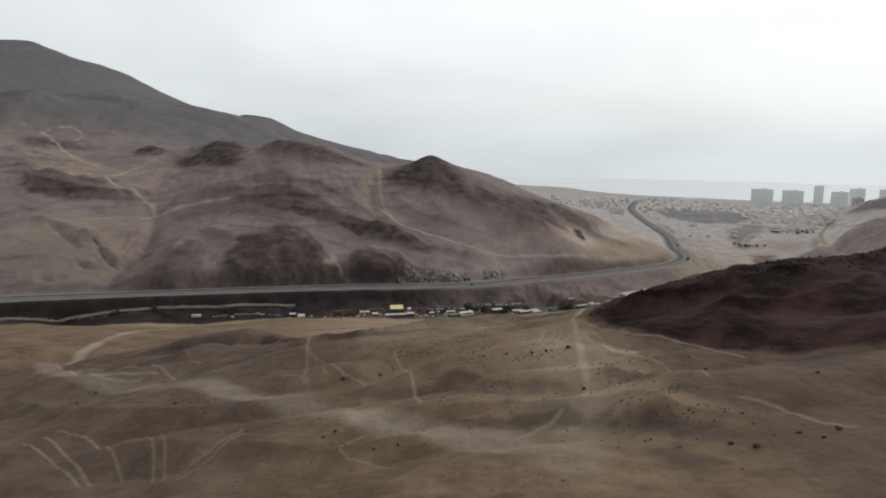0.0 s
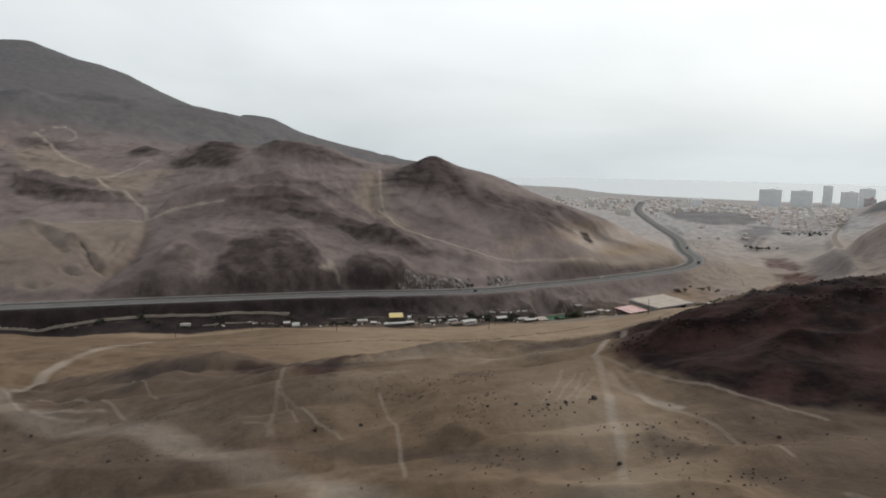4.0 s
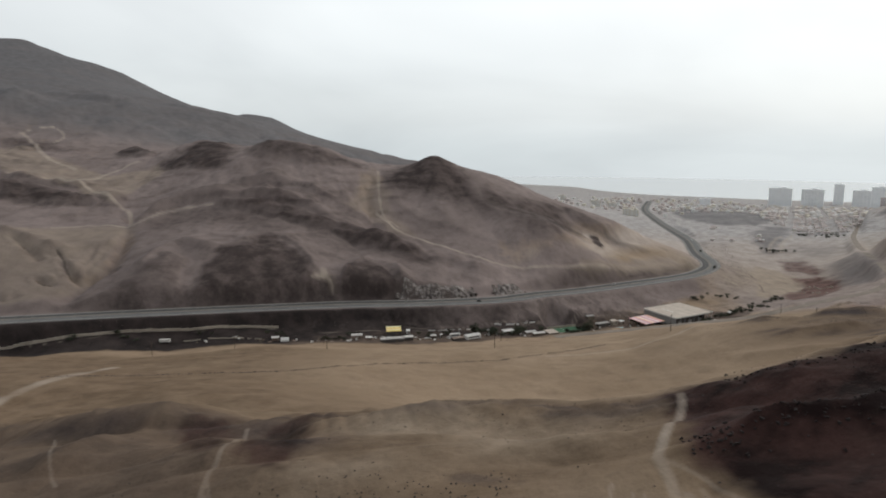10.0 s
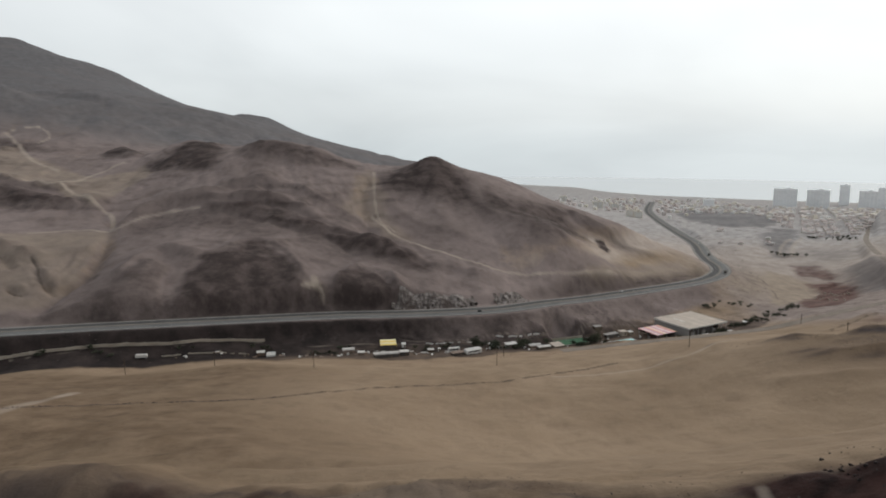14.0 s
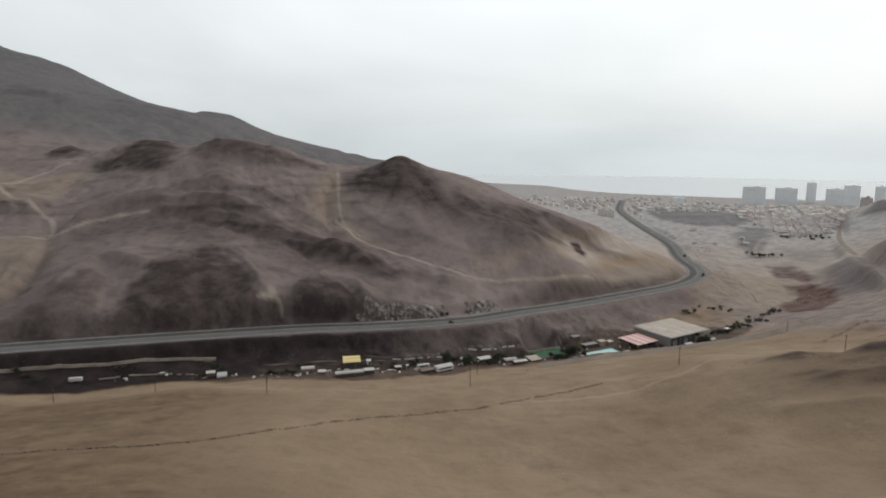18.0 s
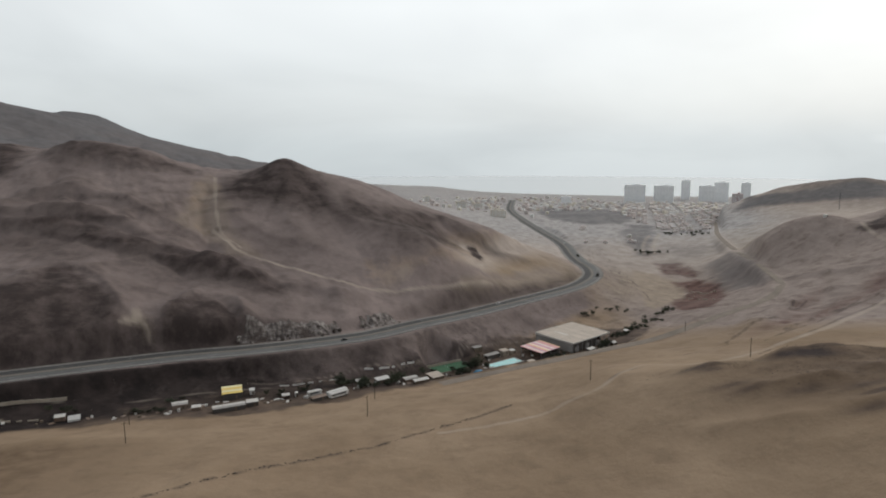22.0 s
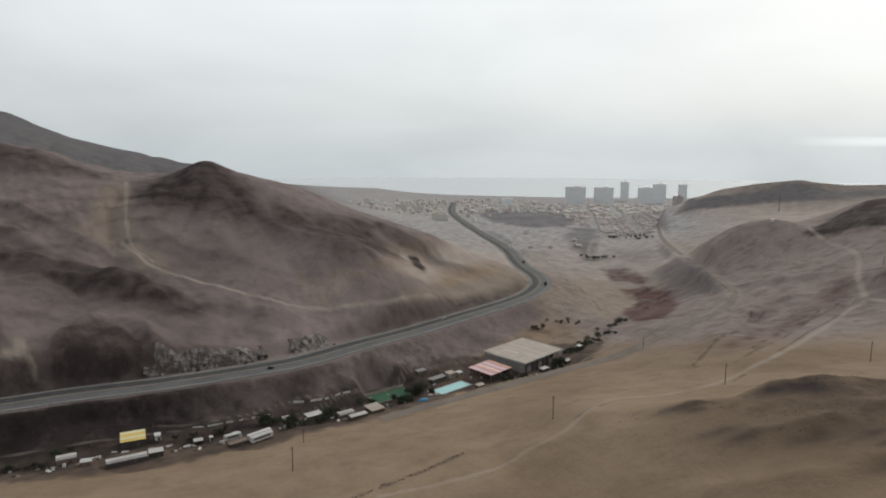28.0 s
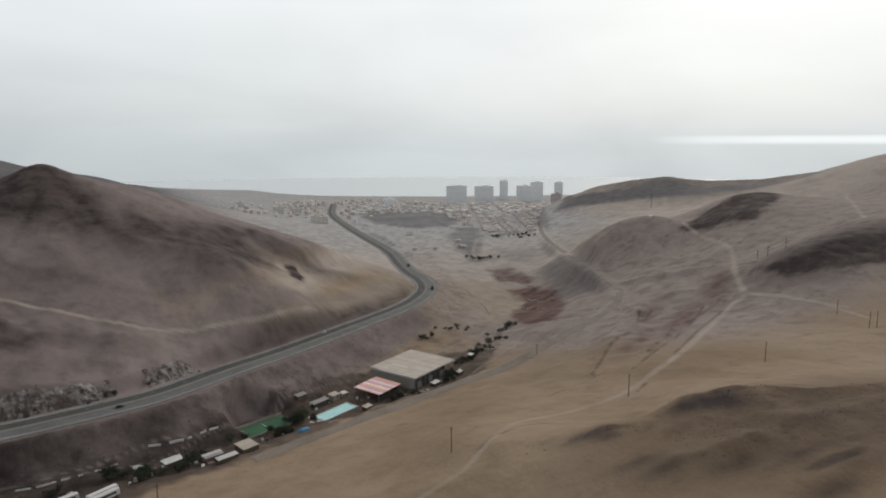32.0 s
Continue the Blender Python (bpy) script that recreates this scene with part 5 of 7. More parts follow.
ROCK_PALE = simple("pale_cut_rock", (0.25, 0.225, 0.205), 0.95, vary=0.35, scale=1.0, bump=0.25, tint=(0.16, 0.14, 0.125))
ROCK_DARK = simple("dark_rock", (0.06, 0.048, 0.042), 0.95, vary=0.35, scale=1.5, bump=0.1)
ADOBE = simple("adobe_wall", (0.40, 0.345, 0.28), 0.95, vary=0.25)


# ---- the warehouse by the creek ----
def build_warehouse():
    wh = thing("warehouse", "large low warehouse with a flat dusty tan roof", "warehouse", 217.8, 695.6, 73.4, 29.5)
    lx, ly, h = 48.0, 38.5, 8.0
    n = 24
    for i in range(n):
        a, b = -lx / 2 + lx * i / n, -lx / 2 + lx * (i + 1) / n
        part("roof_sheet", ribbed_sheet(a + 0.02, b - 0.02, -ly / 2, ly / 2, h, h + 0.9), ROOF_SHEET, wh)
    part("fascia", block(0, -ly / 2 - 0.1, h - 0.75, lx + 0.6, 0.3, 1.05), ROOF_TRIM, wh, "pale roof edge")
    part("fascia", block(0, ly / 2 + 0.1, h - 0.2, lx + 0.6, 0.3, 1.3), ROOF_TRIM, wh, "pale roof edge")
    for s in (-1, 1):
        part("fascia", block(s * (lx / 2 + 0.17), 0, h - 0.5, 0.3, ly, 1.05), ROOF_TRIM, wh, "pale roof edge")
    part("wall", block(0, ly / 2 - 0.2, -1, lx - 0.6, 0.25, h + 0.8), GREY_SHEET, wh)
    part("wall", block(-lx / 2 + 0.3, 0, -1, 0.25, ly - 1, h + 0.4), GREY_SHEET, wh)
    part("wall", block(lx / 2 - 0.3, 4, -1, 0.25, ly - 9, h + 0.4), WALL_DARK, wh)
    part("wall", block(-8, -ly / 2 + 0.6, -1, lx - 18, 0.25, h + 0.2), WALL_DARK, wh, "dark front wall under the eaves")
    for i in range(9):
        part("post", block(-lx / 2 + 0.6 + i * (lx - 1.2) / 8, -ly / 2 + 0.2, -1, 0.35, 0.35, h + 0.3), STEEL, wh)
    for i in range(3):
        part("door", block(-18 + i * 13, -ly / 2 + 0.42, -0.6, 4.5, 0.12, 5.0), GREY_SHEET, wh, "grey sliding door")
    part("skylight", block(-10, 4, h + 0.62, 1.2, 14, 0.12), WHITE, wh)


build_warehouse()


def build_canopy():
    c = thing("canopy", "open canopy with faded pink, cream and orange striped sheets", "canopy", 181.9, 672.5, 73.0, 31)
    lx, ly, h = 24.0, 21.5, 6.0
    mats = (PINK, CREAM, MAUVE, PINK, ORANGE, CREAM, PINK, MAUVE, CREAM, PINK, PINK, ORANGE)
    for i, m in enumerate(mats):
        a = -lx / 2 + lx * i / len(mats)
        part("roof_sheet", ribbed_sheet(a + 0.03, a + lx / len(mats) - 0.03, -ly / 2, ly / 2, h - 0.4, h + 0.5, 0.5, 0.05), m, c)
    for x in (-11.4, 0, 11.4):
        for y in (-10, 0, 10):
            part("post", block(x, y, -0.6, 0.25, 0.25, h + 0.2 + y * 0.04), STEEL, c)
    for y in (-10, 10):
        part("beam", block(0, y, h - 0.55 + y * 0.04, lx, 0.2, 0.3), STEEL, c)
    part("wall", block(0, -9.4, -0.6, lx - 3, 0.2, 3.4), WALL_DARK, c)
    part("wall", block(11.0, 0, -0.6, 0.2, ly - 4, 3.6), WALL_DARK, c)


build_canopy()


def build_pool():
    p = thing("swimming_pool", "long turquoise swimming pool with a pale concrete rim", "pool", 148.0, 656.0, 73.1, 26.7)
    lx, ly = 27.5, 9.5
    for y in (-1, 1):
        part("rim", block(0, y * (ly / 2 + 0.5), -0.5, lx + 2, 1.0, 0.85, bevel=0.05), CONCRETE, p)
    for x in (-1, 1):
        part("rim", block(x * (lx / 2 + 0.5), 0, -0.5, 1.0, ly, 0.85, bevel=0.05), CONCRETE, p)
    part("basin", block(0, 0, -0.6, lx, ly, 0.2), CONCRETE, p)
    part("water", block(0, 0, -0.4, lx - 0.02, ly - 0.02, 0.6), WATER, p, "pale turquoise water")
    for i in range(4):
        part("lane_float", block(0, -ly / 2 + (i + 1) * ly / 5, 0.2, lx - 0.6, 0.12, 0.1), WHITE, p)
    for i in range(3):
        part("step", block(lx / 2 - 0.6, 0, 0.2 - i * 0.1, 0.4 + i * 0.3, 2.0, 0.12), STEEL, p)


build_pool()


def build_court():
    c = thing("football_court", "small green turf court inside low pale walls", "sports court", 103.5, 647.5, 75.7, 21)
    lx, ly = 31.0, 15.0
    part("turf", block(0, 0, -0.4, lx, ly, 0.5), TURF, c)
    for y, hh in ((1, 1.9), (-1, 0.7)):
        n = 8
        for i in range(n):
            part("wall_panel", block(-lx / 2 + lx * (i + 0.5) / n, y * (ly / 2 + 0.2), -1.0, lx / n - 0.06, 0.28, 1.0 + hh), ADOBE, c)
    for i in range(4):
        part("wall_panel", block(-lx / 2 - 0.2, -ly / 2 + ly * (i + 0.5) / 4, -1.0, 0.28, ly / 4 - 0.06, 2.9), ADOBE, c)
    for off, sx, sy in ((0, 0.15, ly - 1), (-lx / 2 + 0.6, 0.15, ly - 1), (lx / 2 - 0.6, 0.15, ly - 1)):
        part("pitch_line", block(off, 0, 0.1, sx, sy, 0.03), WHITE, c)
    for s in (-1, 1):
        g = part("goal", block(s * (lx / 2 - 0.5), 0, 2.0, 0.1, 3.1, 0.1), WHITE, c)
        for y in (-1.5, 1.5):
            part("goal_post", block(s * (lx / 2 - 0.5), y, 0.08, 0.1, 0.1, 1.95), WHITE, g)


build_court()


# ---- sheds, huts and vehicles of the settlement ----
def build_shed(label, x, y, turn, lx, ly, h, roof_mats, wall, name="shed", fall=0.5, z=None, open_front=False, group=""):
    s = thing(name, label, "shed", x, y, z, turn, group)
    n = len(roof_mats)
    for i, m in enumerate(roof_mats):
        a = -ly / 2 - 0.3 + (ly + 0.6) * i / n
        b = -ly / 2 - 0.3 + (ly + 0.6) * (i + 1) / n
        za, zb = h + fall * i / n, h + fall * (i + 1) / n
        part("roof_sheet", ribbed_sheet(-lx / 2 - 0.3, lx / 2 + 0.3, a + 0.04, b - 0.04, za, zb, 0.6, 0.05), m, s)
    if not open_front:
        part("wall", block(0, -ly / 2, -1.2, lx, 0.15, h + 1.1), wall, s)
        part("door", block(lx * 0.2, -ly / 2 - 0.1, 0, 1.0, 0.06, min(2.0, h - 0.3)), PLANK, s)
    part("wall", block(0, ly / 2, -1.2, lx, 0.15, h + 1.1 + fall * 0.7), wall, s)
    for q in (-1, 1):
        part("wall", block(q * lx / 2, 0, -1.2, 0.15, ly - 0.16, h + 1.1), wall, s)
    for q in (-1, 1):
        part("corner_post", block(q * (lx / 2 + 0.1), -ly / 2 - 0.1, -0.8, 0.14, 0.14, h + 0.75), PLANK, s)
    return s


build_shed("open shed with a bright yellow striped roof", -40.5, 580.5, 9, 11.0, 8.5, 3.6, (YELLOW, PALE_YELLOW, YELLOW, PALE_YELLOW), WALL_DARK, fall=1.6)
build_shed("long low shed with a pale grey sheet roof", -39.5, 556.0, 14, 17.0, 4.0, 2.4, (GREY_SHEET, ROOF_TRIM), WALL_DARK, fall=0.5)
build_shed("low annex with a pale roof beside the long shed", -27.5, 560.5, 10, 6.0, 3.6, 2.5, (ROOF_TRIM,), WALL_DARK)
build_shed("square hut with a pale tan roof near the court", 85.0, 603.5, 24, 8.5, 8.0, 3.0, (ROOF_SHEET, ROOF_SHEET), PLANK, name="hut", fall=0.9)
build_shed("white-roofed shack among dark shrubs", 49.5, 596.0, 22, 9.0, 4.6, 2.6, (WHITE, ROOF_TRIM), PLANK, name="shack")
build_shed("low shack with a sagging grey roof", 67.5, 594.5, 18, 9.0, 4.0, 2.4, (GREY_SHEET, ROOF_TRIM), TIN, name="shack")
build_shed("narrow shack with pale roofing sheets", 73.0, 586.5, 20, 10.0, 2.8, 2.2, (ROOF_TRIM,), PLANK, name="shack")
build_shed("small white-roofed shack by the track", 34.5, 593.5, 20, 3.6, 2.6, 2.2, (WHITE,), TIN, name="shack")
build_shed("tin shack heaped with scrap", -67.0, 566.0, 12, 8.0, 4.2, 2.6, (GREY_SHEET, ROOF_TRIM), TIN, name="shack")
build_shed("tiny tin lean-to beside a shack", -57.0, 558.0, 5, 4.4, 2.6, 2.0, (ROOF_TRIM,), TIN, name="lean_to")
build_shed("small white kiosk beside the yellow shed", -29.5, 583.0, 8, 2.6, 2.6, 2.8, (WHITE,), WHITE, name="kiosk")
build_shed("white privy with a flat roof", -3.5, 574.5, 10, 1.4, 1.4, 2.3, (WHITE,), WHITE, name="privy", fall=0.2)
build_shed("pale tin store with an open front", -9.5, 573.0, 10, 4.0, 2.4, 2.1, (ROOF_TRIM,), TIN, name="store", open_front=True)
build_shed("grey sheet-roofed store behind the court", 129.5, 668.5, 24, 7.0, 3.6, 2.8, (GREY_SHEET,), PLANK, name="store")
build_shed("long dark changing hut by the pool", 142.0, 671.0, 27, 13.0, 4.0, 2.8, (GREY_SHEET, GREY_SHEET), WALL_DARK, name="hut")
build_shed("small hut with a tan roof by the pool", 153.0, 676.0, 27, 6.0, 4.5, 2.8, (ROOF_SHEET,), ADOBE, name="hut")
build_shed("pale hut with a white roof", 160.5, 678.5, 27, 4.0, 3.2, 2.6, (WHITE,), ADOBE, name="hut")
build_shed("low store with a dusty pale roof by the warehouse", 222.5, 668.5, 30, 7.0, 3.4, 2.4, (ROOF_TRIM,), WALL_DARK, name="store")
build_shed("small pale-roofed store at the end of the warehouse", 247.0, 680.5, 30, 5.0, 3.0, 2.4, (ROOF_TRIM,), PLANK, name="store")
build_shed("lone white-roofed shed by the creek", 273.0, 711.0, 38, 4.6, 3.2, 2.4, (WHITE,), TIN, name="shed")
build_shed("small shack with a tan roof below the pool", 166.5, 650.0, 27, 5.6, 3.4, 2.0, (ROOF_SHEET,), PLANK, name="shack")


def build_tent(x, y, turn):
    t = thing("tent", "white gabled tarpaulin tent with one dark end", "tent", x, y, None, turn)
    t.scale = (0.68, 0.68, 0.68)
    for s in (-1, 1):
        part("roof_panel", slab([(-4.5, s * 3.2, 1.6), (4.5, s * 3.2, 1.6), (4.5, 0, 4.2), (-4.5, 0, 4.2)], 0, 0.06), WHITE, t)
        part("side_panel", block(0, s * 3.15, -0.6, 9.0, 0.06, 2.2), WHITE, t)
    # the open end is a solid dark panel, its inside shade given as colour
    for s, m in ((-1, WHITE), (1, WALL_DARK)):
        bm = bmesh.new()
        bm.faces.new([bm.verts.new((s * 4.4, yy, zz)) for yy, zz in ((-3.1, -0.4), (3.1, -0.4), (3.1, 1.6), (0, 4.1), (-3.1, 1.6))])
        bmesh.ops.solidify(bm, geom=bm.faces[:], thickness=0.06)
        part("end_panel", bm, m, t, "dark panel in place of the shaded opening" if m is WALL_DARK else "")
    for xx in (-4.4, 0, 4.4):
        part("pole", block(xx, 0, -0.4, 0.12, 0.12, 4.5), STEEL, t)


build_tent(-121.5, 565.5, 12)
build_shed("low shack patched with pale boards near the tent", -129.0, 566.5, 12, 5.0, 3.4, 2.2, (ROOF_TRIM,), TIN, name="shack")


def wheel(parent, x, y, r=0.48, w=0.26):
    bm = bmesh.new()
    bmesh.ops.create_cone(bm, cap_ends=True, segments=16, radius1=r, radius2=r, depth=w, matrix=pose(x, y, r, 90, 0, 0))
    tyre = part("wheel", bm, RUBBER, parent)
    bm = bmesh.new()
    bmesh.ops.create_cone(bm, cap_ends=True, segments=12, radius1=r * 0.55, radius2=r * 0.5, depth=w + 0.04, matrix=pose(x, y, r, 90, 0, 0))
    part("rim", bm, STEEL, tyre)


def build_coach(label, x, y, turn, length=12.0, paint=None):
    c = thing("coach", label, "coach", x, y, None, turn, "parked coaches")
    part("body", block(0, 0, 0.45, length, 2.5, 2.75, bevel=0.22), paint or WHITE, c)
    part("roof", block(0, 0, 3.18, length - 0.8, 2.2, 0.12, bevel=0.05), WHITE, c, "white roof panel")
    for s in (-1, 1):
        for i in range(7):
            part("window", block(-length / 2 + 1.4 + i * (length - 2.4) / 7, s * 1.26, 1.75, (length - 2.4) / 7 - 0.15, 0.05, 0.85), GLASS_DARK, c)
    part("windscreen", block(length / 2, 0, 1.5, 0.06, 2.1, 1.3), GLASS_DARK, c)
    part("bumper", block(length / 2 + 0.05, 0, 0.4, 0.2, 2.4, 0.35, bevel=0.05), WALL_DARK, c)
    for xx in (-length * 0.28, length * 0.33):
        for s in (-1, 1):
            wheel(c, xx, s * 1.15)


build_coach("dusty white coach parked among scrap", 20.0, 570.0, 30, 13.0)
build_coach("white coach parked close beside another", 21.0, 566.6, 30, 12.0)
build_coach("old pale coach with a stained roof", 7.0, 571.0, 22, 8.5, ROOF_TRIM)
build_shed("dark tin shack beside the parked coaches", 9.5, 564.0, 24, 9.0, 3.0, 2.0, (TIN,), WALL_DARK, name="shack")


def build_trailer(x, y, turn):
    t = thing("trailer", "short pale box trailer parked on the sand", "trailer", x, y, None, turn)
    part("box", block(0, 0, 1.0, 7.5, 2.4, 2.0, bevel=0.06), ROOF_TRIM, t)
    part("chassis", block(0, 0, 0.7, 7.2, 1.0, 0.3), STEEL, t)
    part("door", block(-3.78, 0, 1.1, 0.06, 2.2, 1.8), ROOF_TRIM, t)
    for xx in (-2.6, -1.5):
        for s in (-1, 1):
            wheel(t, xx, s * 1.05, 0.45)
    part("landing_leg", block(2.8, 0, 0, 0.15, 1.4, 0.8), STEEL, t)


build_trailer(-206.5, 551.5, 10)


def build_car(label, x, y, turn, paint):
    c = thing("car", label, "car", x, y, None, turn)
    c.location.z += 0.24
    part("body", block(0, 0, 0.3, 4.3, 1.75, 0.6, bevel=0.14), paint, c)
    bm = block(-0.2, 0, 0.85, 2.3, 1.55, 0.6)
    for v in bm.verts:
        if v.co.z > 1.2:
            v.co.x = -0.2 + (v.co.x + 0.2) * 0.72
            v.co.y *= 0.86
    part("cabin", bm, GLASS_DARK, c, "dark glazed cabin")
    part("roof", block(-0.2, 0, 1.44, 1.6, 1.3, 0.05, bevel=0.02), paint, c)
    for s in (-1, 1):
        for xx in (-1.35, 1.35):
            wheel(c, xx, s * 0.8, 0.32, 0.2)
        part("headlight", block(2.12, s * 0.6, 0.55, 0.08, 0.3, 0.15), WHITE, c)
        part("tail_light", block(-2.13, s * 0.65, 0.6, 0.08, 0.25, 0.14), PINK, c)


def build_truck(label, x, y, turn, cargo):
    c = thing("truck", label, "truck", x, y, None, turn)
    c.location.z += 0.24
    part("cab", block(3.6, 0, 0.7, 2.0, 2.3, 2.1, bevel=0.15), DARK_CAR, c)
    part("windscreen", block(4.6, 0, 1.7, 0.06, 2.0, 0.8), GLASS_DARK, c)
    part("cargo_box", block(-1.4, 0, 1.0, 7.6, 2.45, 2.5, bevel=0.05), cargo, c)
    part("chassis", block(0, 0, 0.6, 9.0, 0.9, 0.35), STEEL, c)
    for xx in (-4.0, -2.9, 3.4):
        for s in (-1, 1):
            wheel(c, xx, s * 1.05, 0.5, 0.3)


def on_highway(x, y, off):
    """Heading and place on a lane near x, y."""
    i = int(np.argmin(np.hypot(HIGHWAY_FINE[:, 0] - x, HIGHWAY_FINE[:, 1] - y)))
    d = HIGHWAY_FINE[i + 1] - HIGHWAY_FINE[i - 1]
    s = side_ways(HIGHWAY_FINE)[i]
    return HIGHWAY_FINE[i, 0] + off * s[0], HIGHWAY_FINE[i, 1] + off * s[1], math.degrees(math.atan2(d[1], d[0]))


for label, px, py, off, paint in (("dark saloon car on the carriageway", 28, 651, 4.0, DARK_CAR), ("white car driving down the carriageway", 172, 769, -6.0, WHITE_CAR), ("white car far down the carriageway", 408, 1217, 5.0, WHITE_CAR)):
    cx, cy, ct = on_highway(px, py, off)
    build_car(label, cx, cy, ct, paint)
for label, px, py, off, cargo in (("dark lorry rounding the bend", 338, 905, 6.5, WALL_DARK), ("dark lorry beyond the bend", 376, 1062, 5.5, WALL_DARK)):
    cx, cy, ct = on_highway(px, py, off)
    build_truck(label, cx, cy, ct, cargo)


# ---- walls, tarpaulin, pallets and scrap ----
def build_wall_run(label, pts, h, panel=2.4, mat=None, thick=0.3, gap=0.0):
    line = curve_through([(x, y, 0.0) for x, y in pts], panel)
    w = thing("low_wall", label, "wall", line[0][0], line[0][1], 0.0)
    w.location = (0, 0, 0)
    rng = random.Random(len(pts) + int(pts[0][0]))
    for a, b in zip(line[:-1], line[1:]):
        if rng.random() < gap:
            continue
        mid = (a + b) / 2
        length = float(np.linalg.norm((b - a)[:2]))
        part("wall_panel", block(mid[0], mid[1], ground_at(mid[0], mid[1]) - 0.5, length - 0.05, thick, h + 0.5 + rng.uniform(-0.12, 0.12), math.degrees(math.atan2(b[1] - a[1], b[0] - a[0]))), mat or ADOBE, w)


build_wall_run("broken low white wall along the creek track", [(40, 619.5), (50, 620.5), (61, 624.5), (77, 633.5)], 1.1, 1.8, WHITE, gap=0.15)
build_wall_run("low broken line of white blocks beside the lane", [(-14, 595), (10, 598), (26, 610)], 0.7, 1.8, WHITE, gap=0.3)
build_wall_run("pale retaining wall along the far bank", [(-345, 505), (-315, 523), (-297, 532), (-276, 540), (-247, 550), (-219, 561), (-179, 573), (-131, 585)], 1.9, 4.0, ADOBE, 0.6)
build_wall_run("broken pale terrace wall on the red earth", [(443, 889), (442, 870), (450, 851)], 1.2, 3.0, ADOBE, 0.8, gap=0.2)
build_wall_run("low pale terrace wall at the foot of the red slope", [(416, 859), (416, 823), (414, 790)], 1.0, 3.0, ADOBE, 0.8, gap=0.3)
build_wall_run("low rubble wall edging the yard", [(-195, 557), (-167, 560), (-139, 565)], 0.9, 2.4, ADOBE, gap=0.2)


def build_tarp(x, y):
    t = thing("tarpaulin", "crumpled bright blue tarpaulin over a low frame", "tarpaulin", x, y, None, 20)
    bm = bmesh.new()
    bmesh.ops.create_grid(bm, x_segments=14, y_segments=10, size=1.0, matrix=Matrix.Diagonal((3.6, 2.4, 1, 1)))
    for v in bm.verts:
        e = max(abs(v.co.x) / 3.6, abs(v.co.y) / 2.4)
        v.co.z = 1.9 * (1 - e ** 4) + 0.25 * noise.noise(v.co * 0.9) + 0.1
    bmesh.ops.solidify(bm, geom=bm.faces[:], thickness=0.04)
    part("sheet", bm, BLUE_TARP, t)
    for xx in (-2.6, 2.6):
        for yy in (-1.6, 1.6):
            part("pole", block(xx, yy, -0.5, 0.1, 0.1, 2.1), PLANK, t)


build_tarp(120.0, 624.0)


def build_scrap():
    """Boxes, boards and drums that lie about the yards."""
    rng = random.Random(7)
    kinds = (("crate", "weathered wooden crate lying in the yard", (1.2, 1.0, 0.9), PLANK), ("board_stack", "stack of pale boards on the ground", (2.6, 1.2, 0.5), ROOF_TRIM),
             ("tin_sheet_pile", "pile of rusty tin sheets", (2.2, 1.6, 0.35), TIN), ("water_tank", "white plastic water tank", (1.3, 1.3, 1.4), WHITE))
    spots = ((-75, 562), (-63, 561), (-52, 566), (-20, 575), (-14, 570), (0, 569), (28, 575), (33, 580), (40, 586), (56, 592), (62, 588), (78, 596), (93, 612), (98, 622), (112, 634),
             (132, 640), (126, 652), (138, 668), (148, 674), (164, 682), (170, 668), (200, 662), (210, 664), (230, 672), (238, 676), (252, 688), (-135, 562), (-112, 566), (-180, 556), (-155, 563), (-100, 560), (-92, 564), (-85, 558), (-72, 557), (-46, 572), (-30, 572), (-22, 566), (-8, 564), (6, 578), (44, 592), (70, 601))
    for x, y in spots:
        for _ in range(3):
            name, label, (a, b, c), mat = rng.choice(kinds)
            px, py = x + rng.uniform(-4, 4), y + rng.uniform(-2, 2)
            t = thing(name, label, name.replace("_", " "), px, py, None, rng.uniform(0, 180), name.replace("_", " ") + "s in the yards")
            k = rng.uniform(0.8, 1.3)
            if name == "water_tank":
                part("tank", rod(0, 0, -0.1, c * k, a * k / 2, a * k / 2, 14), mat, t)
                part("lid", rod(0, 0, c * k - 0.1, 0.12, a * k / 4, a * k / 4, 10), CONCRETE, t)
            else:
                n = 4 if name != "crate" else 3
                for i in range(n):
                    part("board" if name != "tin_sheet_pile" else "sheet", block(rng.uniform(-0.15, 0.15), rng.uniform(-0.1, 0.1), -0.1 + i * c * k / n, a * k, b * k, c * k / n - 0.02, rng.uniform(-6, 6)), mat, t)


build_scrap()


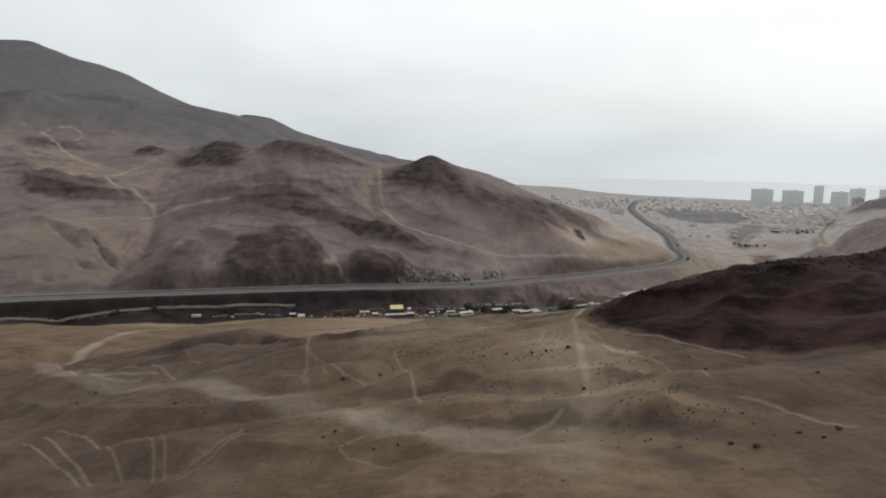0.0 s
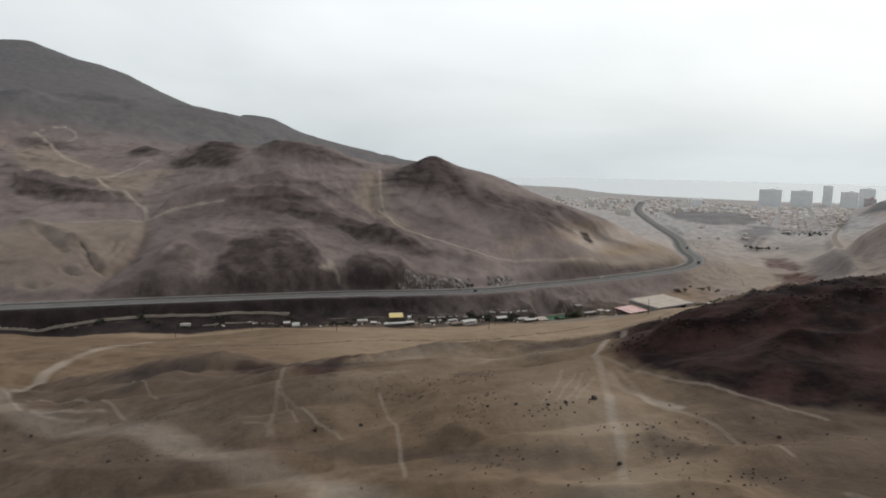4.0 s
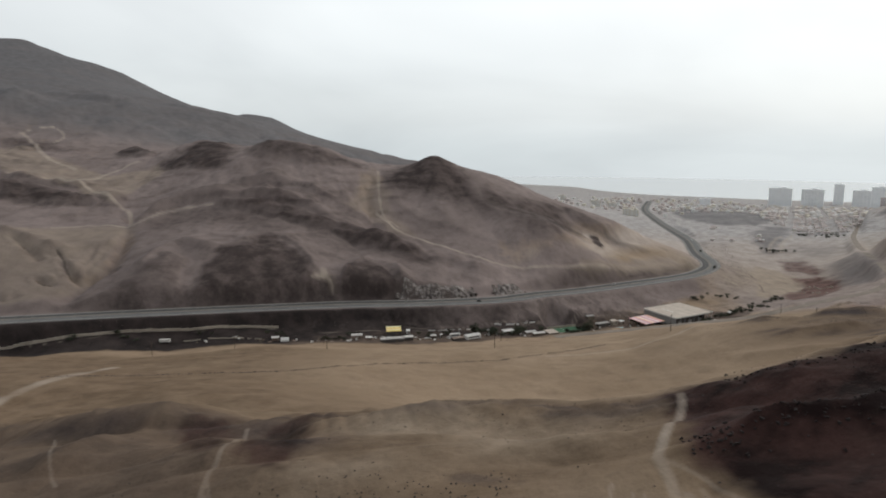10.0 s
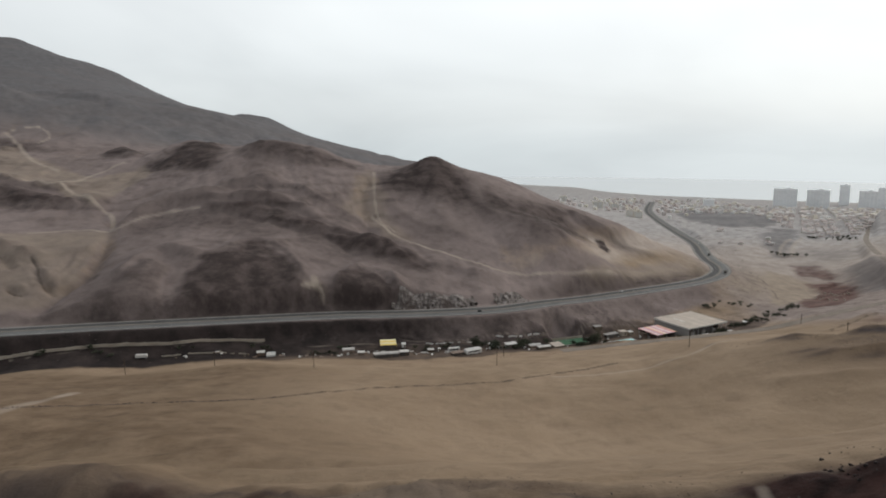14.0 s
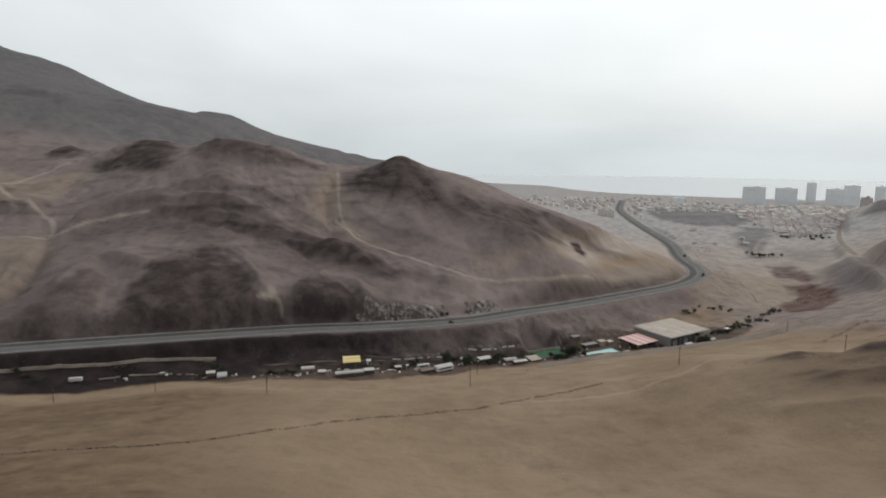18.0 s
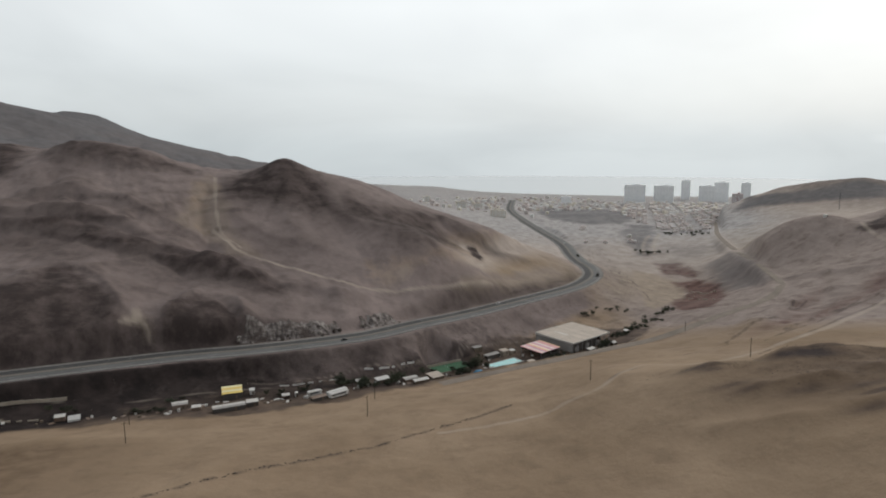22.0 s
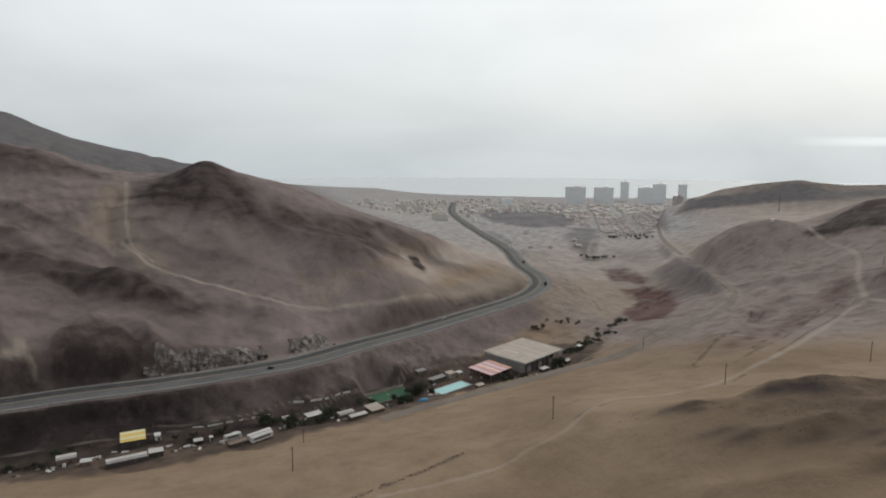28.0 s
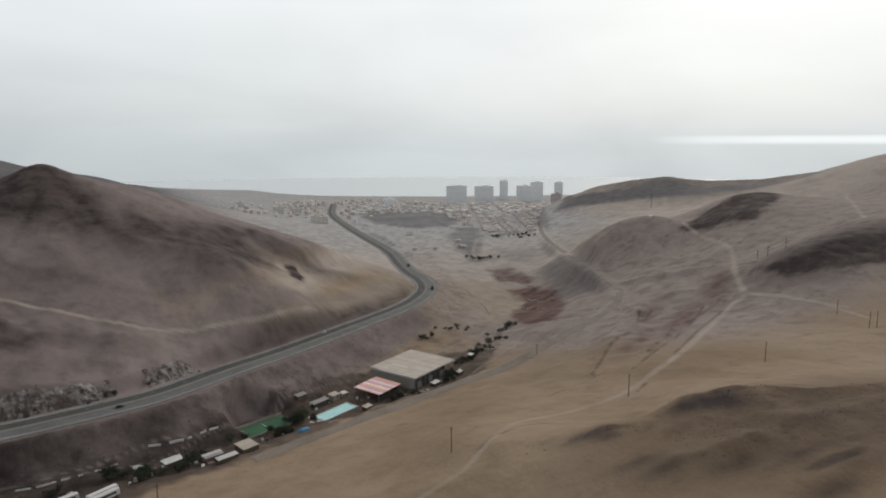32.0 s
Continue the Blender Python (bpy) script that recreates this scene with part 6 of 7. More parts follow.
# ---- shrubs and trees along the creek ----
def tree_parts(seed, height, spread):
    rng = random.Random(seed)
    wood, leaves = bmesh.new(), bmesh.new()

    def limb(a, b, r0, r1):
        d = b - a
        m = Matrix.Translation((a + b) / 2) @ d.to_track_quat("Z", "Y").to_matrix().to_4x4()
        bmesh.ops.create_cone(wood, cap_ends=True, segments=6, radius1=r0, radius2=r1, depth=d.length, matrix=m)

    top = Vector((rng.uniform(-0.2, 0.2), rng.uniform(-0.2, 0.2), height * 0.5))
    limb(Vector((0, 0, -0.5)), top, 0.16, 0.09)
    verts, faces = [], []
    for _ in range(11):
        a = rng.uniform(0, math.tau)
        end = Vector((math.cos(a) * spread * rng.uniform(0.3, 0.95), math.sin(a) * spread * rng.uniform(0.3, 0.95), height * rng.uniform(0.4, 0.95)))
        limb(top * rng.uniform(0.45, 1.0), end, 0.07, 0.02)
        for _ in range(62):
            p = end + Vector((rng.gauss(0, 1), rng.gauss(0, 1), rng.gauss(0, 0.7))) * spread * 0.24
            u = Vector((rng.gauss(0, 1), rng.gauss(0, 1), rng.gauss(0, 1))).normalized() * rng.uniform(0.12, 0.26)
            w = u.orthogonal().normalized() * u.length * 0.6
            i = len(verts)
            verts += [p - u, p + w, p + u, p - w]
            faces.append((i, i + 1, i + 2, i + 3))
    vs = [leaves.verts.new(v) for v in verts]
    for f in faces:
        leaves.faces.new([vs[i] for i in f])
    return wood, leaves


TREES = []
for seed, (hh, sp) in enumerate(((3.4, 2.2), (4.6, 2.4), (2.3, 1.9))):
    wood, leaves = tree_parts(seed + 3, hh, sp)
    t = thing("tree" if hh > 3 else "shrub", "dusty dark green tree by the dry creek" if hh > 3 else "low dusty dark shrub by the dry creek", "tree" if hh > 3 else "shrub", 24 + 6 * seed, 584 + seed, None, 0, "trees along the creek")
    part("trunk", wood, BARK, t)
    part("crown", leaves, LEAF, t, "dense dusty foliage")
    TREES.append(t)


LARGE = ((24, 586), (37, 583), (55, 589), (109, 634), (120, 645), (240, 679))


def plant_trees():
    rng = random.Random(11)
    spots = [(24, 586, 4, 4), (37, 583, 4, 4), (55, 589, 4, 3), (109, 634, 7, 9), (80, 622, 4, 3), (120, 645, 4, 5), (231, 671, 6, 6), (240, 679, 5, 5), (172, 681, 4, 3), (195, 660, 6, 4), (186, 656, 5, 3),
             (48, 584, 5, 4), (62, 599, 5, 3), (-80, 565, 8, 4), (-95, 566, 8, 3), (-15, 580, 6, 3), (2, 584, 6, 3), (-70, 580, 8, 3), (132, 652, 6, 5), (255, 700, 8, 5), (280, 715, 10, 4), (300, 735, 12, 5), (205, 660, 5, 3)]
    spots += [(-130, 575, 10, 4), (-180, 565, 12, 3), (-230, 548, 14, 4), (-270, 538, 14, 4), (330, 765, 14, 5), (90, 625, 5, 3), (265, 705, 10, 9), (290, 722, 10, 8), (315, 745, 10, 7), (345, 772, 12, 6), (300, 790, 16, 8), (262, 770, 14, 6)]
    for x, y, r, n in spots:
        for _ in range(n):
            px, py = x + rng.gauss(0, r * 0.5), y + rng.gauss(0, 1.6)
            m = pose(px, py, ground_at(px, py), 0, 0, rng.uniform(0, 360)) @ Matrix.Diagonal((1, 1, 1, 1))
            o = copy_thing(rng.choice(TREES), m)
            s = rng.uniform(0.65, 1.15) * (1.7 if (x, y) in LARGE else 1.0)
            o.scale = (s, s, s * rng.uniform(0.8, 1.1))


plant_trees()


# ---- wooden poles on the plain ----
def build_pole(x, y, h=10.0, turn=0.0):
    p = thing("utility_pole", "dark weathered wooden utility pole with a short crossarm", "utility pole", x, y, None, turn, "utility poles on the plain")
    part("shaft", rod(0, 0, -1.0, h + 1.0, 0.20, 0.14, 10), WOOD, p)
    part("crossarm", block(0, 0, h - 0.9, 2.0, 0.12, 0.14), WOOD, p)
    for xx in (-0.85, 0, 0.85):
        part("insulator", rod(xx, 0, h - 0.78, 0.22, 0.06, 0.04, 8), GREY_SHEET, p)
    return p


for px, py, ph in ((-197, 508.7, 10), (-139.5, 504.5, 10), (-75, 487, 10), (32.5, 502, 11), (141, 484, 11), (236, 494, 10.5), (317, 487.6, 10.5), (442.8, 534.8, 10), (418.5, 499.3, 10), (421.6, 497.0, 10), (288.5, 644.2, 8),
                   (40.4, 549.5, 7), (-86.7, 538.5, 7), (513.3, 652.7, 8), (512.1, 642.2, 8), (520, 632, 8)):
    build_pole(px, py, ph, 20)

def build_mast(label, x, y, h):
    """A slim lattice mast: three legs, rings of braces and a short aerial."""
    m = thing("radio_mast", label, "mast", x, y, None, 15, "masts on the ridges")
    foot = [(1.1 * math.cos(a), 1.1 * math.sin(a)) for a in (0.0, math.tau / 3, 2 * math.tau / 3)]

    def bar(name, a, b, r):
        bm = bmesh.new()
        a, b = Vector(a), Vector(b)
        bmesh.ops.create_cone(bm, cap_ends=True, segments=5, radius1=r, radius2=r, depth=(b - a).length, matrix=Matrix.Translation((a + b) / 2) @ (b - a).to_track_quat("Z", "Y").to_matrix().to_4x4())
        part(name, bm, STEEL_DARK, m)

    for fx, fy in foot:
        bar("leg", (fx, fy, -0.5), (fx * 0.4, fy * 0.4, h), 0.14)
    for k in range(8):
        z0, z1 = h * k / 8, h * (k + 1) / 8
        t0, t1 = 1 - 0.6 * k / 8, 1 - 0.6 * (k + 1) / 8
        for i in range(3):
            (ax, ay), (bx, by) = foot[i], foot[(i + 1) % 3]
            bar("brace", (ax * t0, ay * t0, z0), (bx * t1, by * t1, z1), 0.07)
    part("aerial", rod(0, 0, h - 0.5, 4.0, 0.08, 0.04, 6), STEEL_DARK, m)


STEEL_DARK = simple("dull_mast_steel", (0.10, 0.10, 0.11), 0.6, 0.4, vary=0.2)
build_mast("slim dark lattice mast on the far hillside", 852, 1137, 26.0)
build_shed("tiny white hut on the bare spur", 592, 863, 20, 4.0, 3.2, 2.6, (WHITE,), WHITE, name="hut")
# ---- rock cuts beside the highway ----
def cliff_material():
    """Pale broken rock with dark upright fractures and brown stains."""
    m = simple("broken_cliff_rock", (0.34, 0.31, 0.285), 0.95, vary=0.3, bump=0.3)
    n, link = m.node_tree.nodes, m.node_tree.links
    geo, squash = n.new("ShaderNodeNewGeometry"), n.new("ShaderNodeVectorMath")
    squash.operation = "MULTIPLY"
    squash.inputs[1].default_value = (1.0, 1.0, 0.3)
    link.new(geo.outputs["Position"], squash.inputs[0])
    stain, ramp = n.new("ShaderNodeTexNoise"), n.new("ShaderNodeValToRGB")
    stain.inputs["Scale"].default_value, stain.inputs["Detail"].default_value, stain.inputs["Roughness"].default_value = 0.3, 8, 0.7
    link.new(squash.outputs[0], stain.inputs["Vector"])
    ramp.color_ramp.elements[0].position, ramp.color_ramp.elements[0].color = 0.41, (0.070, 0.058, 0.054, 1)
    ramp.color_ramp.elements[1].position, ramp.color_ramp.elements[1].color = 0.66, (0.36, 0.325, 0.305, 1)
    e = ramp.color_ramp.elements.new(0.50)
    e.color = (0.165, 0.142, 0.130, 1)
    link.new(stain.outputs[0], ramp.inputs[0])
    dirt, cover, fall = n.new("ShaderNodeTexNoise"), n.new("ShaderNodeMix"), n.new("ShaderNodeMapRange")
    dirt.inputs["Scale"].default_value, dirt.inputs["Detail"].default_value = 0.11, 5
    link.new(geo.outputs["Position"], dirt.inputs["Vector"])
    fall.inputs["From Min"].default_value, fall.inputs["From Max"].default_value = 0.5, 0.66
    link.new(dirt.outputs[0], fall.inputs["Value"])
    cover.data_type = "RGBA"
    cover.inputs[7].default_value = (0.085, 0.066, 0.058, 1)
    link.new(fall.outputs[0], cover.inputs[0])
    link.new(ramp.outputs[0], cover.inputs[6])
    link.new(cover.outputs[2], n["Principled BSDF"].inputs["Base Color"])
    return m


CLIFF = cliff_material()
ROCK_RUDDY = simple("dark_reddish_rock", (0.030, 0.020, 0.018), 0.95, vary=0.35, scale=1.5, bump=0.1)
ROCK_BROWN = simple("brown_rubble", (0.11, 0.085, 0.07), 0.95, vary=0.4)


def fine_columns(cols, seed):
    """Columns set between the given ones, each pushed in or out a little."""
    out = []
    for a, b in zip(cols[:-1], cols[1:]):
        for k in range(4):
            t = k / 4
            col = []
            for u, v in zip(a, b):
                q = Vector(u) * (1 - t) + Vector(v) * t
                q.y += 1.1 * noise.voronoi(q * 0.55, distance_metric="DISTANCE")[0][0] + 0.35 * noise.noise(q * 1.7)
                col.append(q)
            out.append(col)
    out.append([Vector(u) + Vector((0, 1.1 * noise.voronoi(Vector(u) * 0.55, distance_metric="DISTANCE")[0][0] + 0.35 * noise.noise(Vector(u) * 1.7), 0)) for u in cols[-1]])
    return out


def build_outcrop(label, x0, x1, height, seed):
    rng = random.Random(seed)
    pts = [(p, s) for p, s in zip(HIGHWAY_FINE, side_ways(HIGHWAY_FINE)) if x0 <= p[0] <= x1 and p[1] < 760]
    o = thing("rock_outcrop", label, "rock", pts[0][0][0], pts[0][0][1], 0.0)
    o.location = (0, 0, 0)
    # the broken face itself, in panels
    n, rows = len(pts), 18
    grid = []
    for i, (p, s) in enumerate(pts):
        col = []
        back = [ground_at(p[0] + off * s[0], p[1] + off * s[1]) for off in (-23.0, -26.0)]
        ends = min(1.0, 0.35 + 0.16 * min(i, n - 1 - i))
        crown = max(height * 0.7, min(back[0] - p[2] + 0.2, height * (0.85 + 0.3 * noise.noise(Vector((p[0] * 0.07, p[1] * 0.07, seed)))))) * ends
        for j in range(rows):
            f = min(1.0, j / (rows - 4))
            at = Vector((p[0] * 0.32, p[1] * 0.32, f * height * 0.12))
            rough = noise.voronoi(at, distance_metric="DISTANCE")[0][0] * 1.8 + noise.noise(at * 2.3) * 0.8
            off = -13.6 - f * 4.0 - rough * (0.3 + f)
            z = p[2] - 0.4 + f * crown
            if j > rows - 4:
                over = (j - rows + 4) / 3
                off -= 5.5 * over
                z = z * (1 - over) + (back[1] - 0.4) * over
            col.append((p[0] + off * s[0], p[1] + off * s[1], z - 0.3 * rough * f))
        grid.append(col)
    for a in range(0, n - 1, 4):
        b = min(a + 4, n - 1)
        bm = bmesh.new()
        vs = [[bm.verts.new(v) for v in col] for col in fine_columns(grid[a:b + 1], seed + a)]
        for c0, c1 in zip(vs[:-1], vs[1:]):
            for k in range(rows - 1):
                bm.faces.new((c0[k], c1[k], c1[k + 1], c0[k + 1]))
        part("rock_face", bm, CLIFF, o)
    for p, s in pts:
        for row in range(4):
            if rng.random() < 0.75 + 0.05 * row:
                continue
            off = -13.4 - row * 1.9 - rng.uniform(0, 1.4)
            h = height * row / 5
            x, y = p[0] + off * s[0] + rng.uniform(-1, 1), p[1] + off * s[1]
            bm = stone_mesh(rng, rng.uniform(0.7, 1.9), rng.uniform(0.8, 1.4), 18)
            bmesh.ops.translate(bm, verts=bm.verts, vec=(x, y, p[2] + h))
            part("rock", bm, ROCK_PALE if rng.random() < 0.7 else ROCK_DARK, o)


build_outcrop("pale grey rock face cut beside the highway", -42, 36, 10.0, 1)
build_outcrop("smaller pale rock face above the highway", 50, 84, 7.0, 2)


# ---- loose stones ----
def scatter(name, label, mat, spots, size, seed, flat=0.7):
    """Many small stones as one mesh."""
    rng = random.Random(seed)
    shapes = []
    for _ in range(6):
        bm = stone_mesh(rng, 1.0, flat, 10)
        bm.verts.ensure_lookup_table()
        bm.verts.index_update()
        shapes.append((np.array([v.co[:] for v in bm.verts]), [[v.index for v in f.verts] for f in bm.faces]))
        bm.free()
    xs, ys = np.array([s[0] for s in spots]), np.array([s[1] for s in spots])
    zs = land_height(xs, ys)
    verts, faces, base = [], [], 0
    for x, y, z in zip(xs, ys, zs):
        v, f = shapes[rng.randrange(6)]
        k = rng.uniform(*size)
        a = rng.uniform(0, math.tau)
        turned = np.c_[v[:, 0] * math.cos(a) - v[:, 1] * math.sin(a), v[:, 0] * math.sin(a) + v[:, 1] * math.cos(a), v[:, 2]] * k
        verts.append(turned + (x, y, z + 0.25 * k))
        faces += [[i + base for i in face] for face in f]
        base += len(v)
    me = bpy.data.meshes.new(name)
    me.from_pydata(np.vstack(verts).tolist(), [], faces)
    me.materials.append(mat)
    return tagged(new(name, me), label, "stones", kind="stuff")


def stone_spots():
    rng = random.Random(5)
    near, hill, bank, rocks = [], [], [], []
    groups = [(20, 134, 6, 2), (10, 141, 8, 2), (31, 112, 5, 4), (36, 106, 6, 5), (30, 92, 8, 3), (36, 84, 9, 3), (-58, 152, 10, 3), (-90, 182, 8, 4), (-22, 150, 6, 3), (40, 120, 8, 8), (48, 112, 8, 6), (5, 120, 10, 4), (-10, 166, 12, 5)]
    for x, y, a, b in groups:
        near += [(x + rng.gauss(0, a * 0.6), y + rng.gauss(0, b * 0.6)) for _ in range(12)]
    for x, y in ((-5, 159), (3, 157), (9, 146), (18, 133), (30, 123), (32, 116), (-59, 176), (-54, 147), (3, 138), (-12, 168), (5, 162), (38, 90), (26, 96), (36, 102), (10, 120), (7, 109)):
        near += [(x + rng.gauss(0, 4.5), y + rng.gauss(0, 2.2)) for _ in range(26)]
    near += [(rng.uniform(-110, 90), rng.uniform(75, 225)) for _ in range(260)]
    for _ in range(620):
        c = rng.choice(NEAR_CREST[5:])
        hill.append((c[0] + rng.uniform(-12, 12), c[1] + rng.gauss(-6, 9)))
    for line, count, wide in ((NEAR_CREST[10:], 420, 1.6), ([(34, 158), (46, 161), (58, 159), (72, 162), (90, 161), (115, 166)], 420, 1.8)):
        path = curve_through([(c[0], c[1]) for c in line], 0.5)
        for _ in range(count):
            q = path[rng.randrange(len(path))]
            rocks.append((q[0] + rng.gauss(0, 0.8), q[1] - 0.8 + rng.gauss(0, wide)))
    for _ in range(2600):
        i = rng.randrange(20, len(HIGHWAY_FINE) // 2)
        p, s = HIGHWAY_FINE[i], side_ways(HIGHWAY_FINE)[i]
        if p[0] < -40 and rng.random() < 0.85:
            continue
        off = rng.uniform(14, 52)
        bank.append((p[0] + off * s[0], p[1] + off * s[1]))
    return near, hill, bank, rocks


near_spots, crest_spots, bank_spots, rock_spots = stone_spots()
scatter("dark_stones", "scattered dark stones and dry tufts on the sand", ROCK_DARK, near_spots, (0.07, 0.26), 21)
scatter("crest_stones", "dark rubble along the near crest", ROCK_DARK, crest_spots, (0.05, 0.17), 22)
scatter("crest_rocks", "broken dark rocks along the brow of the near hill", ROCK_RUDDY, rock_spots, (0.1, 0.46), 27, 0.7)
scatter("bank_stones", "brown rubble on the embankment", ROCK_BROWN, bank_spots, (0.15, 0.6), 23)
plain_spots = []
stone_rng = random.Random(6)
for bx, by, bn in ((178, 440, 60), (230, 430, 90), (160, 455, 30), (240, 400, 80), (95, 565, 25), (60, 560, 20), (130, 575, 25), (200, 410, 60), (270, 420, 60)):
    plain_spots += [(bx + stone_rng.gauss(0, 16), by + stone_rng.gauss(0, 7)) for _ in range(bn)]
scatter("plain_stones", "dark stones and dry tufts on the plain", ROCK_DARK, plain_spots, (0.12, 0.34), 24)
knoll_spots = []
for line, count in (([(209, 441), (218, 438), (227, 436), (238, 433), (246, 430)], 90), ([(172, 441), (180, 438), (190, 435)], 50), ([(224, 402), (240, 399), (262, 394)], 60), ([(180, 408), (194, 404), (207, 401)], 50), ([(252, 420), (270, 413), (290, 405)], 50)):
    path = curve_through(line, 1.0)
    knoll_spots += [(q[0] + stone_rng.gauss(0, 2.0), q[1] - 1.0 + stone_rng.gauss(0, 2.2)) for q in (path[stone_rng.randrange(len(path))] for _ in range(count // 2))]
scatter("knoll_stones", "dark broken rock along the tops of low knolls", ROCK_BROWN, knoll_spots, (0.1, 0.32), 26, 0.5)
tuft_line = curve_through(FURROW, 1.4)
scatter("tuft_row", "row of dry tufts along an old furrow", ROCK_BROWN, [(p[0] + stone_rng.gauss(0, 0.5), p[1] + stone_rng.gauss(0, 0.6)) for p in tuft_line], (0.25, 0.65), 25, 0.5)

for bx, by, bs in ((-96, 179, 0.5), (-97, 171, 0.5), (-60, 145, 0.5), (-52, 143, 0.35), (-50, 136, 0.35), (-19, 114, 0.4), (-21, 113, 0.3), (-11, 103, 0.3), (-7, 102, 0.3), (-23, 150.5, 0.4), (47, 116, 0.35), (62, 123, 0.35), (68, 125, 0.4), (59, 102, 0.35),
                   (42, 90, 0.35), (40, 81, 0.5), (47, 84, 0.35), (49, 82, 0.35), (52, 84, 0.5), (25, 114, 0.4), (26, 134.5, 0.6), (18.5, 134.5, 0.4), (13.7, 139, 0.4), (-23, 150, 0.5), (37.7, 83.2, 0.4), (9, 141, 0.35), (21.3, 134.3, 0.4), (-14.4, 150.3, 0.5)):
    boulder_rng = random.Random(int(bx * 10))
    bo = tagged(part("boulder", stone_mesh(boulder_rng, bs, 0.75, 22), ROCK_DARK), "lone dark boulder on the sandy slope", "boulder", "boulders on the near slope")
    bo.location = (bx, by, ground_at(bx, by) + bs * 0.3)

# ---- guard rail on the valley side ----
rail = thing("guard_rail", "galvanised steel guard rail along the highway", "guard rail", 0, 0, 0.0)
rail_line = HIGHWAY_FINE[(HIGHWAY_FINE[:, 0] > -320) & (HIGHWAY_FINE[:, 1] < 1150)]
part("rail", strip(rail_line, [(12.1, 0.5), (12.16, 0.62), (12.1, 0.74), (12.04, 0.62)], True), STEEL, rail)
rail_posts = bmesh.new()
for rp, rs in list(zip(rail_line, side_ways(rail_line))):
    add_box(rail_posts, rp[0] + 12.22 * rs[0], rp[1] + 12.22 * rs[1], rp[2] - 0.4, 0.12, 0.12, 1.1)
tagged(part("post_run", rail_posts, STEEL, rail), kind="stuff")

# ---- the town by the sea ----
# concrete and glazing are set nearly white; the sea haze is in these colours
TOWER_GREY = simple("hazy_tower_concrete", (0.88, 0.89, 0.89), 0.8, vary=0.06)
TOWER_BAND = simple("hazy_glazing", (0.74, 0.77, 0.79), 0.5, vary=0.15)
TOWER_RED = simple("red_brick_tower", (0.42, 0.33, 0.32), 0.85, vary=0.15)
HOUSE_PAINTS = [simple("house_paint", c, 0.9, vary=0.2) for c in ((0.66, 0.60, 0.57), (0.62, 0.52, 0.49), (0.70, 0.66, 0.64), (0.60, 0.53, 0.50), (0.66, 0.60, 0.51))]
HOUSE_ROOFS = [simple("house_roof", c, 0.9, vary=0.25) for c in ((0.50, 0.43, 0.40), (0.55, 0.52, 0.50), (0.50, 0.41, 0.38))]


def build_tower(label, x, y, turn, sx, sy, floors, wall, band, z=None):
    t = thing("apartment_tower", label, "apartment tower", x, y, (ground_at(x, y) if z is None else z) - 2, turn, "towers by the sea")
    h = floors * 3.0 + 2
    part("body", block(0, 0, 0, sx, sy, h), wall, t)
    for i in range(floors):
        part("window_band", block(0, -sy / 2 - 0.05, 3.2 + i * 3.0, sx - 2.0, 0.25, 1.3), band, t)
    n = max(2, int(sx / 9))
    for i in range(n + 1):
        part("pier", block(-sx / 2 + 0.6 + i * (sx - 1.2) / n, -sy / 2 - 0.3, 0, 1.2, 0.7, h), wall, t)
    part("parapet", block(0, 0, h, sx + 0.4, sy + 0.4, 1.1), wall, t)
    part("lift_house", block(sx * 0.1, 0, h + 1.1, sx * 0.25, sy * 0.5, 3.2), wall, t)
    return t


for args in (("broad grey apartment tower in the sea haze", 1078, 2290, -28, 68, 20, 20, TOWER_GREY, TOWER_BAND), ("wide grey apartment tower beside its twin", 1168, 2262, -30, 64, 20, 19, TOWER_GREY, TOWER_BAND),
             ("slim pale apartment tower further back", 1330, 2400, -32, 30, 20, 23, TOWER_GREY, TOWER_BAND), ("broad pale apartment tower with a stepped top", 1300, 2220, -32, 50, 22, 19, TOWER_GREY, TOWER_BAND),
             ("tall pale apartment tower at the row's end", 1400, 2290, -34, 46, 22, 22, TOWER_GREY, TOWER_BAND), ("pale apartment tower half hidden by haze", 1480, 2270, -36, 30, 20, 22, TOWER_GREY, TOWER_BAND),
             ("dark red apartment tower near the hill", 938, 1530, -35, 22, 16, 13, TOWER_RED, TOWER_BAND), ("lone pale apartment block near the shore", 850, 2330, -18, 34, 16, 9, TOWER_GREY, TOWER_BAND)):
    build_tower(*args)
for args in (("ochre apartment block beside the highway", 425, 2040, -8, 26, 12, 6), ("ochre apartment block on the slope", 470, 2030, -8, 22, 12, 5), ("pale block of flats by the road", 445, 1700, -10, 20, 11, 5),
             ("ochre block of flats near the road", 418, 1668, -10, 16, 10, 5), ("grey block of flats near the shore", 380, 2360, -5, 24, 12, 5)):
    build_tower(*args, HOUSE_PAINTS[4], TOWER_BAND)


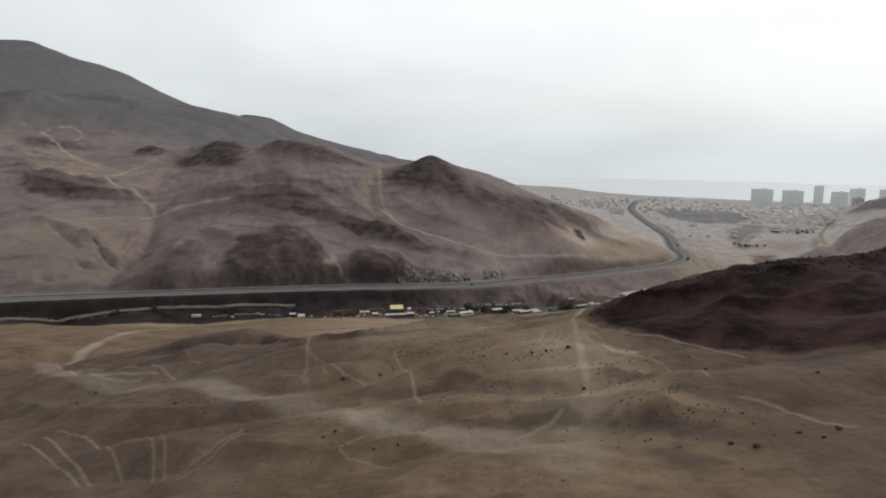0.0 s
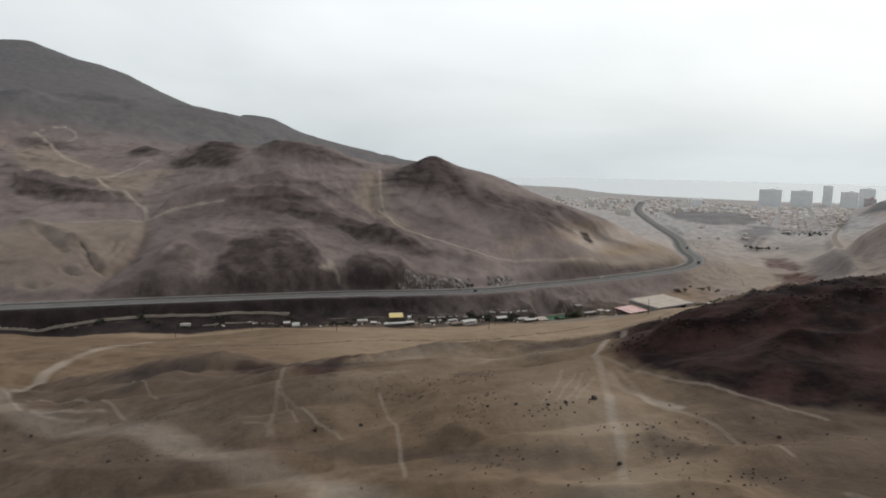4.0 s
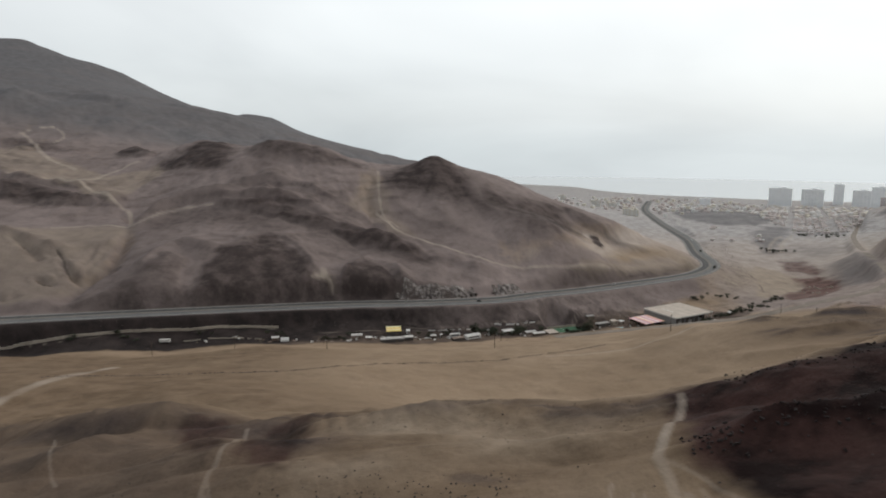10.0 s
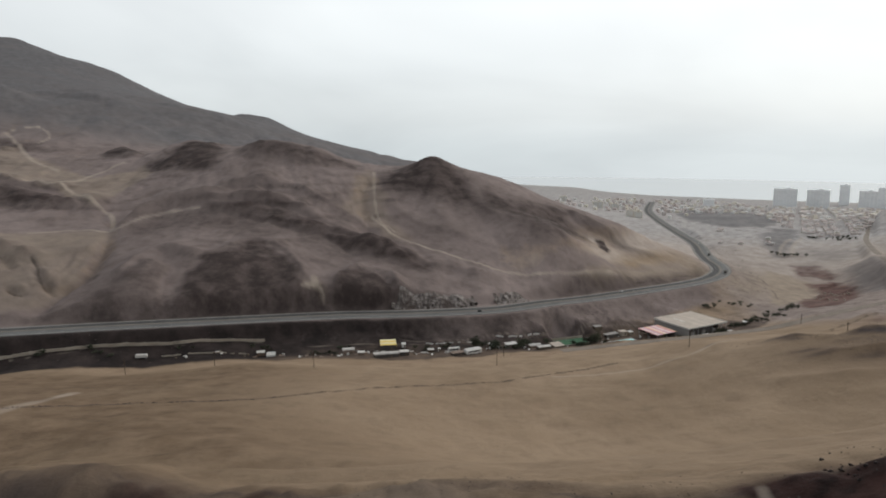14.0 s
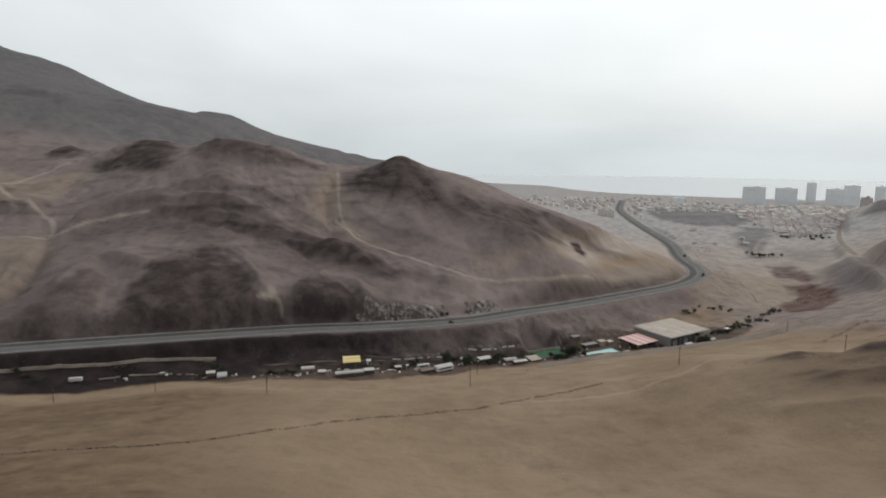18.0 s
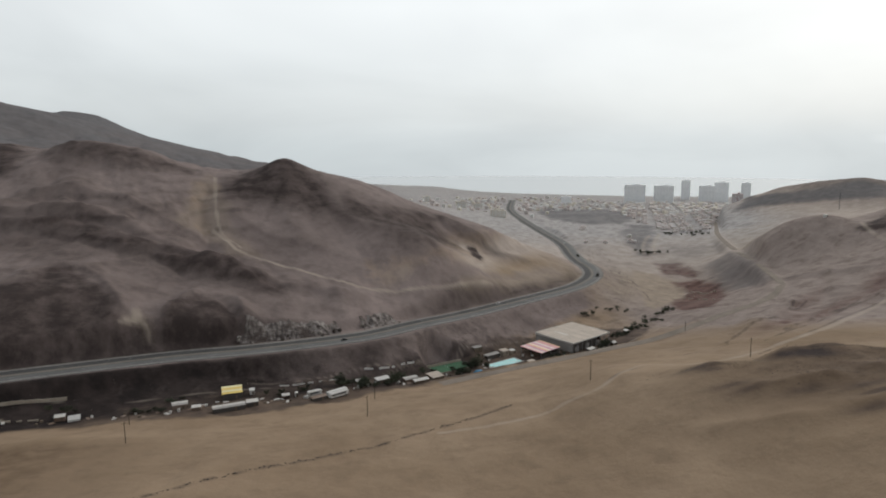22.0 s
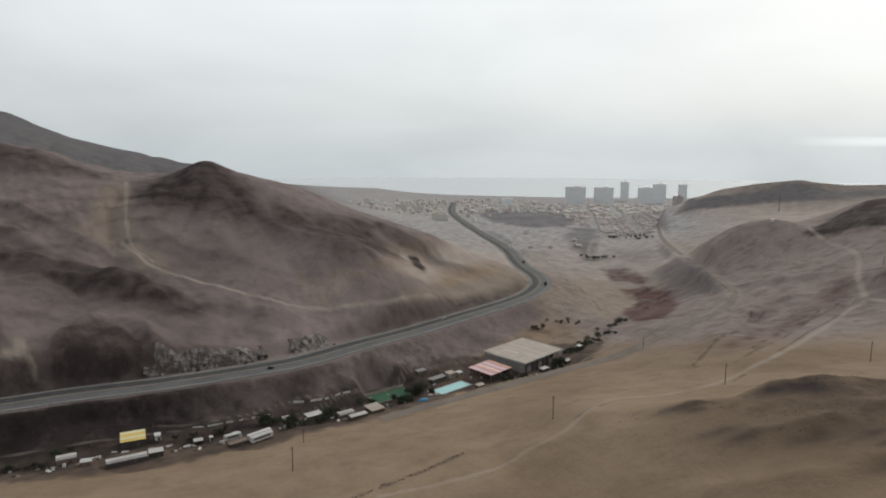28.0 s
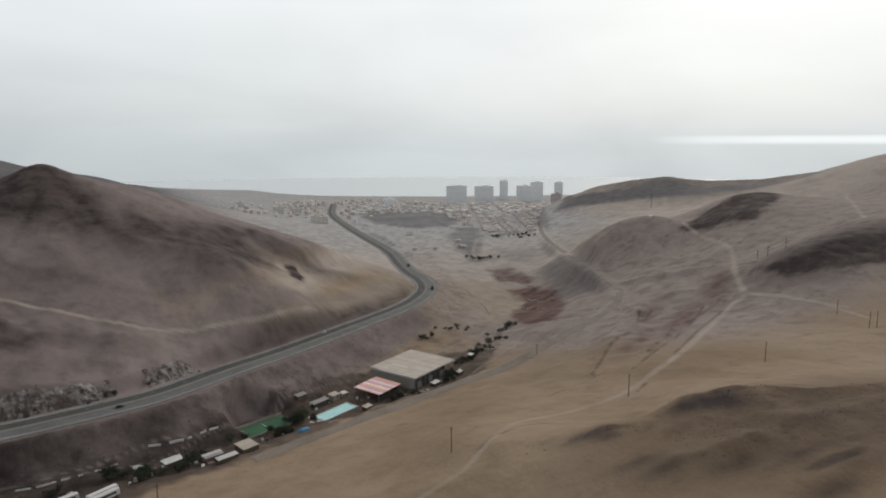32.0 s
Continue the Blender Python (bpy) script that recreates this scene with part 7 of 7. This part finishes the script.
def house_model(k):
    rng = random.Random(40 + k)
    w, d, h = rng.uniform(7, 10), rng.uniform(7, 11), rng.choice((3.0, 3.2, 5.6))
    o = thing("house", "small plain town house with pale walls", "house", 820, 1500, None, 0, "town houses")
    part("wall", block(0, 0, -2.5, w, d, h + 2.5), HOUSE_PAINTS[k % 5], o)
    if k % 2:
        part("roof", block(0, 0, h, w + 0.5, d + 0.5, 0.25), HOUSE_ROOFS[k % 3], o)
        part("water_tank", rod(w * 0.25, d * 0.2, h + 0.25, 1.2, 0.6, 0.55, 10), TOWER_BAND, o)
    else:
        bm = bmesh.new()
        ridge = [bm.verts.new((0, s * (d / 2 + 0.3), h + 1.6)) for s in (-1, 1)]
        eave = [[bm.verts.new((q * (w / 2 + 0.3), s * (d / 2 + 0.3), h)) for s in (-1, 1)] for q in (-1, 1)]
        bm.faces.new((eave[0][0], eave[0][1], ridge[1], ridge[0]))
        bm.faces.new((ridge[0], ridge[1], eave[1][1], eave[1][0]))
        bm.faces.new((eave[0][0], ridge[0], eave[1][0]))
        bm.faces.new((eave[0][1], eave[1][1], ridge[1]))
        bm.faces.new((eave[0][0], eave[1][0], eave[1][1], eave[0][1]))
        bmesh.ops.recalc_face_normals(bm, faces=bm.faces)
        part("roof", bm, HOUSE_ROOFS[k % 3], o)
    for i in (-1, 1):
        part("window", block(i * w * 0.25, -d / 2 - 0.03, 1.1, 1.4, 0.1, 1.1), TOWER_BAND, o)
    part("door", block(0, -d / 2 - 0.03, 0, 0.95, 0.1, 2.0), PLANK, o)
    return o


def build_town():
    rng = random.Random(17)
    models = [house_model(k) for k in range(6)]
    spots = []
    # rows of houses along streets that run down to the sea
    turn = radians(-27)
    ux, uy = math.cos(turn), math.sin(turn)
    for row in range(-6, 62):
        for col in range(-20, 30):
            u, v = col * 12.5 + (18 if col % 6 == 0 else 0), row * 15.5 + (6 if row % 2 else 0)
            x, y = 800 + u * ux - v * uy, 1330 + u * uy + v * ux
            if y > 2350 or x < 560 + 0.02 * y:
                continue
            lo, hi = np.interp(y, [1240, 1330, 1500, 1800, 2350], [640, 655, 700, 790, 900]), np.interp(y, [1240, 1330, 1500, 1800, 2350], [690, 745, 880, 1200, 1500])
            if lo < x < hi and rng.random() < 0.86:
                spots.append((x + rng.uniform(-1.5, 1.5), y + rng.uniform(-1.5, 1.5)))
    for _ in range(70):
        spots.append((rng.uniform(330, 620), rng.uniform(1750, 2500)))
    for _ in range(420):
        spots.append((rng.uniform(520, 1000), rng.uniform(1950, 2600)))
    for _ in range(10):
        spots.append((rng.uniform(420, 560), rng.uniform(1150, 1600)))
    road_x = np.interp([s[1] for s in spots], HIGHWAY_LINE[150:, 1], HIGHWAY_LINE[150:, 0])
    spots = [s for s, rx in zip(spots, road_x) if abs(s[0] - rx) > 26]
    spots.sort(key=lambda s: s[1])
    heights = land_height(np.array([s[0] for s in spots]), np.array([s[1] for s in spots]))
    for (x, y), z in list(zip(spots, heights))[6:290]:
        copy_thing(rng.choice(models), pose(x, y, float(z), 0, 0, -27 + rng.choice((0, 90)) + rng.uniform(-3, 3)))
    for model, (x, y), z in zip(models, spots, heights):
        model.matrix_basis = pose(x, y, float(z), 0, 0, -27)
    base = 0
    verts, faces = [], []
    for (x, y), z in list(zip(spots, heights))[290:]:
        w, d, h, a = rng.uniform(7, 11), rng.uniform(8, 12), rng.choice((3, 3, 6, 9)), turn + rng.uniform(-0.1, 0.1)
        for hz in (-3, h):
            for sx, sy in ((-1, -1), (1, -1), (1, 1), (-1, 1)):
                verts.append((x + sx * w / 2 * math.cos(a) - sy * d / 2 * math.sin(a), y + sx * w / 2 * math.sin(a) + sy * d / 2 * math.cos(a), z + hz))
        faces += [(base + 4, base + 5, base + 6, base + 7)] + [(base + i, base + (i + 1) % 4, base + 4 + (i + 1) % 4, base + 4 + i) for i in range(4)]
        base += 8
    me = bpy.data.meshes.new("far_houses")
    me.from_pydata(verts, [], faces)
    me.materials.append(house_mix())
    tagged(new("far_houses", me), "dense low town houses fading towards the shore", "houses", kind="stuff")


def house_mix():
    m = simple("far_house_walls", (0.50, 0.44, 0.39), 0.9, vary=0.2)
    n, link = m.node_tree.nodes, m.node_tree.links
    geo, ramp = n.new("ShaderNodeNewGeometry"), n.new("ShaderNodeValToRGB")
    ramp.color_ramp.interpolation = "CONSTANT"
    for i, c in enumerate(((0.64, 0.61, 0.58), (0.54, 0.46, 0.43), (0.68, 0.67, 0.65), (0.50, 0.45, 0.43), (0.64, 0.59, 0.50))):
        e = ramp.color_ramp.elements[i] if i < 2 else ramp.color_ramp.elements.new(0.2 * i)
        e.position, e.color = 0.2 * i, (*c, 1)
    link.new(geo.outputs["Random Per Island"], ramp.inputs[0])
    link.new(ramp.outputs[0], n["Principled BSDF"].inputs["Base Color"])
    return m


build_town()

far_rng = random.Random(23)
for fx, fy, fn, fr in ((502, 1090, 9, 9), (640, 1284, 8, 10), (664, 1256, 9, 10), (656, 1218, 6, 6), (488, 1100, 5, 6)):
    for _ in range(fn):
        tx, ty = fx + far_rng.gauss(0, fr), fy + far_rng.gauss(0, 4)
        far_tree = copy_thing(TREES[1], pose(tx, ty, ground_at(tx, ty), 0, 0, far_rng.uniform(0, 360)))
        far_tree.scale = (1.0, 1.0, 1.0)
